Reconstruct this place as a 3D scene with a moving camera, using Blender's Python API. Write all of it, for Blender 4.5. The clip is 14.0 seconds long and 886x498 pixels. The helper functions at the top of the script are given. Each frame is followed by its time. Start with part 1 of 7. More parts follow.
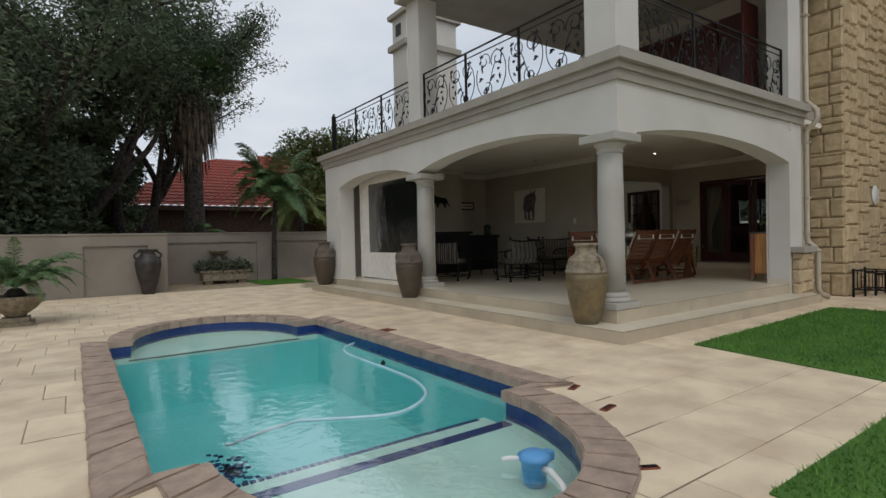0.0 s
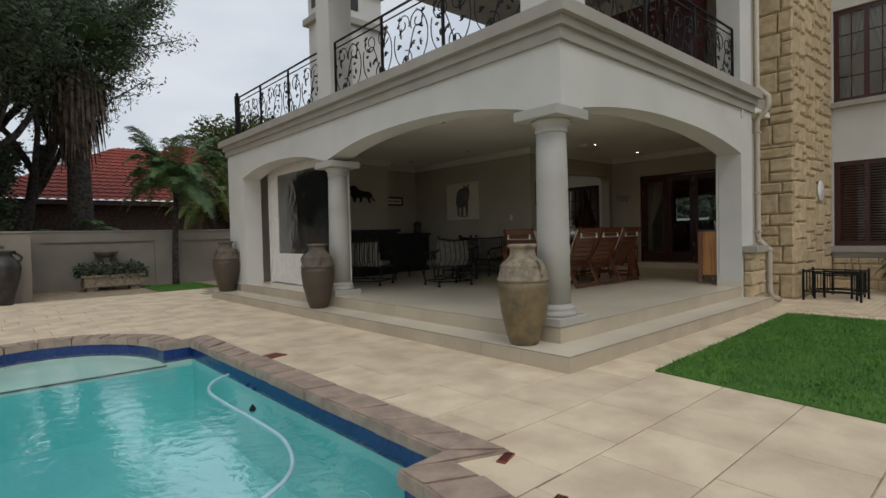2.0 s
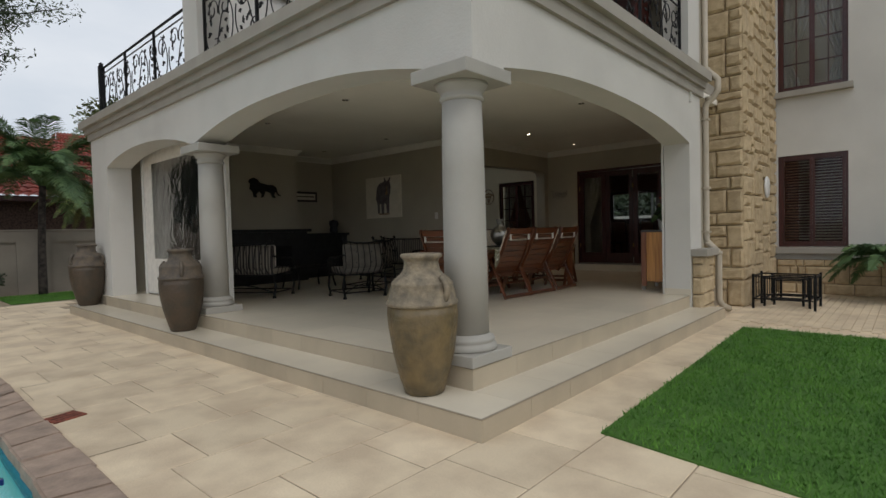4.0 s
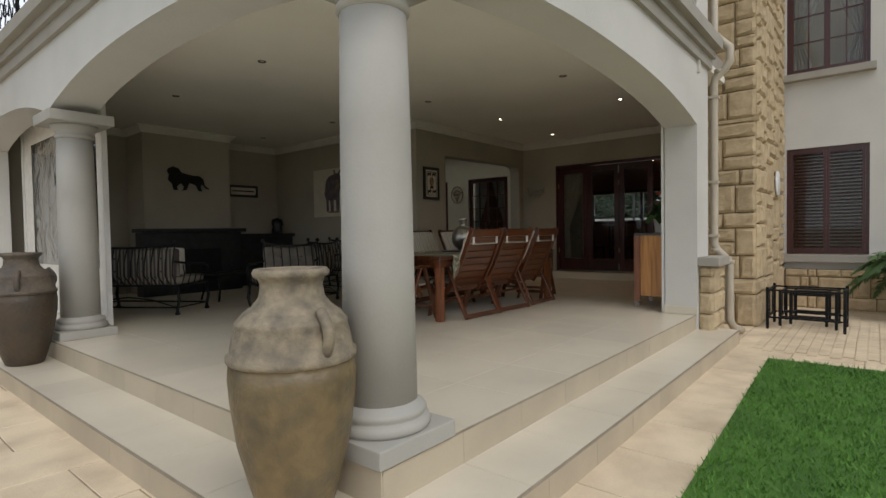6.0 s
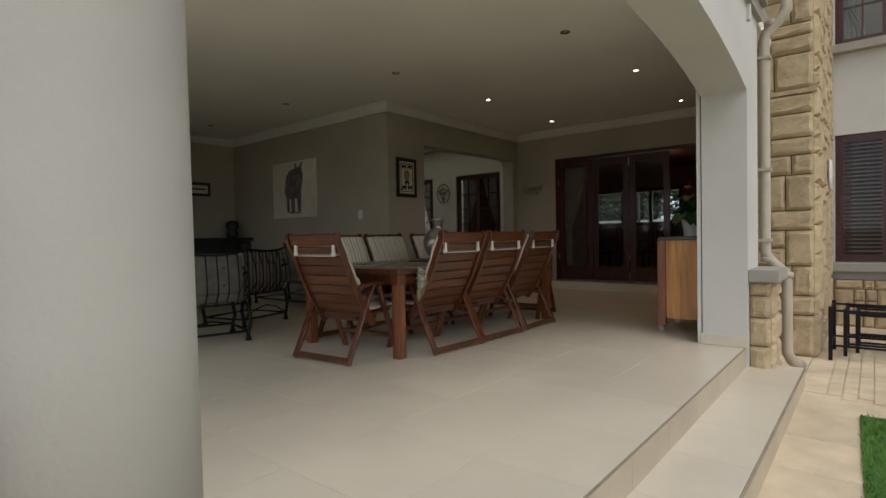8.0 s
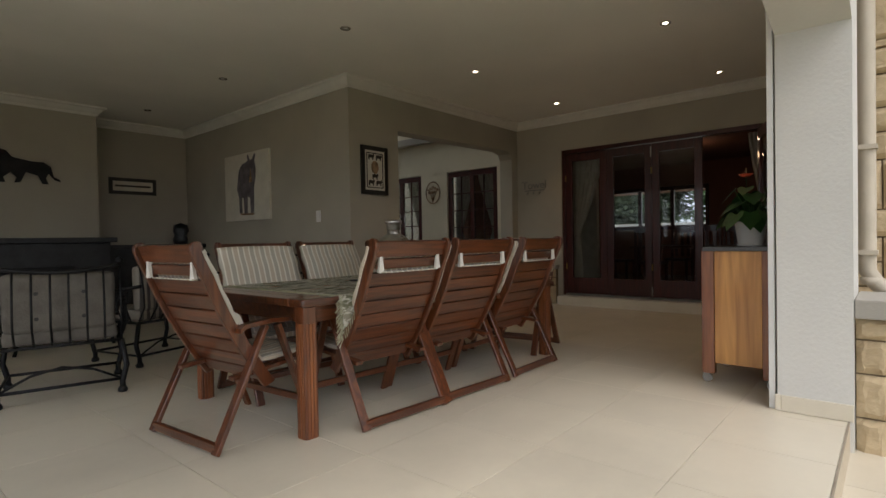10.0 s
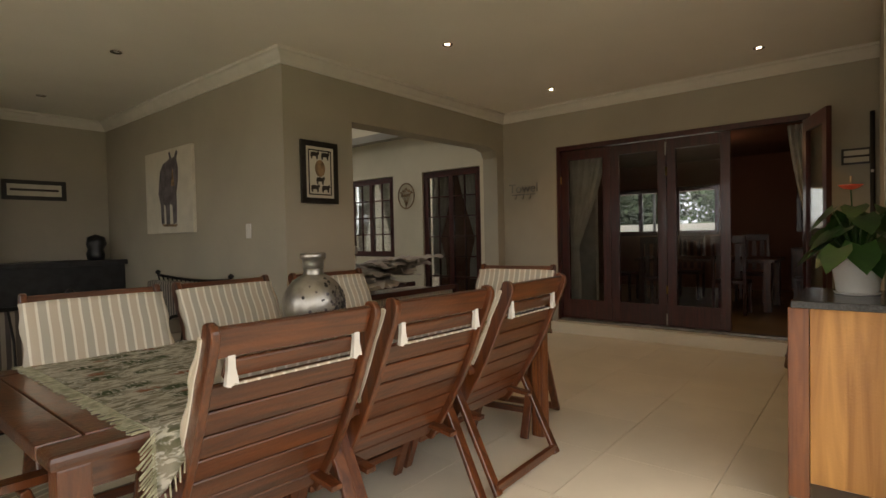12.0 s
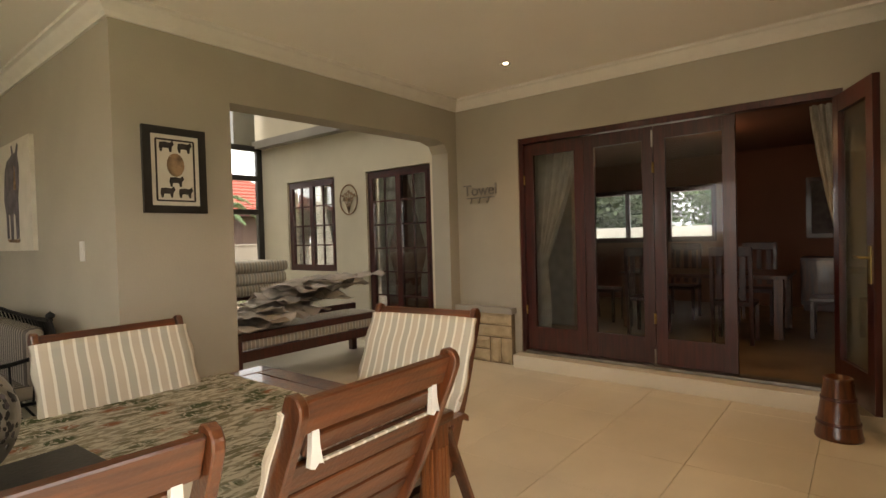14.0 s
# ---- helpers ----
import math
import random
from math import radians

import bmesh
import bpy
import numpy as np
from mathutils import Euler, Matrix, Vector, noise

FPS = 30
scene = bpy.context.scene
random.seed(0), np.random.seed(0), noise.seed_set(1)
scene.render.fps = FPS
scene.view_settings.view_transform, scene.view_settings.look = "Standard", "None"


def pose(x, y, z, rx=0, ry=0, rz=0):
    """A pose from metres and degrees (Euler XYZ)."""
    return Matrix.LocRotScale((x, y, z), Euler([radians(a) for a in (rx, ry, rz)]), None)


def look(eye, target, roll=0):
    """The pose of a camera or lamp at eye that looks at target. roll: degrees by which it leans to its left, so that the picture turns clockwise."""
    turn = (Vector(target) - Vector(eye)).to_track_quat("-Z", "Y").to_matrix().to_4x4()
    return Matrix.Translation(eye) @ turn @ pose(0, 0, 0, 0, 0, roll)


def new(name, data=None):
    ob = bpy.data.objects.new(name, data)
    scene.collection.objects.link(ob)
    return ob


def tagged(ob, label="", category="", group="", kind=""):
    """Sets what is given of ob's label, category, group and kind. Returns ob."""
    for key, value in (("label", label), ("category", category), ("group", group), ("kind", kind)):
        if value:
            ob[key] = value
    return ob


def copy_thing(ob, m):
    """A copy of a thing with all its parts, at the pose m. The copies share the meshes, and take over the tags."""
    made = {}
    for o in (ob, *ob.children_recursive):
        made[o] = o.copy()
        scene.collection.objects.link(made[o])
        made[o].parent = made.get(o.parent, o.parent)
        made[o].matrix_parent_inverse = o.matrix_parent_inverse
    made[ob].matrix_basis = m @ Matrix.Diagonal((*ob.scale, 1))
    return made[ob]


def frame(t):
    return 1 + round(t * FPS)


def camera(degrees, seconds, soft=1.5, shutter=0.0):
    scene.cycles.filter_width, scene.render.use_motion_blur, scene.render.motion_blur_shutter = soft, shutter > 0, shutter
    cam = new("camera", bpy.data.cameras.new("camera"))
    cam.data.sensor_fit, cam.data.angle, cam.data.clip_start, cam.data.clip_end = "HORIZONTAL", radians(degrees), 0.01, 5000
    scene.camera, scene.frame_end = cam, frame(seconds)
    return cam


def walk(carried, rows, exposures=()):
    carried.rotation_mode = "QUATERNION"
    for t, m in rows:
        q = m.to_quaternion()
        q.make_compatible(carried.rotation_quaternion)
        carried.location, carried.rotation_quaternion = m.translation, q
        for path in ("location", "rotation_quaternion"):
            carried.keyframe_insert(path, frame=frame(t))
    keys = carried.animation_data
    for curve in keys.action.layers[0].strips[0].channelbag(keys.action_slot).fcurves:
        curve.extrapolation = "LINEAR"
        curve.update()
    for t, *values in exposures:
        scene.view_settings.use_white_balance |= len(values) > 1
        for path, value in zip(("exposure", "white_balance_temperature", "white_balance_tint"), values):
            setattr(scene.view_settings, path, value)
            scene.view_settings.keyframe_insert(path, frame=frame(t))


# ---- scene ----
cam = camera(80.4, 14.0)
PATH = [
    (0, (0.155, -0.1, 1.354), (1.306, 1.535, 1.318), -1.3),
    (0.5, (0.405, 0.156, 1.366), (1.594, 1.763, 1.327), -1.3),
    (1, (0.734, 0.425, 1.377), (1.962, 2.003, 1.331), -1.4),
    (1.5, (1.055, 0.684, 1.375), (2.335, 2.221, 1.327), -1.4),
    (2, (1.408, 0.923, 1.369), (2.737, 2.417, 1.319), -1.4),
    (2.5, (1.772, 1.135, 1.388), (3.144, 2.589, 1.333), -1.5),
    (3, (2.134, 1.345, 1.392), (3.55, 2.757, 1.336), -1.5),
    (3.5, (2.534, 1.537, 1.406), (3.988, 2.909, 1.346), -1.5),
    (4, (2.931, 1.748, 1.423), (4.416, 3.086, 1.358), -1.5),
    (6.5, (4.884, 2.839, 1.399), (6.429, 4.109, 1.344), -1.0),
    (7, (5.259, 3.058, 1.399), (6.805, 4.326, 1.347), -1.1),
    (7.5, (5.63, 3.25, 1.411), (7.177, 4.517, 1.358), -1.1),
    (8, (6.007, 3.419, 1.41), (7.552, 4.689, 1.364), -1.1),
    (10.5, (7.883, 4.357, 1.485), (9.397, 5.663, 1.453), -1.1),
    (11, (8.148, 4.604, 1.557), (9.675, 5.895, 1.517), -1.2),
    (11.5, (8.483, 4.779, 1.629), (10.017, 6.061, 1.584), -1.2),
    (12, (8.859, 4.904, 1.703), (10.403, 6.174, 1.655), -1.2),
    (12.5, (9.251, 5.013, 1.753), (10.807, 6.269, 1.703), -1.2),
    (13, (9.635, 5.093, 1.769), (11.194, 6.345, 1.724), -1.3),
    (13.5, (10.012, 5.172, 1.82), (11.571, 6.423, 1.769), -1.3),
    (14, (10.393, 5.296, 1.829), (11.951, 6.55, 1.785), -1.6),
]
walk(cam, [(t, look(eye, target, roll)) for t, eye, target, roll in PATH],
     exposures=[(0, -0.2, 6500, 10), (3, -0.22, 6500, 10), (5, 0.03, 6500, 10), (6.5, 0.34, 6500, 11), (8, 0.36, 6500, 11), (10.5, 1.08, 6600, 13), (11.5, 1.42, 7350, 14), (12.5, 1.82, 7750, 14), (14, 2.5, 8000, 15)])

# ---- world and light ----
world = bpy.data.worlds.new("sky")
scene.world = world
world.use_nodes = True
wn, wl = world.node_tree.nodes, world.node_tree.links
SUN_EL, SUN_ROT = radians(52), radians(200)
sky = wn.new("ShaderNodeTexSky")
sky.sky_type, sky.sun_disc, sky.sun_elevation, sky.sun_rotation = "NISHITA", False, SUN_EL, SUN_ROT
sky.air_density, sky.dust_density = 1.2, 4.0
wtc = wn.new("ShaderNodeTexCoord")
wmap = wn.new("ShaderNodeMapping")
wmap.inputs["Scale"].default_value = (1.5, 1.5, 4.0)
wl.new(wtc.outputs["Generated"], wmap.inputs["Vector"])
wno = wn.new("ShaderNodeTexNoise")
wno.inputs["Scale"].default_value, wno.inputs["Detail"].default_value = 1.6, 6
wl.new(wmap.outputs["Vector"], wno.inputs["Vector"])
wr = wn.new("ShaderNodeValToRGB")
wr.color_ramp.elements[0].position, wr.color_ramp.elements[0].color = 0.32, (5.6, 6.2, 7.0, 1)
wr.color_ramp.elements[1].position, wr.color_ramp.elements[1].color = 0.68, (8.0, 8.3, 8.7, 1)
wl.new(wno.outputs["Fac"], wr.inputs["Fac"])
wmix = wn.new("ShaderNodeMix")
wmix.data_type = "RGBA"
wmix.inputs["Factor"].default_value = 0.85
wl.new(sky.outputs["Color"], wmix.inputs["A"])
wl.new(wr.outputs["Color"], wmix.inputs["B"])
wl.new(wmix.outputs["Result"], wn["Background"].inputs["Color"])
wn["Background"].inputs["Strength"].default_value = 0.12

sun = new("sun", bpy.data.lights.new("sun", "SUN"))
sun.data.energy, sun.data.angle, sun.data.color = 0.6, radians(25), (1.0, 0.96, 0.9)
sun.rotation_euler = (radians(90) - SUN_EL, 0, radians(180) - SUN_ROT)

# ---- materials ----
MATS = {}


def mat(name, col, rough=0.6, metal=0.0, vary=0.12, scale=6.0, bump=0.15, bscale=80.0, second=None, rand=0.0, coat=0.0, stain=0.0, spec=0.5):
    """A painted, stone or metal surface with variation at two scales and a fine relief."""
    m = bpy.data.materials.new(name)
    m.use_nodes = True
    n, l = m.node_tree.nodes, m.node_tree.links
    b = n["Principled BSDF"]
    tc = n.new("ShaderNodeTexCoord")
    no = n.new("ShaderNodeTexNoise")
    no.inputs["Scale"].default_value, no.inputs["Detail"].default_value = scale, 5
    fi = n.new("ShaderNodeTexNoise")
    fi.inputs["Scale"].default_value, fi.inputs["Detail"].default_value = bscale, 3
    geo = n.new("ShaderNodeNewGeometry")
    for o in (no, fi):
        l.new(geo.outputs["Position"], o.inputs["Vector"])
    mx = n.new("ShaderNodeMix")
    mx.data_type = "RGBA"
    sec = second or tuple(c * (1 - 2.2 * vary) for c in col)
    mx.inputs["A"].default_value, mx.inputs["B"].default_value = (*col, 1), (*sec, 1)
    rp = n.new("ShaderNodeMapRange")
    rp.inputs["From Min"].default_value, rp.inputs["From Max"].default_value = 0.38, 0.68
    l.new(no.outputs["Fac"], rp.inputs["Value"])
    l.new(rp.outputs["Result"], mx.inputs["Factor"])
    hs = n.new("ShaderNodeHueSaturation")
    l.new(mx.outputs["Result"], hs.inputs["Color"])
    val = n.new("ShaderNodeMath")
    val.operation = "MULTIPLY_ADD"
    l.new(fi.outputs["Fac"], val.inputs[0])
    val.inputs[1].default_value, val.inputs[2].default_value = vary, 1 - vary / 2
    if rand:
        oi = n.new("ShaderNodeObjectInfo")
        r2 = n.new("ShaderNodeMath")
        r2.operation = "MULTIPLY_ADD"
        l.new(oi.outputs["Random"], r2.inputs[0])
        r2.inputs[1].default_value = rand
        l.new(val.outputs[0], r2.inputs[2])
        l.new(r2.outputs[0], hs.inputs["Value"])
    else:
        l.new(val.outputs[0], hs.inputs["Value"])
    l.new(hs.outputs["Color"], b.inputs["Base Color"])
    b.inputs["Roughness"].default_value, b.inputs["Metallic"].default_value = rough, metal
    b.inputs["Coat Weight"].default_value = coat
    b.inputs["Specular IOR Level"].default_value = spec
    bp = n.new("ShaderNodeBump")
    bp.inputs["Strength"].default_value, bp.inputs["Distance"].default_value = bump, 0.01
    l.new(fi.outputs["Fac"], bp.inputs["Height"])
    l.new(bp.outputs["Normal"], b.inputs["Normal"])
    MATS[name] = m
    return m


def wood(name, a, b_, rough=0.4, scale=1.0, axis=0, coat=0.2):
    """Wood with a long grain along one axis of the object."""
    m = mat(name, a, rough)
    n, l = m.node_tree.nodes, m.node_tree.links
    tc = n.new("ShaderNodeTexCoord")
    mp = n.new("ShaderNodeMapping")
    s = [22 * scale] * 3
    s[axis] = 1.6 * scale
    mp.inputs["Scale"].default_value = s
    l.new(tc.outputs["Object"], mp.inputs["Vector"])
    no = n.new("ShaderNodeTexNoise")
    no.inputs["Scale"].default_value, no.inputs["Detail"].default_value, no.inputs["Distortion"].default_value = 1.3, 8, 0.8
    l.new(mp.outputs["Vector"], no.inputs["Vector"])
    rp = n.new("ShaderNodeValToRGB")
    rp.color_ramp.elements[0].position, rp.color_ramp.elements[0].color = 0.33, (*b_, 1)
    rp.color_ramp.elements[1].position, rp.color_ramp.elements[1].color = 0.66, (*a, 1)
    l.new(no.outputs["Fac"], rp.inputs["Fac"])
    oi = n.new("ShaderNodeObjectInfo")
    hs = n.new("ShaderNodeHueSaturation")
    ma = n.new("ShaderNodeMath")
    ma.operation = "MULTIPLY_ADD"
    ma.inputs[1].default_value, ma.inputs[2].default_value = 0.35, 0.82
    l.new(oi.outputs["Random"], ma.inputs[0])
    l.new(ma.outputs[0], hs.inputs["Value"])
    l.new(rp.outputs["Color"], hs.inputs["Color"])
    l.new(hs.outputs["Color"], n["Principled BSDF"].inputs["Base Color"])
    n["Principled BSDF"].inputs["Coat Weight"].default_value = coat
    return m


def stripes(name, axis, cols, period, rough=0.85):
    """Woven cloth with stripes across one axis of the object."""
    m = mat(name, cols[0], rough, bump=0.3, bscale=300)
    n, l = m.node_tree.nodes, m.node_tree.links
    tc = n.new("ShaderNodeTexCoord")
    sp = n.new("ShaderNodeSeparateXYZ")
    l.new(tc.outputs["Object"], sp.inputs[0])
    di = n.new("ShaderNodeMath")
    di.operation = "MULTIPLY"
    di.inputs[1].default_value = 1 / period
    l.new(sp.outputs[axis], di.inputs[0])
    fr = n.new("ShaderNodeMath")
    fr.operation = "FRACT"
    l.new(di.outputs[0], fr.inputs[0])
    rp = n.new("ShaderNodeValToRGB")
    rp.color_ramp.interpolation = "CONSTANT"
    els = rp.color_ramp.elements
    while len(els) < len(cols):
        els.new(0.5)
    for i, c in enumerate(cols):
        els[i].position, els[i].color = i / len(cols), (*c, 1)
    l.new(fr.outputs[0], rp.inputs["Fac"])
    l.new(rp.outputs["Color"], n["Principled BSDF"].inputs["Base Color"])
    return m


def glass(name, tint=(0.93, 0.95, 0.95), rough=0.0, ior=1.5, bump=0.0, bscale=6.0, gain=1.0):
    """A clear pane: what lies behind shows through, and it mirrors more at a flat angle."""
    m = bpy.data.materials.new(name)
    m.use_nodes = True
    n, l = m.node_tree.nodes, m.node_tree.links
    n.remove(n["Principled BSDF"])
    tr = n.new("ShaderNodeBsdfTransparent")
    tr.inputs["Color"].default_value = (*tint, 1)
    gl = n.new("ShaderNodeBsdfGlossy")
    gl.inputs["Roughness"].default_value = rough
    fr = n.new("ShaderNodeFresnel")
    fr.inputs["IOR"].default_value = ior
    mu = n.new("ShaderNodeMath")
    mu.operation = "MULTIPLY"
    mu.use_clamp = True
    mu.inputs[1].default_value = gain
    l.new(fr.outputs[0], mu.inputs[0])
    mx = n.new("ShaderNodeMixShader")
    l.new(mu.outputs[0], mx.inputs["Fac"])
    l.new(tr.outputs[0], mx.inputs[1])
    l.new(gl.outputs[0], mx.inputs[2])
    l.new(mx.outputs[0], n["Material Output"].inputs["Surface"])
    if bump:
        geo = n.new("ShaderNodeNewGeometry")
        no = n.new("ShaderNodeTexNoise")
        no.inputs["Scale"].default_value, no.inputs["Detail"].default_value, no.inputs["Distortion"].default_value = bscale, 3, 0.6
        l.new(geo.outputs["Position"], no.inputs["Vector"])
        bp = n.new("ShaderNodeBump")
        bp.inputs["Strength"].default_value, bp.inputs["Distance"].default_value = bump, 0.05
        l.new(no.outputs["Fac"], bp.inputs["Height"])
        for o in (gl, fr):
            l.new(bp.outputs["Normal"], o.inputs["Normal"])
    return m


def lamp_glow(name, col, strength):
    m = bpy.data.materials.new(name)
    m.use_nodes = True
    b = m.node_tree.nodes["Principled BSDF"]
    b.inputs["Emission Color"].default_value, b.inputs["Emission Strength"].default_value = (*col, 1), strength
    return m


PLASTER = mat("outside_plaster", (0.60, 0.585, 0.545), 0.85, vary=0.05, scale=0.9, bump=0.25, bscale=45)
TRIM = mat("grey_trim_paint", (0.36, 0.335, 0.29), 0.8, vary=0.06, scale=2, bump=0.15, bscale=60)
COLUMN = mat("column_paint", (0.40, 0.385, 0.345), 0.75, vary=0.05, scale=2, bump=0.12, bscale=60)
INNER = mat("taupe_wall_paint", (0.41, 0.375, 0.30), 0.8, vary=0.05, scale=1.2, bump=0.12, bscale=70)
CREAM = mat("cream_wall_paint", (0.68, 0.62, 0.47), 0.8, vary=0.05, scale=1.2, bump=0.12, bscale=70)
CEIL = mat("ceiling_paint", (0.88, 0.84, 0.755), 0.85, vary=0.03, scale=0.8, bump=0.05)
MOULD = mat("moulding_white", (0.74, 0.71, 0.64), 0.7, vary=0.03)
GARDENWALL = mat("garden_wall_plaster", (0.27, 0.24, 0.20), 0.9, vary=0.12, scale=0.7, bump=0.3, bscale=30)
PAVER = mat("sandstone_paver", (0.66, 0.545, 0.385), 0.8, vary=0.13, scale=2.3, bump=0.35, bscale=55, rand=0.18, second=(0.50, 0.395, 0.275))
JOINT = mat("paving_joint", (0.40, 0.315, 0.215), 0.95, vary=0.2, scale=5)
COPING = mat("coping_stone", (0.37, 0.275, 0.21), 0.88, vary=0.3, scale=6, bump=0.9, bscale=30, rand=0.14, second=(0.25, 0.19, 0.15))
TILE = mat("cream_floor_tile", (0.655, 0.59, 0.47), 0.28, vary=0.05, scale=1.5, bump=0.03, bscale=25, rand=0.08)
# Tan riser tile, with the shade of the upright faces put into its colour.
RISER = mat("tan_shaded_riser_tile", (0.47, 0.40, 0.295), 0.4, vary=0.08, scale=2, bump=0.05, rand=0.1)
GROUT = mat("floor_grout", (0.30, 0.255, 0.19), 0.9, vary=0.1)
TILEEDGE = mat("dark_tile_edge", (0.33, 0.28, 0.21), 0.6)
STONE = mat("rock_face_sandstone", (0.46, 0.36, 0.225), 0.9, vary=0.2, scale=7, bump=1.0, bscale=26, rand=0.2, second=(0.36, 0.275, 0.165))
MORTAR = mat("stone_mortar", (0.22, 0.165, 0.10), 0.95, vary=0.2)
POOLSHELL = mat("pool_plaster", (0.20, 0.72, 0.71), 0.7, vary=0.06, scale=0.8, bump=0.05, second=(0.16, 0.62, 0.63))
POOLPALE = mat("pale_pool_plaster", (0.60, 0.84, 0.74), 0.7, vary=0.08, scale=1.5, bump=0.05)
POOLTILE = mat("blue_mosaic_tile", (0.010, 0.028, 0.14), 0.2, vary=0.4, scale=30, bump=0.2, bscale=60, second=(0.02, 0.05, 0.21))
WATER = glass("pool_water", (0.93, 1.0, 0.995), 0.02, 1.33, bump=0.10, bscale=7.0, gain=0.36)
PANE = glass("window_glass", (0.9, 0.92, 0.92), 0.0, 1.5, gain=0.5)
# Roof glass with a dark tint added to hold sky light out of the sunroom.
DIM_GLASS = glass("dimming_roof_glass", (0.37, 0.365, 0.345), 0.0, 1.5, gain=0.5)
PLASTIC = glass("clear_plastic_sheet", (0.7, 0.72, 0.71), 0.12, 1.5, bump=0.5, bscale=3.0, gain=3.0)
DARKWOOD = wood("dark_red_timber", (0.066, 0.011, 0.008), (0.030, 0.006, 0.005), 0.35, axis=2)
REDWOOD = wood("red_brown_hardwood", (0.15, 0.044, 0.0135), (0.052, 0.014, 0.0055), 0.28, axis=2, coat=0.45)
REDWOOD_X = wood("red_brown_slat_wood", (0.15, 0.044, 0.0135), (0.052, 0.014, 0.0055), 0.28, axis=0, coat=0.45)
HONEY = wood("honey_coloured_wood", (0.62, 0.30, 0.075), (0.36, 0.145, 0.03), 0.4, scale=0.55, axis=2, coat=0.3)
# Orange trolley posts, and the light painted into the table legs' fillets.
ORANGE_LIT_WOOD = wood("orange_and_lit_hardwood", (0.26, 0.085, 0.025), (0.15, 0.042, 0.014), 0.32, axis=2, coat=0.3)
IRON = mat("black_wrought_iron", (0.016, 0.016, 0.017), 0.5, metal=0.6, vary=0.3, bump=0.3, bscale=150)
GRANITE = mat("dark_granite", (0.05, 0.052, 0.055), 0.2, vary=0.5, scale=90, bump=0.02, second=(0.02, 0.02, 0.022))
BLACKSTONE = mat("black_hearth", (0.018, 0.019, 0.021), 0.45, vary=0.3, scale=9)
URN = mat("glazed_clay", (0.185, 0.132, 0.062), 0.42, vary=0.45, scale=7, bump=0.9, bscale=22, second=(0.10, 0.08, 0.045))
URNTOP = mat("bare_clay_collar", (0.285, 0.235, 0.16), 0.8, vary=0.4, scale=11, bump=1.0, bscale=34, second=(0.145, 0.122, 0.09))
URN_DK = mat("dark_weathered_clay", (0.075, 0.052, 0.033), 0.5, vary=0.4, scale=5, bump=0.9, bscale=30, second=(0.05, 0.042, 0.03))
URNTOP_DK = mat("dark_clay_collar", (0.14, 0.11, 0.08), 0.8, vary=0.4, scale=9, bump=1.0, bscale=38, second=(0.08, 0.07, 0.06))
DARKURN = mat("dark_urn_glaze", (0.04, 0.032, 0.03), 0.45, vary=0.3, scale=6, bump=0.3)
GRASS = mat("lawn", (0.07, 0.17, 0.022), 0.9, vary=0.3, scale=3, bump=1.0, bscale=120, second=(0.045, 0.12, 0.016))
BLADE = mat("grass_blades", (0.105, 0.25, 0.03), 0.8, vary=0.35, scale=2.2, bump=0.1, second=(0.06, 0.165, 0.02))
DOWNPIPE = mat("cream_downpipe", (0.47, 0.41, 0.32), 0.5, vary=0.05)
ROOFTILE = mat("red_clay_tile", (0.38, 0.075, 0.05), 0.6, vary=0.4, scale=3, bump=0.4, second=(0.24, 0.065, 0.045))
BRICKWALL = mat("dark_brown_facebrick", (0.09, 0.055, 0.042), 0.9, vary=0.3, scale=14, bump=0.5)
LEAF = mat("tree_leaf", (0.115, 0.15, 0.09), 0.8, vary=0.45, scale=1.2, bump=0.05, second=(0.065, 0.09, 0.055), spec=0.2)
LEAF2 = mat("palm_leaf", (0.11, 0.185, 0.065), 0.6, vary=0.4, scale=4, bump=0.05, second=(0.035, 0.09, 0.03))
LEAF3 = mat("yellow_green_leaf", (0.17, 0.20, 0.04), 0.6, vary=0.4, scale=3, bump=0.05, second=(0.08, 0.12, 0.03))
OLIVELEAF = mat("olive_leaf", (0.13, 0.15, 0.045), 0.7, vary=0.4, scale=2, bump=0.05, second=(0.06, 0.08, 0.03), spec=0.2)
DEADLEAF = mat("dry_palm_skirt", (0.16, 0.12, 0.085), 0.9, vary=0.4, scale=4)
BARK = mat("bark", (0.055, 0.045, 0.038), 0.95, vary=0.4, scale=9, bump=1.0, bscale=30)
CLOTH = stripes("striped_cushion_cloth", 0, [(0.52, 0.45, 0.35)] * 3 + [(0.72, 0.68, 0.59)] + [(0.43, 0.40, 0.33)] * 3 + [(0.72, 0.68, 0.59)], 0.088)
CANVAS = mat("cream_canvas", (0.78, 0.70, 0.61), 0.9, vary=0.15, scale=6, bump=0.4, bscale=60)
WHITECLOTH = mat("white_cloth", (0.75, 0.72, 0.66), 0.9, vary=0.06, scale=10)
BRASS = mat("brass", (0.55, 0.40, 0.15), 0.3, metal=1.0, vary=0.1)
WHITE = mat("white_plastic", (0.72, 0.71, 0.68), 0.45, vary=0.03)
CURTAIN = mat("curtain_cloth", (0.72, 0.68, 0.60), 0.9, vary=0.1, scale=8)


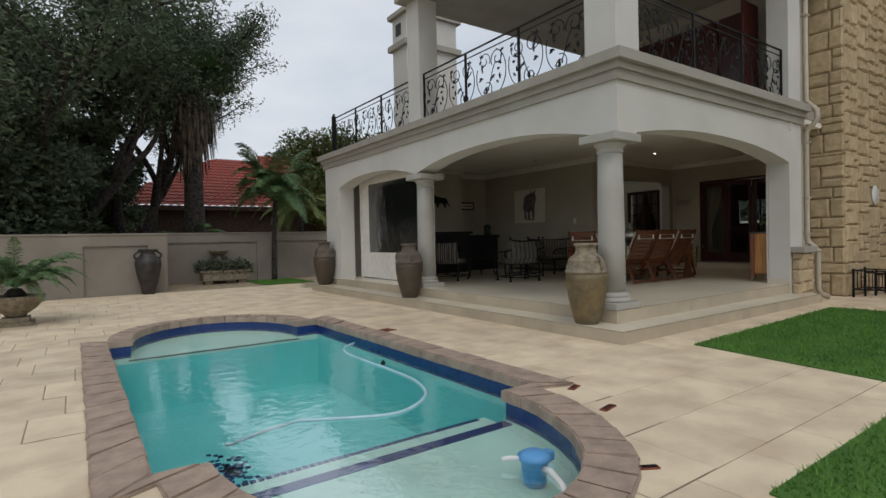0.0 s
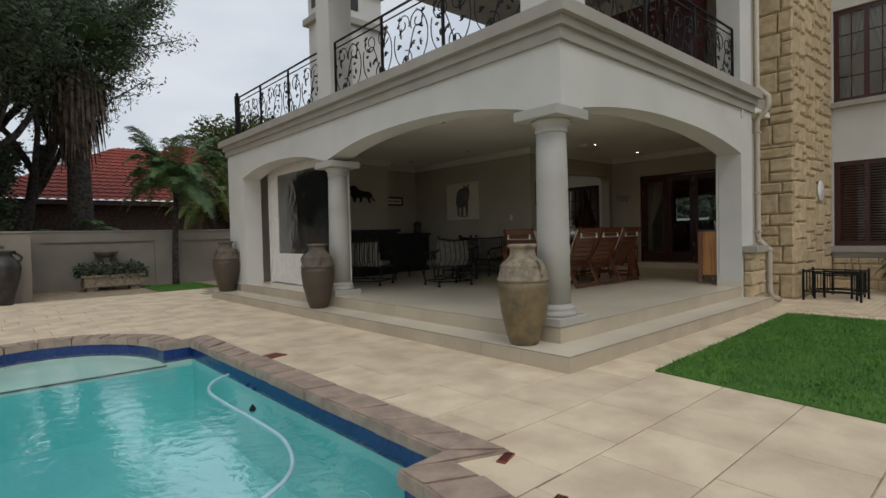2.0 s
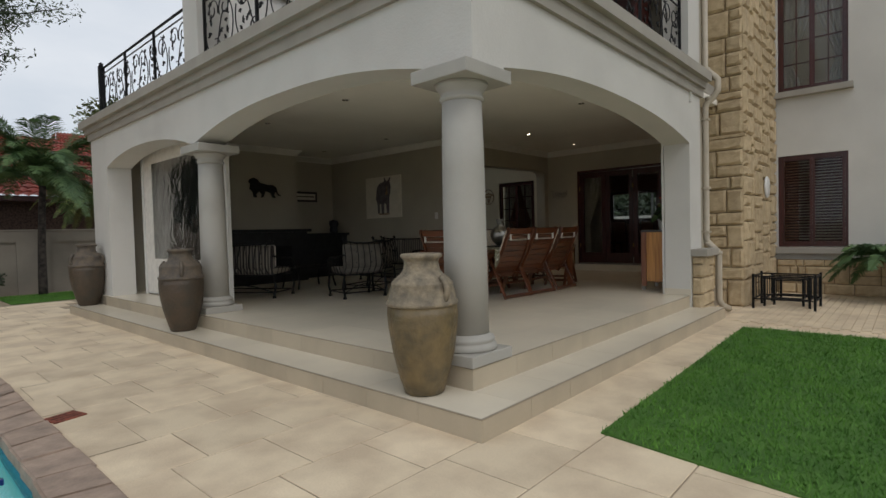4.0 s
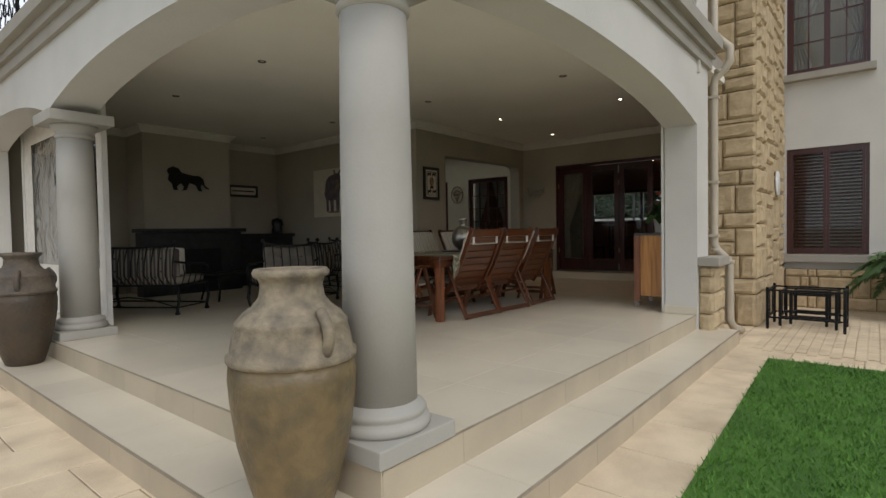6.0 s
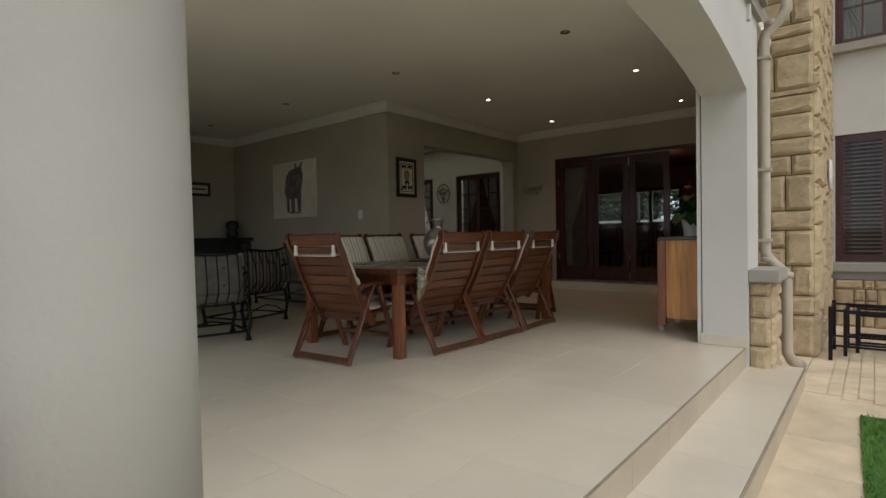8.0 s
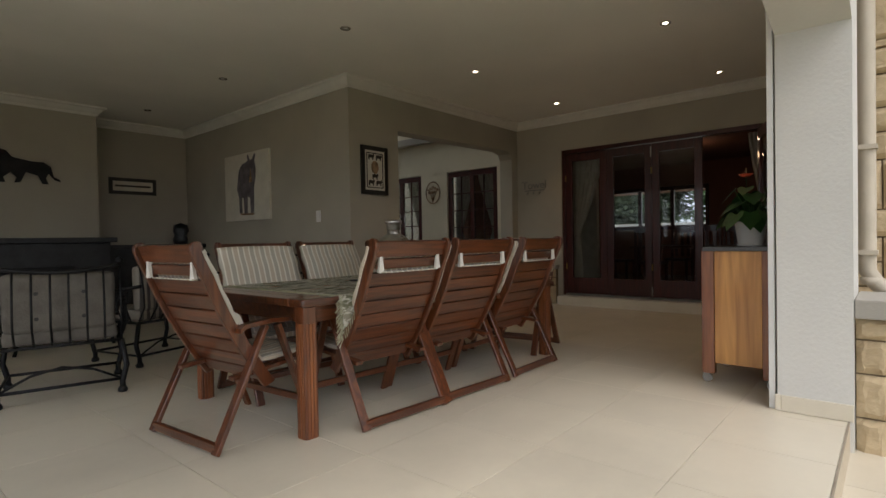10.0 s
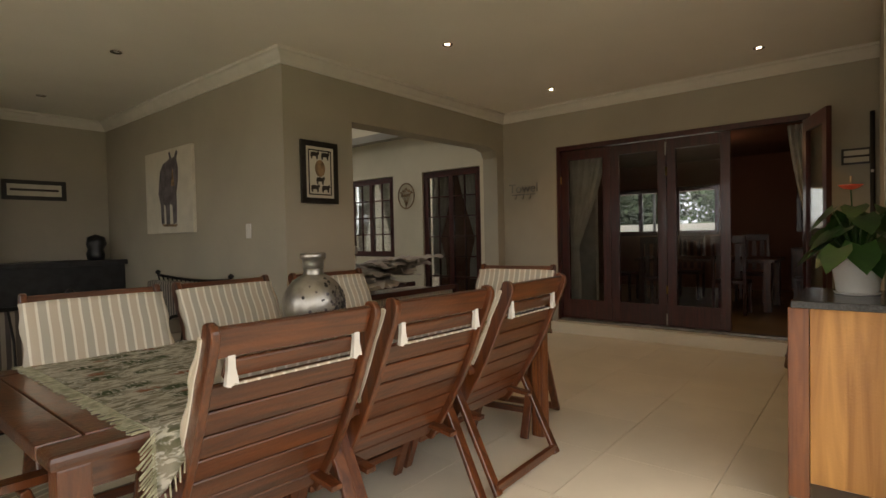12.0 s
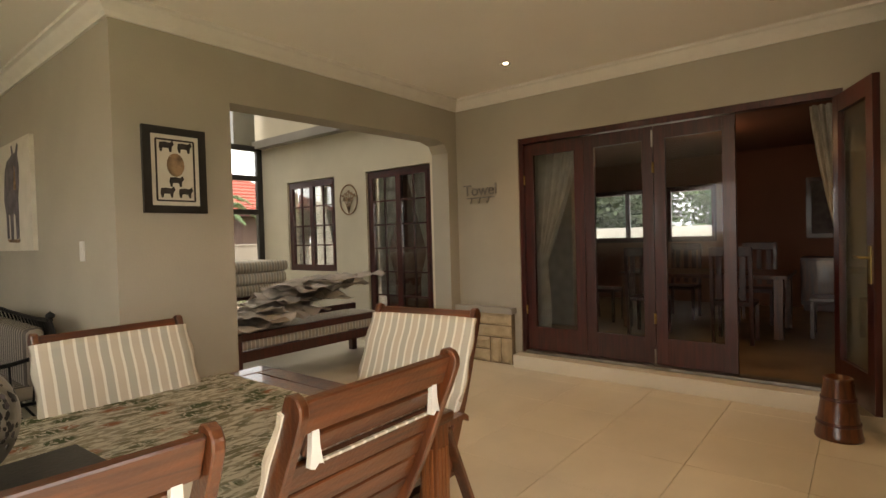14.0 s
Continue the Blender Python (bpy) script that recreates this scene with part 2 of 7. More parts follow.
# ---- mesh helpers ----
def box(bm, x0, x1, y0, y1, z0, z1, bevel=0.0):
    r = bmesh.ops.create_cube(bm, size=1.0, matrix=Matrix.Translation(((x0 + x1) / 2, (y0 + y1) / 2, (z0 + z1) / 2)) @ Matrix.Diagonal((abs(x1 - x0), abs(y1 - y0), abs(z1 - z0), 1)))
    if bevel:
        es = list({e for v in r["verts"] for e in v.link_edges})
        bmesh.ops.bevel(bm, geom=es, offset=bevel, segments=2, affect="EDGES", profile=0.6)
    return bm


def bar(bm, a, b, w, d, up=(0, 0, 1), bevel=0.0):
    """A squared bar from a to b, w wide across and d deep."""
    a, b = Vector(a), Vector(b)
    z = (b - a).normalized()
    u = Vector(up)
    if abs(z.dot(u)) > 0.98:
        u = Vector((0, 1, 0))
    x = u.cross(z).normalized()
    y = z.cross(x)
    m = Matrix((x, y, z)).transposed().to_4x4()
    m.translation = (a + b) / 2
    r = bmesh.ops.create_cube(bm, size=1.0, matrix=m @ Matrix.Diagonal((w, d, (b - a).length, 1)))
    if bevel:
        es = list({e for v in r["verts"] for e in v.link_edges})
        bmesh.ops.bevel(bm, geom=es, offset=bevel, segments=1, affect="EDGES")
    return bm


def lathe(bm, prof, seg=32, at=(0, 0, 0), wob=0.0):
    """Turns a profile of (radius, height) round the upright axis."""
    rings = []
    for r, z in prof:
        ring = []
        for i in range(seg):
            a = 2 * math.pi * i / seg
            k = 1 + wob * noise.noise((3 * math.cos(a), 3 * math.sin(a), z * 5))
            ring.append(bm.verts.new((at[0] + r * k * math.cos(a), at[1] + r * k * math.sin(a), at[2] + z)))
        rings.append(ring)
    for a, b in zip(rings, rings[1:]):
        for i in range(seg):
            f = bm.faces.new((a[i], a[(i + 1) % seg], b[(i + 1) % seg], b[i]))
            f.smooth = True
    if prof[0][0] > 1e-4:
        bm.faces.new(list(reversed(rings[0])))
    if prof[-1][0] > 1e-4:
        bm.faces.new(rings[-1])
    return bm


def tube(bm, pts, r, seg=6, taper=1.0, close=False):
    """A round tube along points; the radius runs to r * taper."""
    pts = [Vector(q) for q in pts]
    rings = []
    n = len(pts)
    prev = None
    for i, q in enumerate(pts):
        d = (pts[min(i + 1, n - 1)] - pts[max(i - 1, 0)])
        d = d.normalized() if d.length > 1e-9 else Vector((0, 0, 1))
        u = prev if prev is not None and abs(prev.dot(d)) < 0.95 else (Vector((0, 0, 1)) if abs(d.z) < 0.9 else Vector((1, 0, 0)))
        x = (u - d * u.dot(d)).normalized()
        prev = x
        y = d.cross(x)
        rr = r * (1 + (taper - 1) * i / max(1, n - 1))
        rings.append([bm.verts.new(q + rr * (math.cos(2 * math.pi * k / seg) * x + math.sin(2 * math.pi * k / seg) * y)) for k in range(seg)])
    for a, b in zip(rings, rings[1:]):
        for k in range(seg):
            f = bm.faces.new((a[k], a[(k + 1) % seg], b[(k + 1) % seg], b[k]))
            f.smooth = True
    bm.faces.new(list(reversed(rings[0])))
    bm.faces.new(rings[-1])
    return bm


def prism(bm, pts, a0, a1, axis="z"):
    """Pushes an outline through from a0 to a1 along an axis: z (points x, y), y (points x, z) or x (points y, z)."""
    def at(p, a):
        return {"z": (p[0], p[1], a), "y": (p[0], a, p[1]), "x": (a, p[0], p[1])}[axis]
    lo = [bm.verts.new(at(q, a0)) for q in pts]
    hi = [bm.verts.new(at(q, a1)) for q in pts]
    n = len(pts)
    fs = [bm.faces.new(lo), bm.faces.new(hi)]
    for i in range(n):
        fs.append(bm.faces.new((lo[i], lo[(i + 1) % n], hi[(i + 1) % n], hi[i])))
    bmesh.ops.recalc_face_normals(bm, faces=fs)
    return bm


def mesh_of(name, bm, material):
    me = bpy.data.meshes.new(name)
    bmesh.ops.recalc_face_normals(bm, faces=bm.faces)
    bm.to_mesh(me)
    bm.free()
    me.materials.append(material)
    return me


def part(name, bm, material, parent=None, label=""):
    """Links a bmesh as one mesh object under a thing or a part."""
    ob = new(name, mesh_of(name, bm, material))
    ob.parent = parent
    if label:
        ob["label"] = label
    return ob


def thing(name, label, category, at=(0, 0, 0), rz=0.0, group="", kind=""):
    ob = new(name)
    ob.matrix_basis = pose(at[0], at[1], at[2], 0, 0, rz)
    return tagged(ob, label, category, group, kind)


def structure(name, bm, material, label="", category=""):
    return tagged(part(name, bm, material), label, category, "", "structure")


def B():
    return bmesh.new()

# ---- plan ----
P = 0.345                # terrace floor
STEP = 0.165             # lower step
CEILING = 3.50
XF, XFI = 6.16, 6.58     # front wall of the wing, outside and inside
YR, YRI = 4.30, 4.68     # right wall of the wing
XD = 15.60               # wall with the folding doors
YA = 9.23                # wall with the sunroom opening
XA = 11.77               # wall with the animal picture
YB = 13.80               # end wall of the terrace
YEND = 14.25             # outer end of the wing
SPRING, TOPW = 2.76, 3.62
SX0, SY0 = 5.665, 3.905  # edges of the lower step
FX0, FY0 = 6.11, 4.33    # edges of the terrace floor

# ---- ground ----
PX0, PX1, PY0, PY1 = 0.47, 3.58, 3.35, 8.62     # pool
PCX, PA = 2.0, 1.22


def pool_outline(grow=0.0, n=20):
    """The pool's edge: an oblong with a rounded bay at each end."""
    pts = []
    g = grow
    pts += [(PX1 + g, PY0 - g * 0.9), (PX1 + g, PY1 + g)]
    for i in range(n + 1):
        a = math.pi * i / n
        pts.append((PCX + (PA + g) * math.cos(a), PY1 + g * 0.4 + (1.5 + g * 0.6) * math.sin(a) + 1e-4))
    pts += [(PX0 - g, PY1 + g), (PX0 - g, PY0 - g * 0.9)]
    for i in range(n + 1):
        a = math.pi + math.pi * i / n
        pts.append((PCX + (PA + g) * math.cos(a), PY0 - g * 0.4 + (1.62 + g * 0.6) * math.sin(a) - 1e-4))
    return pts


def ring_mesh(bm, inner, outer_box, z):
    """Ground around the pool: a sheet with the pool's outline cut out."""
    x0, x1, y0, y1 = outer_box
    outer = [(x0, y0), (x1, y0), (x1, y1), (x0, y1)]
    es = []
    for loop in (outer, inner):
        vs = [bm.verts.new((a, b, z)) for a, b in loop]
        es += [bm.edges.new((vs[i], vs[(i + 1) % len(vs)])) for i in range(len(vs))]
    bmesh.ops.triangle_fill(bm, use_beauty=True, edges=es)
    return bm


ground = structure("ground", ring_mesh(B(), pool_outline(0.05), (-600, 600, -600, 600), -0.005), JOINT, "sandy ground under the paving", "ground")

# lawns: a sheet of turf with blades on it
def lawn(name, pts, label):
    ob = structure(name, prism(B(), pts, -0.02, 0.012), GRASS, label, "lawn")
    return ob


LAWN1 = [(6.30, 3.36), (11.0, 3.5), (11.2, -9.0), (6.0, -9.0), (6.02, 1.45)]
LAWN2 = [(3.05, 1.14), (5.05, 1.14), (5.05, -9.0), (2.2, -9.0)]
LAWN3 = [(5.2, 17.2), (6.9, 17.2), (6.9, 19.6), (5.2, 19.6)]
LAWN4 = [(-6, 9.5), (-1.0, 12.0), (-0.9, 12.6), (-6, 12.6)]
for nm, pts in (("lawn_1", LAWN1), ("lawn_2", LAWN2), ("lawn_3", LAWN3), ("lawn_4", LAWN4)):
    lawn(nm, pts, "trimmed bright green lawn beside the paving")

# ---- terrace slab and steps ----
structure("step_1", box(B(), SX0, 11.70, SY0, 14.2, -0.03, STEP - 0.012), GROUT, "cream tiled lower step of the terrace", "step")
structure("floor", box(B(), FX0, 15.62, FY0, 14.0, -0.02, P - 0.012), GROUT, "terrace floor of large cream tiles", "floor")
structure("sunroom_floor", box(B(), 12.0, 15.64, 9.4, 13.6, P - 0.10, P - 0.006), TILE, "cream tiled sunroom floor", "floor")

# ---- wing walls ----
def arch_wall_pts(u0, u1, spring, top, rise, n=18, drop=0.0):
    """Outline of the wall over one opening: straight top, flat-arched underside, the far springing lower by drop."""
    pts = [(u1, top), (u0, top)]
    for i in range(n + 1):
        s = i / n
        pts.append((u0 + (u1 - u0) * s, spring - drop * s + rise * (1 - abs(2 * s - 1) ** 2.3)))
    return pts


YC2 = 9.40
b = B()
prism(b, arch_wall_pts(4.68, YC2, SPRING, TOPW, 0.28), XF, XFI, "x")
structure("wall_front_arch_1", b, PLASTER, "cream plastered wall over a wide flat arch", "wall")
b = B()
prism(b, arch_wall_pts(YC2, 13.30, SPRING, TOPW, 0.24, drop=-0.07), XF, XFI, "x")
structure("wall_front_arch_2", b, PLASTER, "cream plastered wall over a flat arch", "wall")
structure("wall_front_pier", box(B(), XF, XFI, 13.30, YEND, STEP - 0.1, TOPW), PLASTER, "cream plastered end pier", "wall")
b = B()
prism(b, arch_wall_pts(XFI, 11.42, SPRING + 0.02, TOPW, 0.22, drop=0.10), YR, YRI, "y")
structure("wall_right_arch", b, PLASTER, "cream plastered wall over a wide flat arch", "wall")
structure("wall_corner_block", box(B(), XF, XFI, YR, YRI, SPRING, TOPW), PLASTER, "cream plastered corner over the column", "wall")
structure("wall_right_pier", box(B(), 11.42, 11.96, YR, YRI, P - 0.3, TOPW), PLASTER, "cream plastered pier", "wall")
structure("wall_right", box(B(), 11.96, XD, YR + 0.25, YRI, 0, TOPW), INNER, "taupe painted wall", "wall")
structure("wall_right_return", box(B(), 12.62, XD - 0.002, YRI - 0.01, 4.86, P - 0.02, CEILING - 0.132), INNER, "taupe painted wall lining", "wall")
structure("baseboard_pier", box(B(), 11.405, 11.97, YRI - 0.02, YRI + 0.012, P + 0.002, P + 0.10, 0.003), TILE, "cream tile skirting at the pier's foot", "skirting")
structure("baseboard_pier_end", box(B(), 11.405, 11.419, YR + 0.002, YRI - 0.021, P + 0.002, P + 0.10, 0.003), TILE, "cream tile skirting at the pier's foot", "skirting")
structure("wall_end", box(B(), XFI, 12.0, YB, YEND, 0, TOPW), INNER, "taupe painted end wall", "wall")
structure("wall_picture", box(B(), XA, XA + 0.25, YA, YB, 0, TOPW), INNER, "taupe painted wall", "wall")
# wall with the sunroom opening
b = B()
prism(b, [(XA + 0.25, TOPW), (XA + 0.25, 0.0), (12.62, 0.0), (12.62, 2.95), (15.20, 2.99), (15.36, 2.95), (15.42, 2.85), (15.42, 0.0), (XD, 0.0), (XD, TOPW)], YA, YA + 0.25, "y")
structure("wall_opening", b, INNER, "taupe painted wall with a wide opening to the sunroom", "wall")
# wall with the doors
DY0, DY1, DZ0, DZ1 = 5.42, 8.36, 0.50, 2.92
b = B()
box(b, XD, XD + 0.25, YRI - 0.4, DY0, 0, TOPW)
box(b, XD, XD + 0.25, DY1, YA, 0, TOPW)
box(b, XD, XD + 0.25, DY0, DY1, DZ1, TOPW)
box(b, XD, XD + 0.25, DY0, DY1, 0, DZ0 - 0.01)
structure("wall_doors", b, INNER, "taupe painted wall round the folding doors", "wall")
structure("door_step", box(B(), XD - 0.16, XD - 0.002, DY0 - 0.05, DY1 + 0.03, P, DZ0 - 0.01, 0.006), TILE, "cream tiled step below the doors", "step")
structure("ceiling", box(box(B(), XF + 0.02, XD + 0.2, YR + 0.02, YA + 0.24, CEILING, CEILING + 0.10), XF + 0.02, XA + 0.24, YA + 0.24, YEND - 0.02, CEILING, CEILING + 0.10), CEIL, "painted flat terrace ceiling", "ceiling")
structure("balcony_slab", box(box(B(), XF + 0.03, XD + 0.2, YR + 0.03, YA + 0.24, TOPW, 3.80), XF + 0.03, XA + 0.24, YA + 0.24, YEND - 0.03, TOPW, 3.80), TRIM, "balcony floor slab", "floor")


def cornice_strip(name, p0, p1, inward, m0=0, m1=0):
    """Plaster crown moulding along a wall's top, from p0 to p1; inward: the way into the room."""
    prof = [(0, 0), (0.11, 0), (0.11, -0.025), (0.085, -0.035), (0.055, -0.075), (0.03, -0.10), (0.02, -0.13), (0, -0.13)]
    bm = B()
    rows = []
    ax, ay = (1, 0) if p0[1] == p1[1] else (0, 1)
    for q, mi in ((p0, -m0), (p1, m1)):
        rows.append([bm.verts.new((q[0] + inward[0] * d + ax * mi * d, q[1] + inward[1] * d + ay * mi * d, CEILING + h)) for d, h in prof])
    n = len(prof)
    for i in range(n):
        bm.faces.new((rows[0][i], rows[0][(i + 1) % n], rows[1][(i + 1) % n], rows[1][i]))
    bm.faces.new(rows[0])
    bm.faces.new(rows[1])
    return structure(name, bm, MOULD, "white crown moulding below the ceiling", "trim")


cornice_strip("trim_1", (XA, YA, 0), (XD, YA, 0), (0, -1), 1)
cornice_strip("trim_2", (XD, YRI, 0), (XD, YA, 0), (-1, 0))
cornice_strip("trim_3", (XA, YA, 0), (XA, YB, 0), (-1, 0), 1)
cornice_strip("trim_4", (10.15, YB, 0), (XA, YB, 0), (0, -1))
cornice_strip("trim_5", (8.47, 13.03, 0), (10.15, 13.03, 0), (0, -1), 1, 1)
cornice_strip("trim_6", (10.15, 13.03, 0), (10.15, YB, 0), (1, 0), 1)
cornice_strip("trim_7", (8.47, 13.03, 0), (8.47, YB, 0), (-1, 0), 1)
cornice_strip("trim_8", (XFI, YB, 0), (8.47, YB, 0), (0, -1))
cornice_strip("trim_9", (11.5, YRI, 0), (XD, YRI, 0), (0, 1))

# outside cornice below the balcony: two courses with a hollow between
def ledge(name, off, z0, z1, mat_=TRIM):
    bm = B()
    o = off
    prism(bm, [(XF - o, YR - o), (12.0, YR - o), (12.0, YR + 0.02), (XF + 0.02, YR + 0.02), (XF + 0.02, YEND + o), (XF - o, YEND + o)], z0, z1)
    return structure(name, bm, mat_, "grey moulded ledge below the balcony", "trim")


ledge("ledge_1", 0.045, 3.45, 3.58)
ledge("ledge_2", 0.09, 3.58, 3.68)
ledge("ledge_3", 0.17, 3.68, 3.82)

# ---- upper storey ----
UZ = 6.45
structure("upper_corner_pier", box(B(), 6.2, 6.72, 4.34, 4.86, 3.80, UZ), PLASTER, "cream plastered square pier", "pillar")
structure("upper_pier", box(B(), 6.2, 6.66, 9.2, 9.66, 3.80, UZ), PLASTER, "cream plastered square pier", "pillar")
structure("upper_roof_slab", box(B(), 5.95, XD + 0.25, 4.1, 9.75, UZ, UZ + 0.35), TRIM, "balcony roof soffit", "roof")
structure("upper_right_pier", box(B(), 11.42, 11.96, YR, YRI, 3.80, UZ), PLASTER, "cream plastered pier", "wall")
structure("upper_wall", box(B(), 12.0, 12.25, YRI, 9.75, 3.80, UZ), INNER, "taupe wall behind the balcony", "wall")
structure("upper_side_wall", box(B(), 11.96, XD, YR + 0.25, YRI, 3.62, UZ), INNER, "plastered wall", "wall")

# ---- house front with the windows ----
XW = 15.69
WY0, WY1 = 2.70, 3.86
b = B()
for z0, z1 in ((0, 0.93), (2.79, 4.06), (6.1, 8.0)):
    box(b, XW, XW + 0.3, WY0, WY1, z0, z1)
box(b, XW, XW + 0.3, WY1, YR + 0.05, 0, 8.0)
box(b, XW, XW + 0.3, -12.0, WY0, 0, 8.0)
structure("wall_house", b, PLASTER, "cream plastered house wall with two windows", "wall")
structure("wall_house_room_back", box(B(), XW + 1.5, XW + 1.6, 0, YR, 0, 8.0), INNER, "dim room behind the windows", "wall")

# ---- garden wall ----
def garden_wall(name, p0, p1, z1, panels):
    d = Vector((p1[0] - p0[0], p1[1] - p0[1], 0))
    L = d.length
    ob = thing(name, "taupe plastered garden wall with recessed panels", "wall", (p0[0], p0[1], 0), math.degrees(math.atan2(d.y, d.x)), kind="structure")
    bm = B()
    box(bm, 0, L, 0.06, 0.24, -0.1, z1)
    part("core", bm, GARDENWALL, ob)
    edges = [0.0] + [v for q in panels for v in q] + [L]
    bm = B()
    for i in range(0, len(edges), 2):
        box(bm, edges[i], edges[i + 1], 0.0, 0.062, -0.1, z1 - 0.3)
    box(bm, 0, L, 0.0, 0.062, z1 - 0.3, z1)
    part("frame", bm, GARDENWALL, ob)
    part("cap", box(B(), -0.02, L + 0.02, -0.03, 0.27, z1, z1 + 0.05, 0.01), GARDENWALL, ob)
    return ob


garden_wall("garden_wall_1", (-14.0, 17.0), (2.4, 17.2), 1.68, [(2, 4.5), (5, 7.5), (8.2, 10.2), (10.9, 12.4), (14.35, 15.9)])
garden_wall("garden_wall_2", (2.4, 17.2), (2.42, 20.0), 1.68, [(0.5, 2.3)])
garden_wall("garden_wall_3", (2.42, 20.0), (30.0, 20.0), 1.74, [(0.4, 3.35), (4.1, 7.3), (8, 12)])

# ---- pool ----
STEEL_D = mat("dark_tile_line", (0.16, 0.20, 0.20), 0.5, vary=0.1)

def pool():
    b = B()
    prof = pool_outline(0.0)
    deep = -1.05
    # shell walls
    ring = [[b.verts.new((x, y, z)) for x, y in prof] for z in (-0.24, -0.5)]
    n = len(prof)
    for i in range(n):
        b.faces.new((ring[0][i], ring[0][(i + 1) % n], ring[1][(i + 1) % n], ring[1][i]))
    structure("pool_rim", b, POOLPALE, "pale plastered pool wall", "pool")
    b = B()
    ring = [[b.verts.new((x, y, z)) for x, y in prof] for z in (0.0, -0.24)]
    for i in range(n):
        b.faces.new((ring[0][i], ring[0][(i + 1) % n], ring[1][(i + 1) % n], ring[1][i]))
    structure("pool_tile_band", b, POOLTILE, "dark blue mosaic band at the waterline", "pool")
    b = B()
    for (y0, y1, top) in ((PY1 - 0.02, PY1 + 1.55, -0.27), (PY0 - 1.68, PY0 + 0.02, -0.265)):
        box(b, PCX - 1.3, PCX + 1.3, y0, y1, top - 0.05, top)
    structure("pool_shelf", b, POOLPALE, "pale plastered bathing shelf under the water", "pool")
    b = B()
    box(b, PCX - 1.22, PCX + 1.3, PY0 + 0.022, PY0 + 0.40, -1.0, -0.345)
    structure("pool_tread", b, POOLPALE, "pale plastered step under the water", "pool")
    structure("pool_shelf_edge", box(B(), PCX - 1.25, PCX + 1.25, PY1 - 0.028, PY1 - 0.004, -0.285, -0.266), STEEL_D, "thin dark line along the bathing shelf", "pool")
    b = B()
    box(b, PCX - 1.22, PCX + 1.22, PY0 - 0.09, PY0 + 0.024, -0.275, -0.258)
    for k in range(44):
        x0 = PCX - 1.2 + k * 0.055
        box(b, x0, x0 + 0.043, PY0 + 0.36, PY0 + 0.404, -0.355, -0.338)
    structure("pool_tread_edge", b, POOLTILE, "blue mosaic lines on the step edges", "pool")
    b = B()
    box(b, PX0, PX1, PY0, PY1, deep - 0.1, deep)
    box(b, PX0 - 0.1, PX0 + 0.004, PY0, PY1, deep, -0.24)
    box(b, PX1 - 0.004, PX1 + 0.1, PY0, PY1, deep, -0.24)
    box(b, PX0, PX1, PY0 - 0.1, PY0 + 0.003, deep, -0.317)
    box(b, PX0, PX1, PY1 - 0.024, PY1 + 0.1, deep, -0.322)
    structure("pool_basin", b, POOLSHELL, "turquoise plastered pool basin", "pool")
    b = B()
    vs = [b.verts.new((x, y, -0.14)) for x, y in prof]
    es = [b.edges.new((vs[i], vs[(i + 1) % n])) for i in range(n)]
    bmesh.ops.triangle_fill(b, use_beauty=True, edges=es)
    w = structure("water", b, WATER, "clear turquoise pool water with small ripples", "water")
    return w


pool()
b = B()
inner, outer = pool_outline(-0.03), pool_outline(0.28)
n = len(inner)
coping = thing("coping", "brown stone coping round the pool", "coping", kind="structure")
for k in range(n):
    (ax, ay), (bx, by) = inner[k], inner[(k + 1) % n]
    (cx, cy), (dx, dy) = outer[(k + 1) % n], outer[k]
    L = max(math.hypot(bx - ax, by - ay), math.hypot(dx - cx, dy - cy))
    m = max(1, round(L / 0.42))
    for j in range(m):
        s, e = j / m, (j + 1) / m
        g = 0.003 / max(L / m, 0.05)
        s2, e2 = s + g / m, e - g / m
        q = [(ax + (bx - ax) * s2, ay + (by - ay) * s2), (ax + (bx - ax) * e2, ay + (by - ay) * e2), (dx + (cx - dx) * e2, dy + (cy - dy) * e2), (dx + (cx - dx) * s2, dy + (cy - dy) * s2)]
        q = [(x + random.uniform(-.008, .008), y + random.uniform(-.008, .008)) for x, y in q]
        cb = prism(B(), q, -0.07, 0.026 + random.uniform(-0.005, 0.005))
        bmesh.ops.bevel(cb, geom=[e for e in cb.edges if e.verts[0].co.z > 0 and e.verts[1].co.z > 0], offset=0.013, segments=2, affect="EDGES")
        for v in cb.verts:
            v.co += Vector((random.uniform(-1, 1), random.uniform(-1, 1), random.uniform(-0.4, 0.4))) * 0.004
        part("coping_stone", cb, COPING, coping)

# Scattered dark chips imitate the cleaner's smear of shadow on the floor.
mo = thing("pool_motif", "dark blue chips standing in for the pool cleaner's shadow", "mosaic", (1.45, 5.75, -1.05))
for i in range(120):
    a, r = random.uniform(0, 6.283), random.gauss(0, 0.2)
    px, py = r * math.cos(a) * 0.8, r * math.sin(a) * 1.6
    part("mosaic_chip", box(B(), px - 0.022, px + 0.022, py - 0.022, py + 0.022, 0.0, 0.008), POOLTILE, mo)

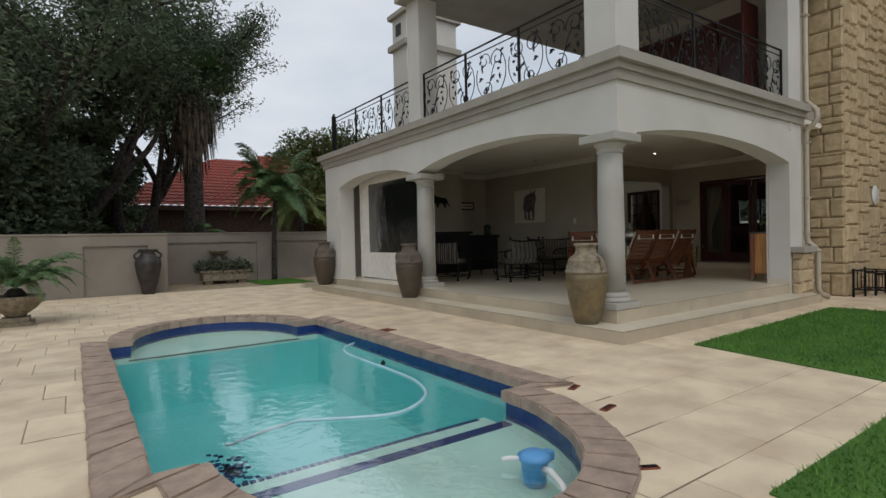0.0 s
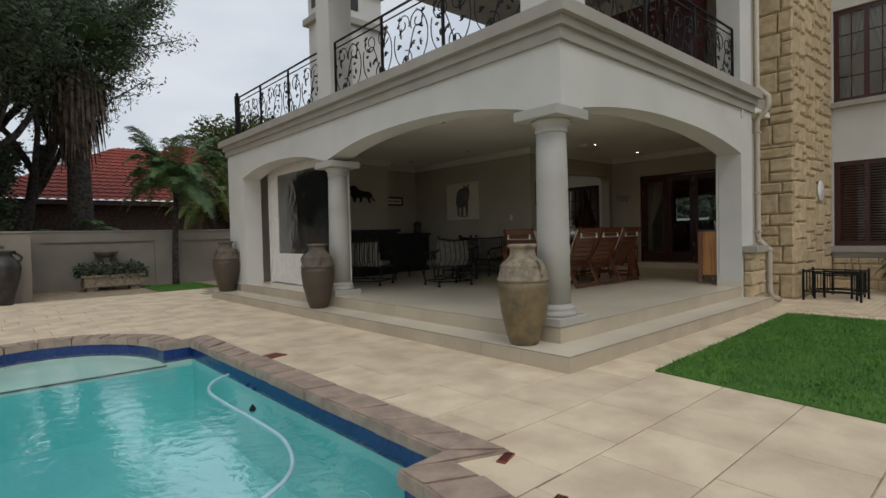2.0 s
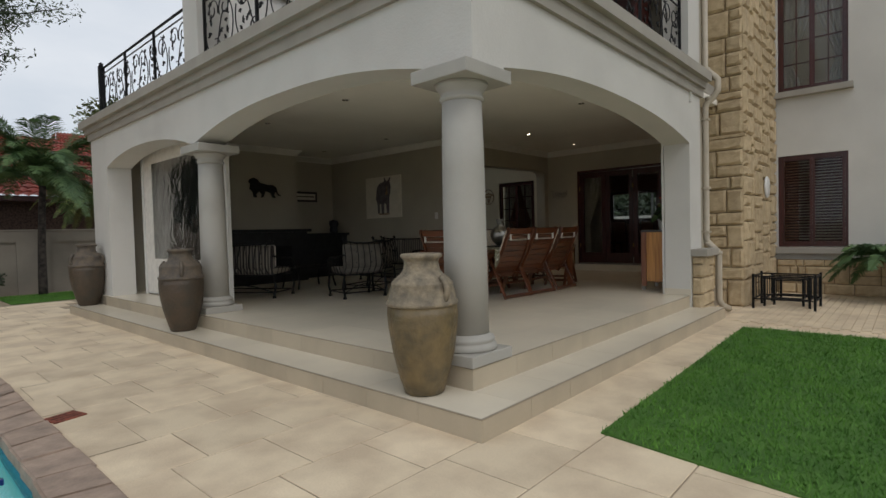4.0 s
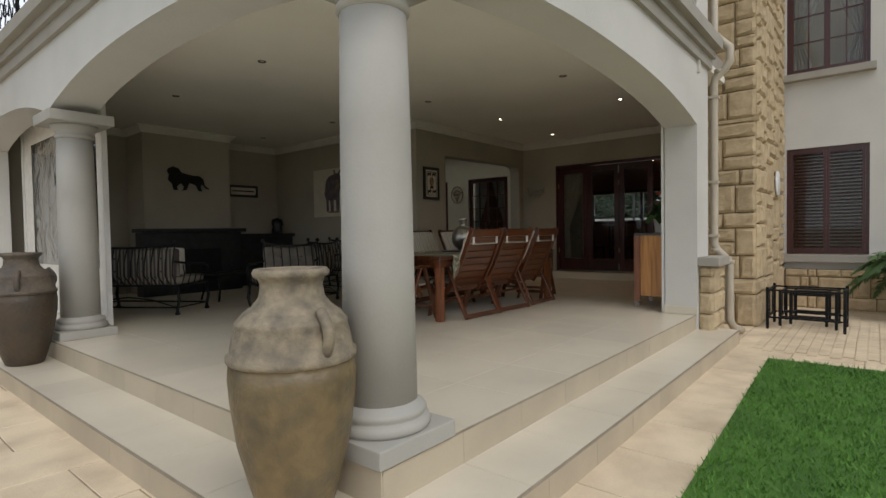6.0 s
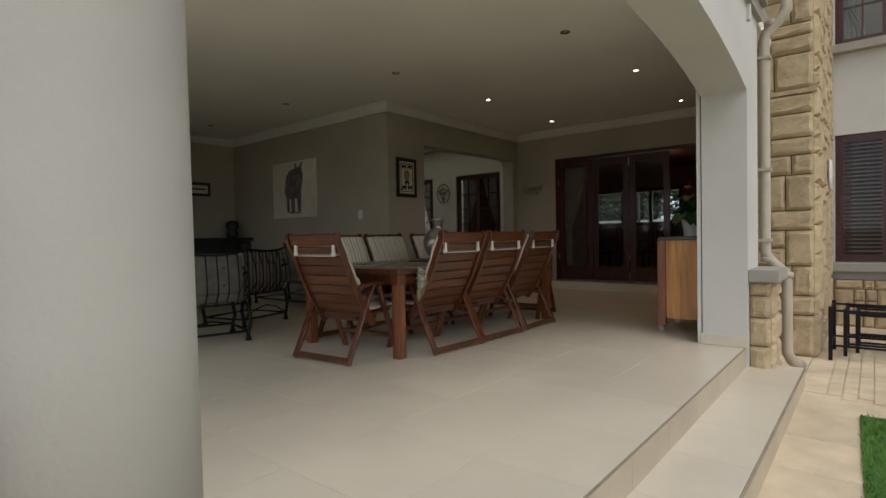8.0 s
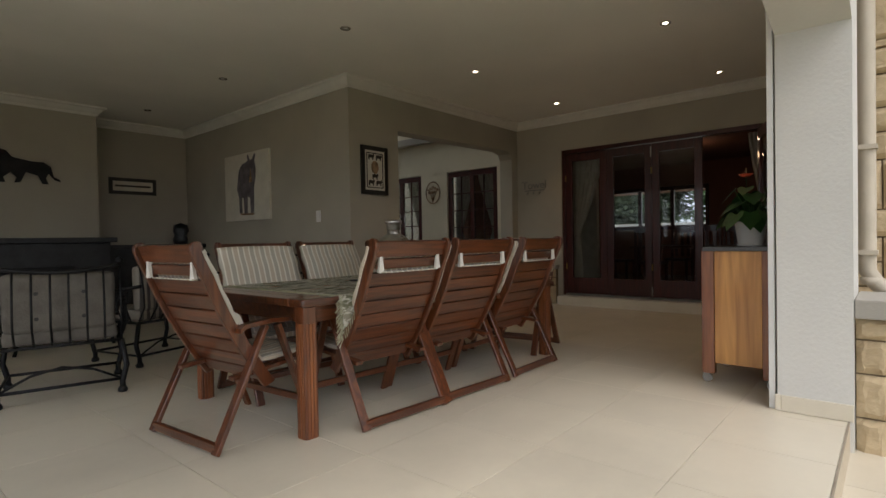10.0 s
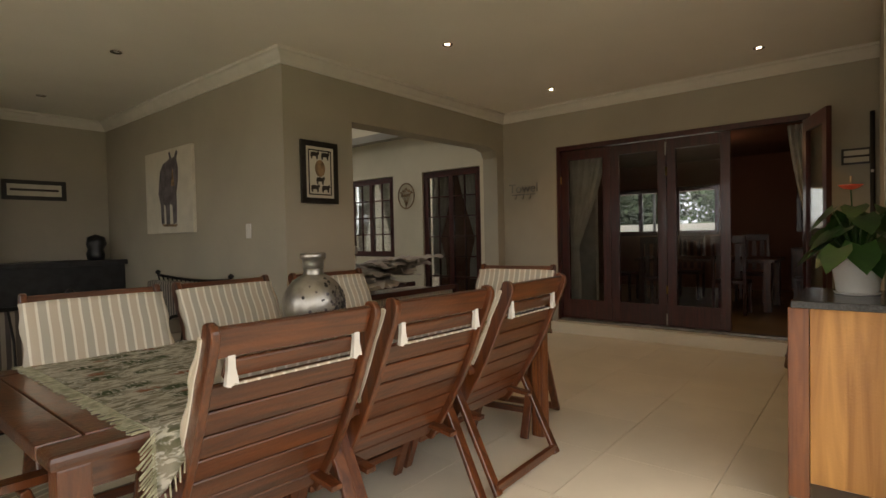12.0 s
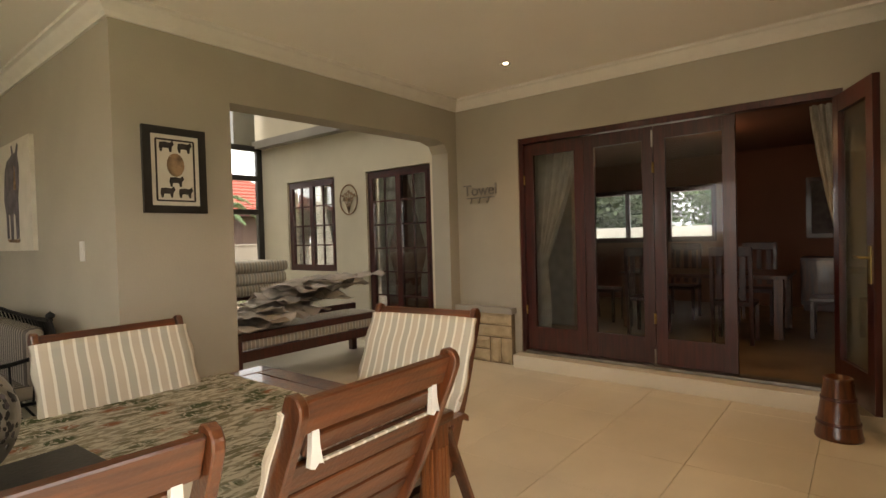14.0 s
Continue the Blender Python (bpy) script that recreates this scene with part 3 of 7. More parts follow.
# ---- columns ----
def column(at):
    ob = thing("column", "grey painted round column on a square plinth", "column", at, group="terrace columns")
    part("plinth", box(B(), -0.27, 0.27, -0.27, 0.27, 0, 0.09, 0.008), COLUMN, ob)
    part("base_ring", lathe(B(), [(0.245, 0.09), (0.255, 0.11), (0.245, 0.14), (0.225, 0.15), (0.225, 0.16), (0.235, 0.175), (0.225, 0.195), (0.20, 0.205), (0.188, 0.225)], 40), COLUMN, ob)
    part("shaft", lathe(B(), [(0.188, 0.2), (0.183, 0.9), (0.178, 1.6), (0.168, 2.16)], 48), COLUMN, ob)
    part("capital", lathe(B(), [(0.168, 2.15), (0.185, 2.165), (0.185, 2.19), (0.172, 2.20), (0.178, 2.225), (0.215, 2.27), (0.225, 2.30)], 40), COLUMN, ob)
    b = B()
    box(b, -0.30, 0.30, -0.30, 0.30, 2.30, 2.41, 0.01)
    part("abacus", b, COLUMN, ob)
    return ob


column((6.35, 4.575, P))
column((6.40, 9.40, P))


# ---- clay urns ----
def urn(at, h, rz, label, mats=(URN, URNTOP), group="terrace urns", lugs=(0, 1, 2)):
    ob = thing("urn", label, "urn", at, rz, group)
    k = h / 1.05
    body = [(0.135, 0), (0.15, 0.01), (0.185, 0.12), (0.235, 0.32), (0.262, 0.5), (0.268, 0.6), (0.262, 0.665)]
    part("body", lathe(B(), [(r * k, z * k) for r, z in body], 40, wob=0.02), mats[0], ob)
    top = [(0.262, 0.665), (0.272, 0.675), (0.272, 0.695), (0.258, 0.705), (0.247, 0.77), (0.232, 0.815), (0.236, 0.825), (0.228, 0.838), (0.205, 0.865), (0.165, 0.895), (0.138, 0.93), (0.130, 0.985), (0.138, 1.008), (0.156, 1.018), (0.162, 1.034), (0.152, 1.05), (0.12, 1.045), (0.105, 0.98), (0.11, 0.9)]
    part("collar", lathe(B(), [(r * k, z * k) for r, z in top], 40, wob=0.02), mats[1], ob)
    for s in lugs:
        a = 2 * math.pi * s / 3
        pts = []
        for i in range(9):
            q = i / 8
            r = 0.210 + 0.042 * math.sin(math.pi * q) + 0.03 * q
            pts.append((r * k * math.cos(a), r * k * math.sin(a), (0.885 - 0.17 * q) * k))
        part("handle", tube(B(), pts, 0.024 * k, 10), mats[1], ob)
    return ob


urn((5.87, 4.63, STEP), 1.095, 27, "large weathered brown clay urn with lug handles on the step", lugs=(0, 2))
urn((5.86, 9.24, STEP), 1.12, 10, "weathered brown clay urn with lug handles on the step", (URN_DK, URNTOP_DK))
urn((5.90, 13.86, STEP), 1.20, 75, "dark weathered clay urn beside the end pier", (URN_DK, URNTOP_DK))
b_urn = thing("amphora", "black glazed two-handled urn by the garden wall", "urn", (1.86, 16.85, 0))
part("body", lathe(B(), [(0.16, 0), (0.17, 0.03), (0.2, 0.2), (0.3, 0.6), (0.34, 0.85), (0.31, 1.0), (0.2, 1.1), (0.17, 1.18), (0.25, 1.25), (0.24, 1.27), (0.15, 1.2)], 32), DARKURN, b_urn)
for s in (-1, 1):
    part("handle", tube(B(), [(s * (0.2 + 0.14 * math.sin(math.pi * i / 8)), 0, 1.22 - 0.26 * i / 8) for i in range(9)], 0.028, 8), DARKURN, b_urn)


# ---- stone cladding ----
def rock_mesh(w, h, depth):
    """A rock-faced block, w by h, its front towards -y: a dressed margin round a rough, nearly flat face."""
    bm = B()
    m = min(0.035, 0.22 * w, 0.22 * h)
    us = [-w / 2, -w / 2 + m, -w / 6, w / 6, w / 2 - m, w / 2]
    vs = [-h / 2, -h / 2 + m, -h / 6, h / 6, h / 2 - m, h / 2]
    grid = []
    for i, v in enumerate(vs):
        row = []
        for k, u in enumerate(us):
            edge = i in (0, 5) or k in (0, 5)
            d = random.uniform(-0.003, 0.005) if edge else depth * random.uniform(0.7, 1.1)
            ju, jv = (0, 0) if edge else (random.uniform(-0.3, 0.3) * m, random.uniform(-0.3, 0.3) * m)
            row.append(bm.verts.new((u + ju, -d, v + jv)))
        grid.append(row)
    for i in range(5):
        for k in range(5):
            bm.faces.new((grid[i][k], grid[i][k + 1], grid[i + 1][k + 1], grid[i + 1][k]))
    rim = grid[0] + [grid[i][-1] for i in range(1, 6)] + list(reversed(grid[-1][:-1])) + [grid[i][0] for i in range(4, 0, -1)]
    back = [bm.verts.new((q.co.x, 0.03, q.co.z)) for q in rim]
    for i in range(len(rim)):
        bm.faces.new((rim[i], back[i], back[(i + 1) % len(rim)], rim[(i + 1) % len(rim)]))
    return mesh_of("stone_block", bm, STONE)


def tower_blocks(u0, u1, z0, z1, bay=0.62):
    """Squared rubble: bays of courses, each one large block, two blocks, or a tall one beside a pair."""
    out = []
    bays = max(1, round((u1 - u0) / bay))
    for n_ in range(bays):
        a, e = u0 + (u1 - u0) * n_ / bays, u0 + (u1 - u0) * (n_ + 1) / bays
        z = z0
        while z < z1 - 0.02:
            h = min(random.choice((0.22, 0.27, 0.33, 0.40, 0.46)), z1 - z)
            if z1 - z - h < 0.12:
                h = z1 - z
            c = a + (e - a) * random.choice((0.33, 0.42, 0.58, 0.67))
            kind = random.random()
            if h < 0.30 and kind < 0.45:
                out.append((a, e, z, z + h))
            elif h > 0.30 and kind < 0.55:
                k = z + h * random.choice((0.42, 0.5, 0.6))
                tall, pair = ((a, c), (c, e)) if kind < 0.28 else ((c, e), (a, c))
                out += [(*tall, z, z + h), (*pair, z, k), (*pair, k, z + h)]
            else:
                out += [(a, c, z, z + h), (c, e, z, z + h)]
            z += h
    return out


def ashlar(u0, u1, z0, z1, unit=0.26):
    """Random coursed blocks in a field: rectangles of (u0, u1, z0, z1)."""
    out = []
    z = z0
    while z < z1 - 0.03:
        h = min(unit * random.choice((0.8, 1.0, 1.3, 1.5)), z1 - z)
        if z1 - z - h < 0.1:
            h = z1 - z
        u = u0
        while u < u1 - 0.02:
            w = random.choice((0.5, 0.9, 1.3, 1.8)) * unit
            if u1 - u - w < 0.1:
                w = u1 - u
            if h > 0.28 and random.random() < 0.45:
                out += [(u, u + w, z, z + h / 2), (u, u + w, z + h / 2, z + h)]
            else:
                out.append((u, u + w, z, z + h))
            u += w
        z += h
    return out


def clad(parent, rects, face, at, depth=0.042):
    """Puts blocks on a wall face: '-x' faces at x = at, '-y' faces at y = at."""
    for u0, u1, z0, z1 in rects:
        me = rock_mesh(u1 - u0 - 0.012, z1 - z0 - 0.012, depth)
        ob = new("stone_block", me)
        ob.parent = parent
        if face == "-y":
            ob.matrix_basis = pose((u0 + u1) / 2, at, (z0 + z1) / 2)
        else:
            ob.matrix_basis = pose(at, (u0 + u1) / 2, (z0 + z1) / 2, 0, 0, -90)


SX, SY = 13.05, 3.92
stone = thing("stone_chimney", "sandstone-clad chimney of rock-faced blocks against the house", "chimney", kind="structure")
part("core", box(B(), SX + 0.02, XW, SY + 0.02, YR + 0.24, -0.05, 8.0), MORTAR, stone)
clad(stone, tower_blocks(SY, 4.56, 0, 2.92), "-x", SX, 0.04)
clad(stone, tower_blocks(SY, 4.56, 2.97, 7.2), "-x", SX, 0.04)
clad(stone, tower_blocks(SX - 0.01, XW, 0, 7.0), "-y", SY, 0.045)
part("band", box(B(), SX - 0.03, SX + 0.03, SY - 0.03, YR + 0.24, 2.92, 2.97, 0.006), STONE, stone)
plinth = thing("pier_plinth", "low sandstone plinth with a grey cap at the pier", "plinth", kind="structure")
part("core", box(B(), 11.50, 11.98, 4.14, YR - 0.002, 0, 0.95), MORTAR, plinth)
clad(plinth, ashlar(4.13, YR, 0.1, 0.95, 0.2), "-x", 11.49, 0.03)
clad(plinth, ashlar(11.49, 11.98, 0.0, 0.95, 0.24), "-y", 4.13, 0.03)
part("cap", box(B(), 11.42, 12.02, 4.06, YR - 0.003, 0.95, 1.06, 0.008), TRIM, plinth)
base = thing("window_plinth", "low sandstone cladding below the window", "plinth", kind="structure")
part("core", box(B(), XW - 0.10, XW - 0.003, -6.0, SY - 0.05, 0, 0.68), MORTAR, base)
clad(base, ashlar(0.0, SY - 0.06, 0.0, 0.68, 0.26), "-x", XW - 0.11, 0.03)
stub = thing("stone_stub", "low stone cladding with a cap beside the doors", "plinth", kind="structure")
part("core", box(B(), XD - 0.07, XD - 0.003, 8.45, YA - 0.003, P, 0.93), MORTAR, stub)
clad(stub, ashlar(8.45, YA, P, 0.93, 0.3), "-x", XD - 0.075, 0.02)
part("cap", box(B(), XD - 0.12, XD - 0.003, 8.42, YA - 0.003, 0.93, 1.0, 0.006), TRIM, stub)

# ---- downpipe ----
dp = thing("downpipe", "cream painted square downpipe with elbows", "pipe", (12.10, 4.24, 0))
part("pipe", tube(B(), [(0, 0.02, 6.4), (0, 0.02, 3.95), (0.0, -0.02, 3.88), (0.0, -0.17, 3.72), (0, -0.17, 3.55), (0, -0.10, 3.45), (0, 0.0, 3.36), (0, 0.02, 3.28), (0, 0.02, 1.2), (0, -0.02, 1.12), (0, -0.14, 1.0), (0, -0.16, 0.92), (0, -0.16, 0.22), (0.05, -0.2, 0.12), (0.2, -0.26, 0.06)], 0.052, 8), DOWNPIPE, dp)
for z in (5.6, 3.1, 2.0, 1.3):
    part("bracket", box(B(), -0.065, 0.065, -0.04, 0.08, z, z + 0.03), DOWNPIPE, dp)
for z in (3.88, 3.42, 1.1, 0.95):
    part("collar", lathe(B(), [(0.06, 0), (0.06, 0.05)], 8, (0, -0.16 if z in (0.95,) else (0.0 if z in (3.88, 1.1) else -0.04), z)), DOWNPIPE, dp)
wb = thing("wall_bracket", "small cream conduit end on the wall", "fitting", (11.45, YR, 3.30))
part("clip", box(B(), -0.03, 0.03, -0.03, 0.004, 0, 0.16, 0.005), PLASTER, wb)
pl = thing("wall_plaque", "round pale ceramic plaque on the stone", "plaque", (14.6, SY - 0.05, 2.12))
part("disc", lathe(B(), [(0.0, 0), (0.2, 0.0), (0.21, 0.012), (0.19, 0.03), (0.0, 0.035)], 28), WHITE, pl)
pl.matrix_basis = pose(14.6, SY - 0.05, 2.12, 90, 0, 0)


# ---- windows ----
def casement(name, y0, y1, z0, z1, x, cols, rows, label, leaves=2, depth=0.06, mt=DARKWOOD):
    ob = thing(name, label, "window", (x, 0, 0), kind="structure")
    fr = B()
    w = 0.055
    box(fr, 0, depth, y0, y0 + w, z0, z1)
    box(fr, 0, depth, y1 - w, y1, z0, z1)
    box(fr, 0, depth, y0 + w, y1 - w, z0, z0 + w)
    box(fr, 0, depth, y0 + w, y1 - w, z1 - w, z1)
    part("window_frame", fr, mt, ob)
    lw = (y1 - y0 - 2 * w) / leaves
    for k in range(leaves):
        a, e = y0 + w + k * lw, y0 + w + (k + 1) * lw
        s = B()
        t = 0.045
        for bx in ((a, a + t, z0 + w, z1 - w), (e - t, e, z0 + w, z1 - w), (a + t, e - t, z0 + w, z0 + w + t), (a + t, e - t, z1 - w - t, z1 - w)):
            box(s, -0.008, depth - 0.012, bx[0] + 0.001, bx[1] - 0.001, bx[2], bx[3])
        sash = part("sash", s, mt, ob)
        for c in range(1, cols):
            yy = a + t + (e - a - 2 * t) * c / cols
            part("glazing_bar", box(B(), 0.004, 0.03, yy - 0.011, yy + 0.011, z0 + w + t, z1 - w - t), mt, sash)
        for r in range(1, rows):
            zz = z0 + w + t + (z1 - z0 - 2 * w - 2 * t) * r / rows
            part("glazing_bar", box(B(), 0.002, 0.032, a + t, e - t, zz - 0.011, zz + 0.011), mt, sash)
        pn = part("pane", box(B(), 0.014, 0.018, a + t, e - t, z0 + w + t, z1 - w - t), PANE, sash)
        pn.visible_shadow = False
    return ob


win = casement("window_1", WY0, WY1, 4.08, 6.1, XW + 0.06, 2, 4, "dark timber casement window with small panes")
part("window_sill", box(B(), -0.20, 0.02, WY0 - 0.08, WY1 + 0.06, 3.96, 4.08, 0.008), TRIM, win)
win2 = casement("window_2", WY0, WY1, 0.94, 2.79, XW + 0.05, 1, 1, "dark timber window with slatted blinds behind")
part("window_sill", box(B(), -0.22, 0.02, WY0 - 0.08, WY1 + 0.06, 0.80, 0.93, 0.008), TRIM, win2)
win3 = casement("window_3", -0.2, 1.0, 4.08, 6.1, XW - 0.07, 2, 4, "dark timber casement window with small panes")
part("window_sill", box(B(), -0.1, 0.02, -0.28, 1.06, 3.96, 4.08, 0.008), TRIM, win3)
blind = thing("venetian_blind", "brown wooden slatted blind behind the window", "blind", (XW + 0.14, 0, 0))
for i in range(30):
    z = 1.0 + i * 0.058
    part("slat", bar(B(), (0, WY0 + 0.1, z), (0, WY1 - 0.1, z), 0.056, 0.006, (0.55, 0, 0.83)), DARKWOOD, blind)
part("head_rail", box(B(), -0.03, 0.03, WY0 + 0.08, WY1 - 0.08, 2.70, 2.74), DARKWOOD, blind)


def curtain(at, w, h, rz, waist, label, mt=WHITECLOTH, side=1, tight=0.72, flare=0.25):
    """A gathered curtain, tied back at its waist towards one side."""
    bm = B()
    nu, nv = 40, 24
    g = []
    for j in range(nv + 1):
        v = j / nv
        pull = tight * min(1.0, max(0.0, (1 - v) / (1 - waist))) ** 1.3 if waist else 0
        if waist and v < waist:
            pull = tight - flare * min(1.0, (waist - v) / 0.2)
        ww = w * (1 - pull)
        row = []
        for i in range(nu + 1):
            u = i / nu
            x = ww * u if side > 0 else w - ww * u
            row.append(bm.verts.new((x, 0.035 * math.sin(u * 34) + 0.01 * math.sin(u * 71 + v * 3), v * h)))
        g.append(row)
    for j in range(nv):
        for i in range(nu):
            f = bm.faces.new((g[j][i], g[j][i + 1], g[j + 1][i + 1], g[j + 1][i]))
            f.smooth = True
    bmesh.ops.solidify(bm, geom=bm.faces[:], thickness=0.004)
    ob = part("curtain", bm, mt)
    ob.matrix_basis = pose(at[0], at[1], at[2], 0, 0, rz)
    return tagged(ob, label, "curtain", "curtains")


curtain((XW + 0.2, WY1 - 0.06, 4.12), 0.55, 1.9, -90, 0.3, "white tied-back curtain behind the upper window")
curtain((XW + 0.2, WY0 + 0.6, 4.12), 0.55, 1.9, -90, 0.3, "white tied-back curtain behind the upper window", side=-1)

# ---- iron frames on the brick patch ----
def stand(at, w, d, h, rz, label):
    ob = thing("iron_stand", label, "stand", at, rz, "nested iron stands")
    for sx in (0, 1):
        for sy in (0, 1):
            part("leg", box(B(), sx * w - 0.018, sx * w + 0.018, sy * d - 0.018, sy * d + 0.018, 0, h, 0.004), IRON, ob)
    for z in (h - 0.04, h * 0.28):
        for sy in (0, 1):
            part("rail", bar(B(), (0.02, sy * d, z), (w - 0.02, sy * d, z), 0.022, 0.022), IRON, ob)
        for sx in (0, 1):
            part("rail", bar(B(), (sx * w, 0.02, z), (sx * w, d - 0.02, z), 0.022, 0.022), IRON, ob)
    for sy in (0, 1):
        for i in (1, 2):
            part("bar", bar(B(), (w * i / 3, sy * d, h * 0.28), (w * i / 3, sy * d, h - 0.05), 0.014, 0.014), IRON, ob)
    return ob


stand((13.0, 2.92, 0.0), 0.66, 0.86, 0.58, 0, "black iron frame of the largest nesting table")
stand((13.25, 3.02, 0.0), 0.66, 0.64, 0.53, 0, "black iron frame of a middle nesting table")
stand((13.5, 3.14, 0.0), 0.62, 0.42, 0.48, 0, "black iron frame of the smallest nesting table")


# ---- balcony railings ----
def spiral(c, r0, turns, start, sense, n=26, tail=None):
    pts = []
    for i in range(n + 1):
        q = i / n
        a = start + sense * 2 * math.pi * turns * q
        r = r0 * (1 - 0.72 * q)
        pts.append((c[0] + r * math.cos(a), c[1] + r * math.sin(a)))
    return pts


def leaf_bm(bm, u, v, size, ang):
    for k in range(3):
        a = ang + (k - 1) * 1.0
        tip = (u + size * math.cos(a), v + size * math.sin(a))
        l = (u + size * 0.5 * math.cos(a + 0.5), v + size * 0.5 * math.sin(a + 0.5))
        r = (u + size * 0.5 * math.cos(a - 0.5), v + size * 0.5 * math.sin(a - 0.5))
        prism(bm, [(u, v), r, tip, l], -0.006, 0.006, "y")


def railing(at, length, rz, label, end_post=False):
    """Wrought iron panel along its own x, with large S scrolls, vine leaves and two top rails."""
    ob = thing("balcony_railing", label, "railing", at, rz, "balcony railings")
    H = 1.03
    part("top_rail", bar(B(), (0, 0, H), (length, 0, H), 0.035, 0.02), IRON, ob)
    part("lower_rail", bar(B(), (0, 0, H - 0.11), (length, 0, H - 0.11), 0.016, 0.016), IRON, ob)
    nposts = max(1, round(length / 1.6))
    for i in range(nposts + 1):
        x = length * i / nposts
        part("post", box(B(), x - 0.018, x + 0.018, -0.018, 0.018, 0, H), IRON, ob)
    if end_post:
        part("newel", box(B(), length - 0.05, length + 0.05, -0.05, 0.05, 0, H + 0.06, 0.008), IRON, ob)
        part("finial", lathe(B(), [(0.05, 0), (0.03, 0.02), (0.045, 0.05), (0.0, 0.09)], 12, (length, 0, H + 0.06)), IRON, ob)
    m = max(1, round(length / 0.80))
    w = length / m
    for k in range(m):
        s = 1 if k % 2 == 0 else -1
        cx = (k + 0.5) * w
        curves = [
            [(cx + 0.46 * w * math.cos(a), 0.46 + 0.43 * math.sin(a)) for a in [math.pi * (0.62 + 1.5 * i / 30) for i in range(31)]],
            spiral((cx - s * 0.20 * w, 0.70), 0.17, 1.25, -0.5 * s, s),
            spiral((cx + s * 0.20 * w, 0.72), 0.16, 1.2, 3.6, -s),
            spiral((cx + s * 0.12 * w, 0.18), 0.15, 1.3, 1.4, s),
            [(cx - s * 0.25 * w + s * 0.5 * w * q, 0.60 - 0.42 * q + 0.12 * math.sin(q * 6.28)) for q in [i / 14 for i in range(15)]],
        ]
        for c in curves:
            c = [(min(max(u, 0.01), length - 0.01), min(max(v, 0.012), H - 0.12)) for u, v in c]
            part("scroll", tube(B(), [(u, 0, v) for u, v in c], 0.0085, 5), IRON, ob)
        lb = B()
        for (u, v, a) in ((-0.22, 0.58, 2.2), (-0.28, 0.78, 1.2), (0.2, 0.62, 0.6), (0.24, 0.80, 1.8), (0.1, 0.2, 0.2), (-0.05, 0.42, 4.2), (0.24, 0.45, 5.0), (-0.2, 0.36, 3.0)):
            leaf_bm(lb, cx + s * u * w / 0.8, v, 0.065, a)
            leaf_bm(lb, cx + s * u * w / 0.8 + 0.03, v - 0.06, 0.05, a + 2.5)
        part("vine_leaves", lb, IRON, ob)
    return ob


RZ = 3.82
railing((6.30, 4.87, RZ), 4.32, 90, "black wrought iron balcony railing with vine scrolls")
railing((6.30, 9.67, RZ), 4.2, 90, "black wrought iron balcony railing ending at a newel post", True)
railing((6.73, 4.42, RZ), 4.68, 0, "black wrought iron balcony railing with vine scrolls")
ud = thing("balcony_door", "dark timber folding doors standing open on the balcony", "door", (11.7, 5.0, 3.81))
for i in range(4):
    leaf = part("leaf", box(B(), -0.02, 0.03, 0.78 * i, 0.78 * i + 0.74, 0, 2.15, 0.006), DARKWOOD, ud)
    part("panel", box(B(), -0.035, -0.02, 0.78 * i + 0.12, 0.78 * i + 0.62, 0.15, 1.95, 0.006), DARKWOOD, leaf)
part("open_leaf", box(B(), -0.62, 0.0, -0.05, 0.0, 0, 2.15, 0.006), DARKWOOD, ud)

# ---- chimney of the terrace hearth ----
ch = thing("roof_chimney", "cream plastered chimney with a banded top and vents", "chimney", kind="structure")
part("stack", box(B(), 8.25, 10.05, 13.0, 13.8, 3.78, 8.0), PLASTER, ch)
part("band", box(B(), 8.13, 10.17, 12.88, 13.92, 7.05, 7.22, 0.01), TRIM, ch)
part("cap", box(B(), 8.13, 10.17, 12.88, 13.92, 8.0, 8.14, 0.01), TRIM, ch)
for (x0, x1, y0, y1) in ((8.9, 9.3, 12.985, 12.998), (8.235, 8.248, 13.3, 13.6)):
    part("vent", box(B(), x0, x1, y0, y1, 7.45, 7.8), BLACKSTONE, ch)

# ---- clear roll-down sheet in the left arch ----
bl = thing("plastic_screen", "clear plastic roll-down screen with white canvas borders", "screen", (6.76, 0, 0))
part("pane", box(B(), -0.003, 0.003, 9.9, 12.75, 1.05, 2.88), PLASTIC, bl, "clear rippled plastic sheet").visible_shadow = False
b = B()
box(b, -0.004, 0.004, 12.75, 13.16, P + 0.03, 3.3)
box(b, -0.004, 0.004, 9.7, 12.75, 2.88, 3.3)
box(b, -0.004, 0.004, 9.7, 12.75, P + 0.03, 1.05)
box(b, -0.004, 0.004, 9.7, 9.9, 1.05, 2.88)
part("border", b, WHITECLOTH, bl)
part("guide_post", box(B(), -0.03, 0.03, 13.16, 13.24, P, 3.45, 0.006), WHITE, bl)
part("guide_post", box(B(), -0.03, 0.03, 9.62, 9.70, P, 3.45, 0.006), WHITE, bl)
part("bottom_bar", tube(B(), [(0, 9.72, P + 0.03), (0, 13.14, P + 0.03)], 0.02, 8), WHITE, bl)

# roll-down screens stowed above the right arch
rs = thing("screen_track", "grey roll-down screen track beside the arch", "screen track", (0, 0, 0))
part("guide_rail", box(B(), 11.44, 11.50, YRI + 0.014, YRI + 0.05, P, CEILING - 0.02, 0.004), WHITE, rs)
part("roller_slot", box(B(), XFI + 0.3, 11.44, YRI + 0.02, YRI + 0.055, CEILING - 0.03, CEILING - 0.002), BLACKSTONE, rs, "dark slot along the ceiling")

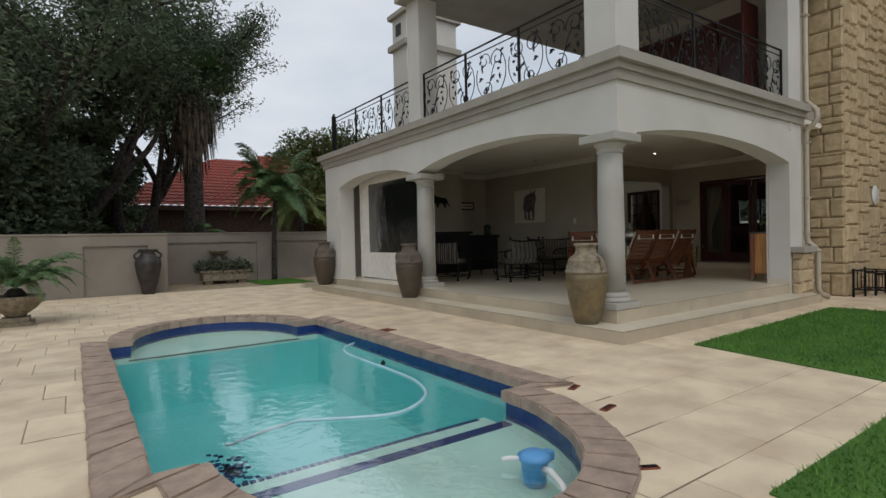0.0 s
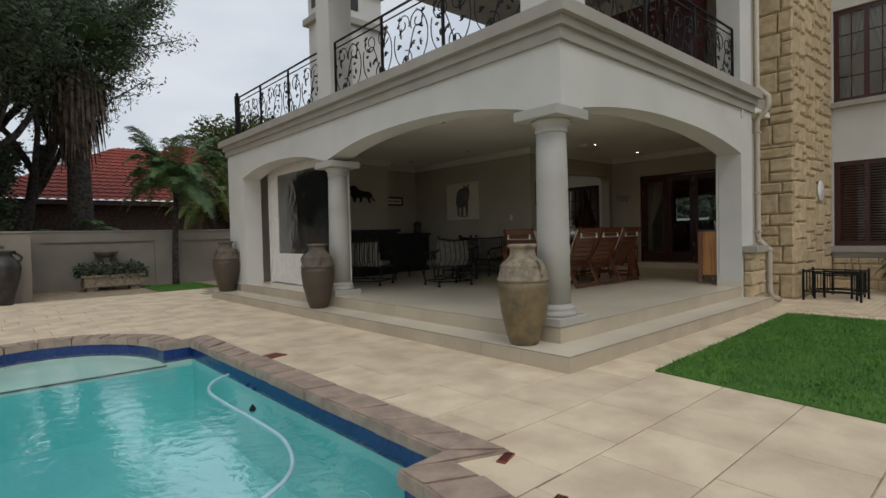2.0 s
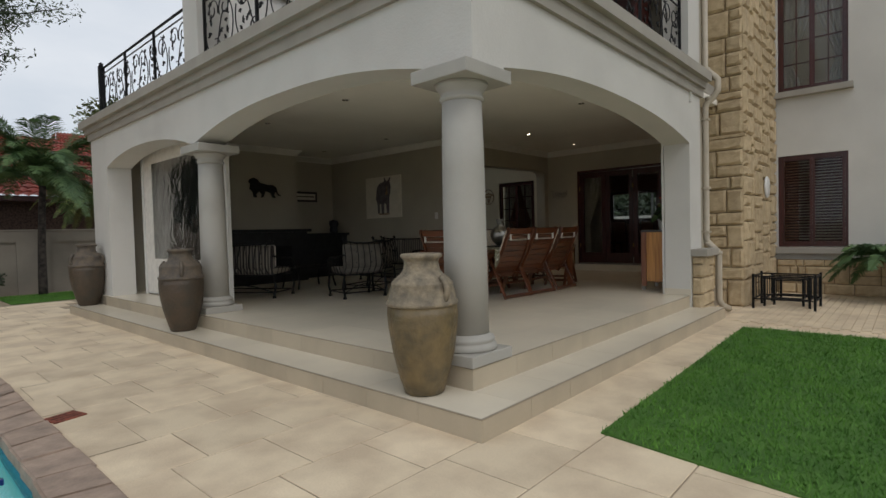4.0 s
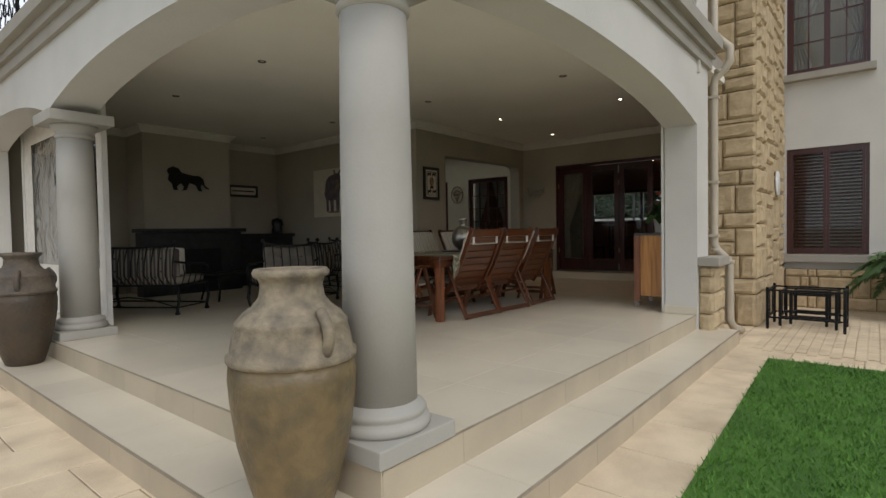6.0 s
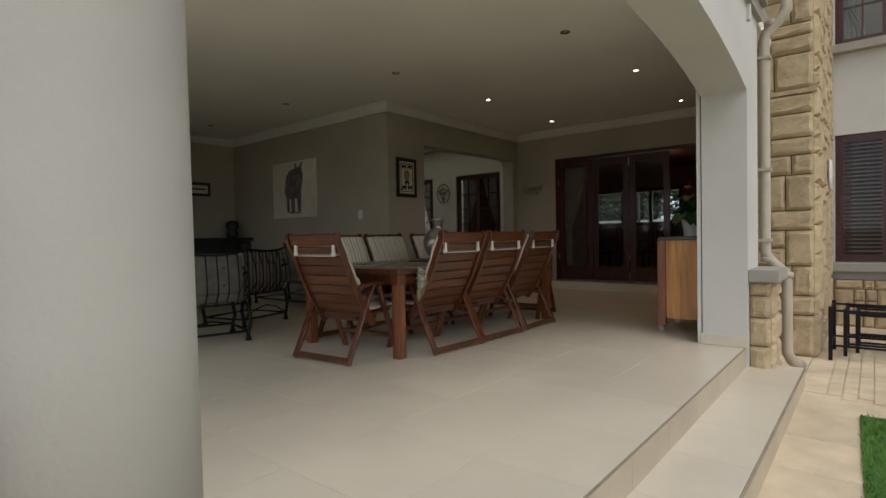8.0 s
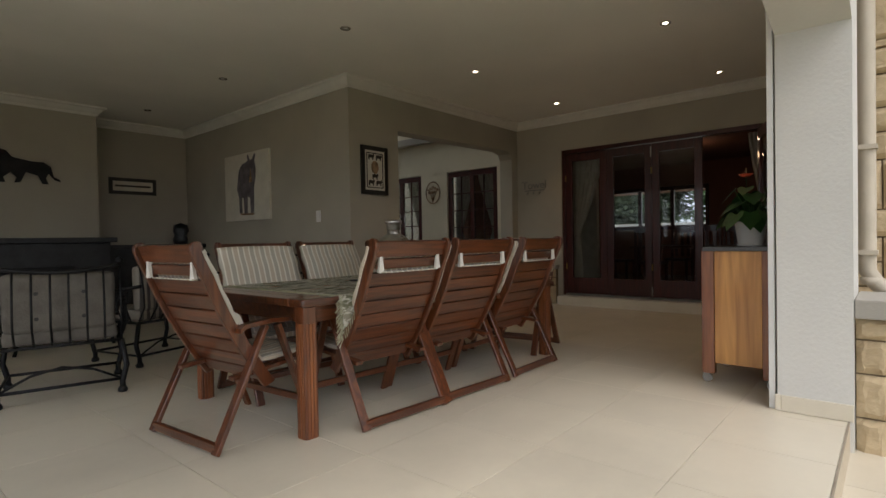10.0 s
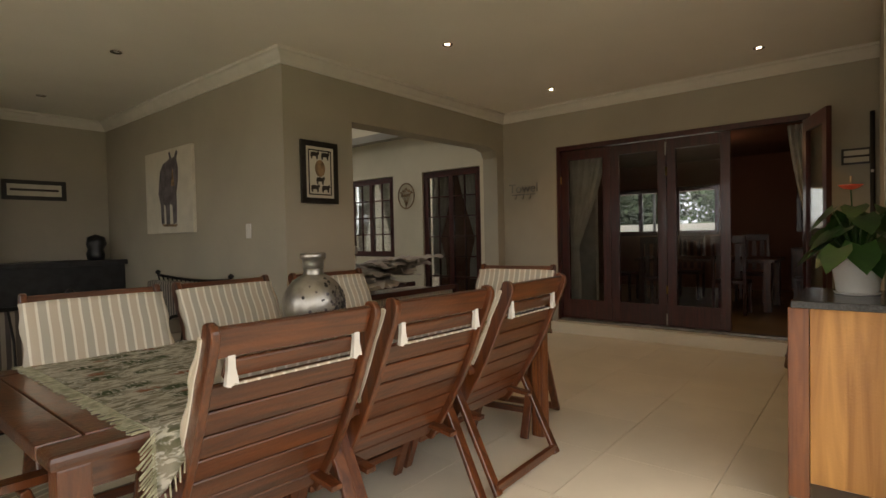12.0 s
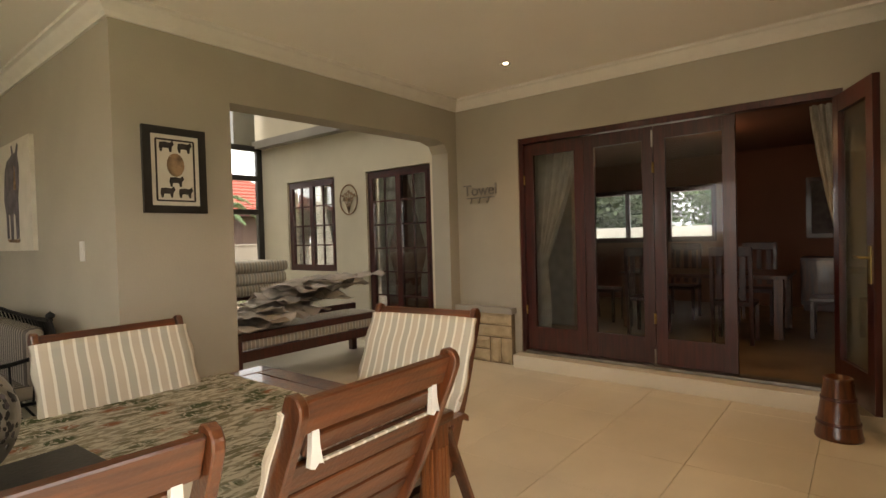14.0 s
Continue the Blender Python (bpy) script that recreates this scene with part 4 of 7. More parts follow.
# ---- garden: plants ----
def leaf_cloud(name, parent, centres, radius, count, size, mt, seed, flat=0.7, droop=0.0, slim=0.34):
    """Many small leaves scattered in clumps round the given centres."""
    rng = np.random.default_rng(seed)
    c = np.array(centres)
    k = rng.integers(0, len(c), count)
    d = rng.normal(size=(count, 3))
    d /= np.linalg.norm(d, axis=1)[:, None]
    r = radius * rng.random(count) ** 0.5
    p = c[k] + d * r[:, None] * np.array([1, 1, flat])
    a = rng.normal(size=(count, 3))
    a[:, 2] = a[:, 2] * 0.6 - droop
    a /= np.linalg.norm(a, axis=1)[:, None]
    bvec = np.cross(a, rng.normal(size=(count, 3)))
    bvec /= np.linalg.norm(bvec, axis=1)[:, None] + 1e-9
    L = size * rng.uniform(0.6, 1.5, count)[:, None]
    W = L * slim
    verts = np.stack([p, p + a * L * 0.5 + bvec * W, p + a * L, p + a * L * 0.5 - bvec * W], axis=1).reshape(-1, 3)
    faces = [(4 * i, 4 * i + 1, 4 * i + 2, 4 * i + 3) for i in range(count)]
    me = bpy.data.meshes.new(name)
    me.from_pydata([tuple(v) for v in verts], [], faces)
    me.materials.append(mt)
    ob = new(name, me)
    ob.parent = parent
    return ob


def limb(bm, p, d, length, r, depth, tips, rng, spread=0.6):
    """One limb, wandering and forking, with thinner ones at its end."""
    pts = [Vector(p)]
    v = Vector(d).normalized()
    n = 5
    for i in range(n):
        v = (v + Vector((rng.uniform(-.2, .2), rng.uniform(-.2, .2), rng.uniform(-.06, .14)))).normalized()
        pts.append(pts[-1] + v * length / n)
        if depth <= 1:
            tips.append(tuple(pts[-1]))
    tube(bm, pts, r, 6, 0.55)
    if depth > 0:
        for k in range(3 if depth > 1 else 4):
            w = (v + Vector((rng.uniform(-1, 1), rng.uniform(-1, 1), rng.uniform(-0.35, 0.5))) * spread * 1.3).normalized()
            limb(bm, pts[rng.choice((3, 4, 5))], w, length * rng.uniform(0.6, 0.85), r * 0.52, depth - 1, tips, rng, spread)


def acacia(at, h, seed, leaves, label, lean=(0, 0, 1)):
    rng = random.Random(seed)
    ob = thing("acacia_tree", label, "tree", at)
    bm, tips = B(), []
    base = Vector((0, 0, -0.1))
    for k in range(3):
        a = 2 * math.pi * k / 3 + rng.random()
        limb(bm, base, (0.35 * math.cos(a) + lean[0], 0.35 * math.sin(a) + lean[1], lean[2]), h * 0.36, 0.22, 3, tips, rng, 0.75)
    part("trunk", bm, BARK, ob)
    leaf_cloud("crown", ob, tips, 0.8, leaves, 0.15, LEAF, seed, 0.5, 0.3, 0.16)
    return ob


acacia((-0.4, 22.5, 0), 14.5, 3, 60000, "large dark feathery acacia tree behind the garden wall")
acacia((2.0, 24.5, 0), 14.5, 8, 58000, "tall feathery acacia tree behind the garden wall")
acacia((-6.5, 21.5, 0), 13.5, 15, 36000, "wide dark acacia tree behind the garden wall")
acacia((-3.2, 19.8, 0), 8.5, 22, 45000, "low dark feathery tree over the garden wall")


def frond(bm, base, az, length, rise, droop, leaflets=26, width=0.34, stem=0.012, leafw=0.014):
    """A feather palm leaf: an arching stem with two rows of narrow leaflets."""
    pts = []
    for i in range(13):
        q = i / 12
        r = length * q * (1 - 0.18 * q)
        pts.append(Vector((base[0] + r * math.cos(az), base[1] + r * math.sin(az), base[2] + length * (rise * q - droop * q * q))))
    tube(bm, pts, stem, 4, 0.3)
    side = Vector((-math.sin(az), math.cos(az), 0))
    for i in range(leaflets):
        q = 0.16 + 0.84 * i / leaflets
        j = q * 12
        a = pts[int(min(j, 11))].lerp(pts[int(min(j, 11)) + 1], j - int(min(j, 11)))
        t = (pts[int(min(j, 11)) + 1] - pts[int(min(j, 11))]).normalized()
        w = width * math.sin(math.pi * (0.12 + 0.82 * q)) * random.uniform(0.85, 1.1)
        for s in (-1, 1):
            d = (side * s * 0.8 + t * 0.55 + Vector((0, 0, random.uniform(-0.15, 0.3)))).normalized()
            tip = a + d * w + Vector((0, 0, -0.25 * w))
            k = t * leafw
            mid = a + d * w * 0.5 + Vector((0, 0, 0.01))
            vs = [bm.verts.new(a - k), bm.verts.new(mid - k * 1.2), bm.verts.new(tip), bm.verts.new(mid + k * 1.2), bm.verts.new(a + k)]
            bm.faces.new(vs)


def feather_palm(at, trunk_h, r, n, length, mt, label, lean=0.0, rise=0.75, droop=0.8, width=0.34):
    ob = thing("palm_tree", label, "palm", at)
    pts = [(lean * (i / 10) ** 2, 0, trunk_h * i / 10 - 0.05) for i in range(11)]
    part("trunk", tube(B(), pts, r, 10, 0.7), BARK, ob)
    for i in range(n):
        bm = B()
        frond(bm, (lean, 0, trunk_h - 0.1), i * 2.399 + random.uniform(-.2, .2), length * random.uniform(0.8, 1.1), rise * random.uniform(0.5, 1.35), droop * random.uniform(0.8, 1.2), width=width, leafw=0.010 if length > 1.5 else 0.014, leaflets=64 if length > 1.5 else 44)
        part("frond", bm, mt, ob)
    return ob


feather_palm((6.2, 19.35, 0), 3.0, 0.11, 46, 1.8, LEAF2, "slender feather palm growing beside the garden wall", 0.1, 1.65, 1.15, 0.5)
feather_palm((4.0, 23.0, 0), 1.6, 0.16, 14, 2.1, LEAF2, "low feather palm behind the garden wall")
feather_palm((14.3, 27, 0), 6.6, 0.2, 18, 2.6, LEAF2, "tall feather palm behind the house")
feather_palm((9.0, 24.2, 0), 3.0, 0.2, 26, 2.5, LEAF3, "yellow-green feather palm before the neighbour's house")
feather_palm((14.9, 2.0, 0), 0.75, 0.09, 20, 1.25, LEAF2, "small silvery feather palm by the house wall", width=0.26)

feather_palm((14.7, 15.3, 0), 0.5, 0.12, 22, 1.7, LEAF3, "bright arching palm beside the sunroom glass")
feather_palm((15.6, 16.4, 0), 1.0, 0.12, 18, 1.9, LEAF3, "bright arching palm outside the sunroom")
feather_palm((16.6, 18.2, 0), 2.6, 0.12, 18, 2.0, LEAF2, "green feather palm outside the sunroom")

# skirted fan palm
fp = thing("fan_palm", "tall fan palm with a hanging skirt of dry leaves", "palm", (4.15, 22.8, 0))
part("trunk", lathe(B(), [(0.5, -0.1), (0.4, 1.5), (0.34, 4.0), (0.3, 7.4)], 14, wob=0.08), BARK, fp)
bm = B()
for i in range(420):
    a = random.uniform(0, 6.283)
    z = random.uniform(5.3, 7.5)
    r = 0.32 + 0.9 * random.random() * (z - 4.6) / 3
    L = random.uniform(0.8, 1.6)
    q = Vector((r * math.cos(a), r * math.sin(a), z))
    t = Vector((-math.sin(a), math.cos(a), 0)) * random.uniform(0.03, 0.07)
    e = Vector((0.12 * math.cos(a), 0.12 * math.sin(a), -L))
    vs = [bm.verts.new(q - t), bm.verts.new(q + t), bm.verts.new(q + e + t * 0.3), bm.verts.new(q + e - t * 0.3)]
    bm.faces.new(vs)
part("dry_skirt", bm, DEADLEAF, fp, "hanging dry brown leaves")
for i in range(26):
    az, up = i * 2.399, random.uniform(-0.1, 1.1)
    L = random.uniform(1.3, 1.7)
    bm = B()
    c = Vector((0.9 * math.cos(az), 0.9 * math.sin(az), 7.4 + 0.9 * up))
    tube(bm, [(0, 0, 7.3), tuple(c)], 0.025, 4)
    for k in range(15):
        a = az + (k - 7) * 0.19
        d = Vector((math.cos(a), math.sin(a), up * 0.6 - 0.25 - abs(k - 7) * 0.02)).normalized() * L * 0.75
        s = Vector((-math.sin(a), math.cos(a), 0)) * 0.05
        vs = [bm.verts.new(c), bm.verts.new(c + d * 0.5 + s), bm.verts.new(c + d), bm.verts.new(c + d * 0.5 - s)]
        bm.faces.new(vs)
    part("fan_leaf", bm, LEAF2, fp)

# shrubs
def shrub(name, at, r, h, count, size, mt, seed, label, cat="shrub"):
    ob = thing(name, label, cat, at)
    rng = random.Random(seed)
    bm, tips = B(), []
    for k in range(6):
        a = k * 1.05
        pts = [(0.05 * math.cos(a), 0.05 * math.sin(a), -0.05)]
        for i in range(1, 6):
            q = i / 5
            pts.append((r * 0.75 * q * math.cos(a + 0.3 * q), r * 0.75 * q * math.sin(a + 0.3 * q), h * (0.2 + 0.7 * q ** 0.8)))
            tips.append(pts[-1])
        tube(bm, pts, 0.03, 5, 0.4)
    for i in range(14):
        tips.append((rng.uniform(-r, r) * 0.7, rng.uniform(-r, r) * 0.7, h * rng.uniform(0.35, 0.95)))
    part("stems", bm, BARK, ob)
    leaf_cloud("leaves", ob, tips, r * 0.38, count, size, mt, seed, slim=0.22)
    return ob


shrub("tree_shrub", (12.4, 27.6, 0), 3.2, 7.3, 30000, 0.2, OLIVELEAF, 31, "tall yellow-green leafy tree beside the house", "tree")
for k, (sx, sy, sr, sh) in enumerate(((-1.0, 21.0, 1.9, 4.6), (-4.2, 20.6, 2.0, 4.8), (-7.5, 20.0, 2.2, 4.4), (-0.3, 25.0, 2.2, 6.2), (-2.6, 24.6, 2.6, 7.6), (1.2, 26.5, 1.8, 5.4), (0.4, 23.0, 1.9, 8.6), (-1.6, 22.6, 2.2, 9.4))):
    shrub("garden_shrub", (sx, sy, 0), sr, sh, 14000, 0.2, LEAF, 40 + k, "dense dark shrub behind the garden wall")
shrub("garden_shrub", (-12, 21, 0), 3.0, 5.0, 9000, 0.2, LEAF, 34, "dark shrub behind the garden wall")

# cycad in a pedestal pot
cy = thing("planter", "cream pedestal bowl with a spiky cycad", "planter", (-0.72, 11.9, 0))
part("foot", box(box(B(), -0.26, 0.26, -0.26, 0.26, 0, 0.07, 0.006), -0.2, 0.2, -0.2, 0.2, 0.07, 0.15, 0.006), URNTOP, cy)
part("bowl", lathe(B(), [(0.13, 0.15), (0.17, 0.2), (0.3, 0.3), (0.4, 0.42), (0.43, 0.5), (0.44, 0.53), (0.4, 0.53), (0.36, 0.47), (0.0, 0.45)], 32), URNTOP, cy)
part("stem", lathe(B(), [(0.14, 0.42), (0.16, 0.55), (0.1, 0.65), (0.0, 0.68)], 14, wob=0.1), BARK, cy)
for i in range(58):
    bm = B()
    frond(bm, (0, 0, 0.66), i * 2.399, random.uniform(0.9, 1.35), random.uniform(0.6, 1.3), random.uniform(0.5, 0.9), 30, 0.17, 0.008, 0.009)
    part("frond", bm, LEAF2, cy)

# trough planter with lavender and a small birdbath
tr = thing("planter_trough", "stone trough planted with grey-green lavender", "planter", (4.42, 19.2, 0))
part("trough", box(box(B(), -0.75, 0.75, -0.28, 0.28, 0.12, 0.45, 0.02), -0.82, 0.82, -0.32, 0.32, 0.40, 0.47, 0.01), URNTOP, tr)
for x in (-0.55, 0.55):
    part("foot", box(B(), x - 0.12, x + 0.12, -0.22, 0.22, 0, 0.12), URNTOP, tr)
leaf_cloud("lavender", tr, [(-0.7 + 0.1 * i, 0.1 * math.sin(i * 3.0), 0.58 + 0.06 * math.sin(i * 1.7)) for i in range(15)], 0.3, 6000, 0.09, mat("lavender_leaf", (0.10, 0.125, 0.075), 0.8, vary=0.3), 77)
bb = thing("birdbath", "shallow stone birdbath bowl on a pedestal", "birdbath", (4.35, 19.72, 0))
part("pedestal", lathe(B(), [(0.22, 0), (0.2, 0.06), (0.1, 0.14), (0.08, 0.5), (0.1, 0.9), (0.13, 0.98)], 20), URNTOP, bb)
part("bowl", lathe(B(), [(0.12, 0.98), (0.25, 1.03), (0.33, 1.12), (0.35, 1.15), (0.31, 1.14), (0.2, 1.07), (0.0, 1.05)], 28), URNTOP, bb)

# grass blades
def blades(name, pts, count, seed):
    rng = np.random.default_rng(seed)
    xs, ys = [p[0] for p in pts], [p[1] for p in pts]
    n = len(pts)
    out = []
    while len(out) < count:
        x, y = rng.uniform(min(xs), max(xs)), rng.uniform(max(min(ys), -5), max(ys))
        inside = False
        j = n - 1
        for i in range(n):
            if (ys[i] > y) != (ys[j] > y) and x < (xs[j] - xs[i]) * (y - ys[i]) / (ys[j] - ys[i]) + xs[i]:
                inside = not inside
            j = i
        if inside:
            out.append((x, y))
    verts, faces = [], []
    for i, (x, y) in enumerate(out):
        a, h = rng.uniform(0, 6.283), rng.uniform(0.025, 0.055)
        w = 0.006
        dx, dy = rng.normal(0, 0.018, 2)
        verts += [(x - w * math.cos(a), y - w * math.sin(a), 0.008), (x + w * math.cos(a), y + w * math.sin(a), 0.008), (x + dx, y + dy, h)]
        faces.append((3 * i, 3 * i + 1, 3 * i + 2))
    me = bpy.data.meshes.new(name)
    me.from_pydata(verts, [], faces)
    me.materials.append(BLADE)
    return tagged(new(name, me), "short green grass blades", "grass", kind="stuff")


blades("grass", LAWN1, 90000, 5)
blades("grass", LAWN2, 30000, 6)
blades("grass", LAWN3, 6000, 7)

# ---- neighbour's house ----
nh = thing("neighbour_house", "dark brick house with a red clay tile hip roof", "house", (10.5, 33.0, -0.25))
part("wall", box(B(), -8.6, 17.5, -4.2, 4.2, 0, 3.6), BRICKWALL, nh)


def roof_slope(bm, a, b, c, d, cols, rows):
    """A tiled slope with half-round ribs and stepped courses: eave a-b, ridge d-c."""
    a, b, c, d = map(Vector, (a, b, c, d))
    nrm = (b - a).cross(d - a).normalized()
    if nrm.z < 0:
        nrm = -nrm
    prev = None
    for j in range(rows * 2 + 1):
        v = (j // 2 + j % 2) / rows
        v = min(v, 1)
        l, r = a.lerp(d, v), b.lerp(c, v)
        lift = 0.05 if j % 2 == 0 else 0.0
        row = []
        for i in range(cols * 4 + 1):
            u = i / (cols * 4)
            row.append(bm.verts.new(l.lerp(r, u) + nrm * (0.07 * abs(math.sin(math.pi * u * cols)) + lift)))
        if prev:
            for i in range(cols * 4):
                f = bm.faces.new((prev[i], prev[i + 1], row[i + 1], row[i]))
                f.smooth = False
        prev = row
    return bm


bm = B()
e0, e1, e2, e3 = (-9.6, -4.9, 3.5), (18.2, -4.9, 3.5), (18.2, 4.9, 3.5), (-9.6, 4.9, 3.5)
r0, r1 = (-3.4, 0, 6.6), (13.4, 0, 6.6)
roof_slope(bm, e0, e1, r1, r0, 80, 16)
roof_slope(bm, e3, e0, r0, r0, 30, 16)
roof_slope(bm, e1, e2, r1, r1, 30, 8)
part("roof", bm, ROOFTILE, nh, "red clay tiles")
part("fascia", box(B(), -9.55, 18.15, -4.85, 4.85, 3.35, 3.5), DARKWOOD, nh)
for x in (-8.9, -8.3, -7.6):
    part("post", box(B(), x - 0.1, x + 0.1, -4.75, -4.55, 0, 3.4), URNTOP, nh)
part("upper_roof", roof_slope(roof_slope(B(), (-1.4, -2.0, 5.5), (2.4, -2.0, 5.5), (1.8, 0.2, 7.0), (-0.9, 0.2, 7.0), 20, 9), (-1.4, 2.4, 5.5), (-1.4, -2, 5.5), (-0.9, 0.2, 7.0), (-0.9, 0.2, 7.0), 12, 9), ROOFTILE, nh)

# ---- pool things ----
HOSE = mat("pale_blue_hose", (0.45, 0.66, 0.72), 0.4, vary=0.05)
BUCKETB = mat("light_blue_plastic", (0.10, 0.32, 0.62), 0.35, vary=0.06)
hose_pts = [(3.48, 6.95), (3.25, 6.75), (3.1, 6.4), (3.08, 5.9), (3.1, 5.2), (3.08, 4.65), (2.92, 4.18), (2.65, 3.92), (2.32, 3.84), (1.8, 4.1), (1.4, 4.36), (1.2, 4.6), (1.25, 5.0)]


def smooth(pts, n=6):
    out = []
    for i in range(len(pts) - 1):
        p0, p1, p2, p3 = (Vector(pts[max(i - 1, 0)]), Vector(pts[i]), Vector(pts[i + 1]), Vector(pts[min(i + 2, len(pts) - 1)]))
        for k in range(n):
            t = k / n
            out.append(0.5 * (2 * p1 + (p2 - p0) * t + (2 * p0 - 5 * p1 + 4 * p2 - p3) * t * t + (3 * p1 - p0 - 3 * p2 + p3) * t ** 3))
    out.append(Vector(pts[-1]))
    return out


ho = thing("pool_hose", "pale blue pool cleaner hose floating on the water", "hose", (0, 0, 0))
part("hose", tube(B(), [(q[0], q[1], -0.135 - 0.35 * max(0, (i - 56) / 16)) for i, q in enumerate(smooth(hose_pts))], 0.015, 8), HOSE, ho)
sk = thing("skimmer_weir", "two small dark brackets at the pool's waterline", "skimmer", (3.49, 6.3, -0.14))
for k in (-0.10, 0.08):
    part("bracket", box(B(), -0.03, 0.005, k - 0.02, k + 0.02, -0.02, 0.02, 0.004), POOLTILE, sk)
fl = thing("leaf_float", "small dark float drifting on the water", "float", (3.2, 5.55, -0.14))
part("body", lathe(B(), [(0.0, -0.02), (0.028, -0.01), (0.03, 0.012), (0.014, 0.03), (0.0, 0.03)], 14), IRON, fl)
part("cap", lathe(B(), [(0.012, 0.03), (0.012, 0.042), (0.0, 0.045)], 10), IRON, fl)
bk = thing("chlorine_floater", "light blue plastic pool dispenser with a white hose", "pool tool", (2.58, 2.36, -0.265))
bk.scale = (0.72, 0.72, 0.66)
part("cup", lathe(B(), [(0.09, 0), (0.1, 0.01), (0.125, 0.24), (0.135, 0.25), (0.12, 0.25), (0.1, 0.04)], 24), BUCKETB, bk)
part("lid", lathe(B(), [(0.135, 0.25), (0.15, 0.26), (0.15, 0.30), (0.1, 0.33), (0.0, 0.34)], 24), BUCKETB, bk)
part("grip", box(B(), 0.08, 0.22, -0.05, 0.05, 0.2, 0.30, 0.02), BUCKETB, bk)
part("spout", tube(B(), [(-0.1, 0.05, 0.27), (-0.2, 0.12, 0.28), (-0.26, 0.15, 0.27)], 0.025, 8), WHITE, bk)
part("tail_hose", tube(B(), [(0.0, -0.1, 0.2), (-0.02, -0.22, 0.22), (-0.1, -0.42, 0.2), (-0.2, -0.6, 0.12)], 0.03, 10), WHITE, bk)
RUST = mat("red_iron_cover", (0.28, 0.07, 0.035), 0.7, vary=0.3, scale=30, bump=0.4)
for x, y, w, d, rz in ((3.98, 6.87, 0.24, 0.2, 15), (3.78, 3.06, 0.16, 0.06, 20), (3.55, 2.52, 0.18, 0.06, 12), (2.85, 1.7, 0.12, 0.05, -30)):
    g = thing("drain_cover", "rusty red cover set in the paving", "drain cover", (x, y, 0.0), rz, "drain covers")
    part("plate", box(B(), -w / 2, w / 2, -d / 2, d / 2, -0.005, 0.01, 0.003), RUST, g)
    for k in range(3):
        part("slot", box(B(), -w * 0.4, w * 0.4, (k - 1) * d * 0.28 - 0.004, (k - 1) * d * 0.28 + 0.004, 0.0095, 0.0125), IRON, g)

# ---- terrace: hearth ----
structure("chimney_breast", box(B(), 8.47, 10.15, 13.03, YB + 0.02, P - 0.02, CEILING), INNER, "taupe painted chimney breast", "wall")
fp2 = thing("fireplace", "black built-in hearth with a stone shelf", "fireplace", (0, 0, P))
part("surround", box(B(), 8.30, 10.2, 12.72, 13.025, 0, 1.17, 0.01), BLACKSTONE, fp2)
part("mantel", box(B(), 8.24, 10.26, 12.62, 13.02, 1.17, 1.24, 0.008), BLACKSTONE, fp2)
part("firebox", box(B(), 8.75, 9.75, 12.70, 12.722, 0.25, 0.85, 0.004), IRON, fp2)
part("grate", box(B(), 8.85, 9.65, 12.62, 12.70, 0.28, 0.34, 0.004), IRON, fp2)
ct = thing("stone_counter", "black stone counter along the end wall", "counter", (0, 0, P))
part("base", box(B(), 10.27, XA - 0.01, 13.2, YB - 0.002, 0, 1.06), BLACKSTONE, ct)
part("top", box(B(), 10.27, XA - 0.004, 13.1, YB - 0.002, 1.06, 1.13, 0.006), BLACKSTONE, ct)
hd = thing("carved_figure", "small dark carved stone ornament on the counter", "ornament", (11.45, 13.35, P + 1.13))
part("block", lathe(B(), [(0.1, 0), (0.11, 0.08), (0.09, 0.15), (0.12, 0.22), (0.1, 0.32), (0.0, 0.36)], 16, wob=0.3), BLACKSTONE, hd)

# lion silhouette: a flat cut-out of iron
lion = [(-0.38, 0.02), (-0.36, 0.13), (-0.40, 0.18), (-0.37, 0.24), (-0.28, 0.28), (-0.18, 0.25), (-0.12, 0.17), (0.08, 0.13), (0.22, 0.13), (0.30, 0.07), (0.33, -0.06), (0.40, -0.10), (0.41, -0.13), (0.34, -0.11), (0.27, -0.02), (0.24, -0.09), (0.27, -0.17), (0.20, -0.17), (0.15, -0.06), (0.02, -0.02), (-0.04, -0.16), (-0.11, -0.17), (-0.08, -0.10), (-0.14, -0.03), (-0.22, -0.10), (-0.20, -0.17), (-0.28, -0.17), (-0.31, -0.05)]
li = thing("wall_sculpture", "black iron walking lion cut-out on the chimney breast", "wall art", (9.28, 13.0, 2.50))
part("cut_out", prism(B(), lion, 0.0, 0.012, "y"), IRON, li)
for x in (-0.2, 0.18):
    part("standoff", tube(B(), [(x, 0.012, 0.05), (x, 0.03, 0.05)], 0.01, 6), IRON, li)


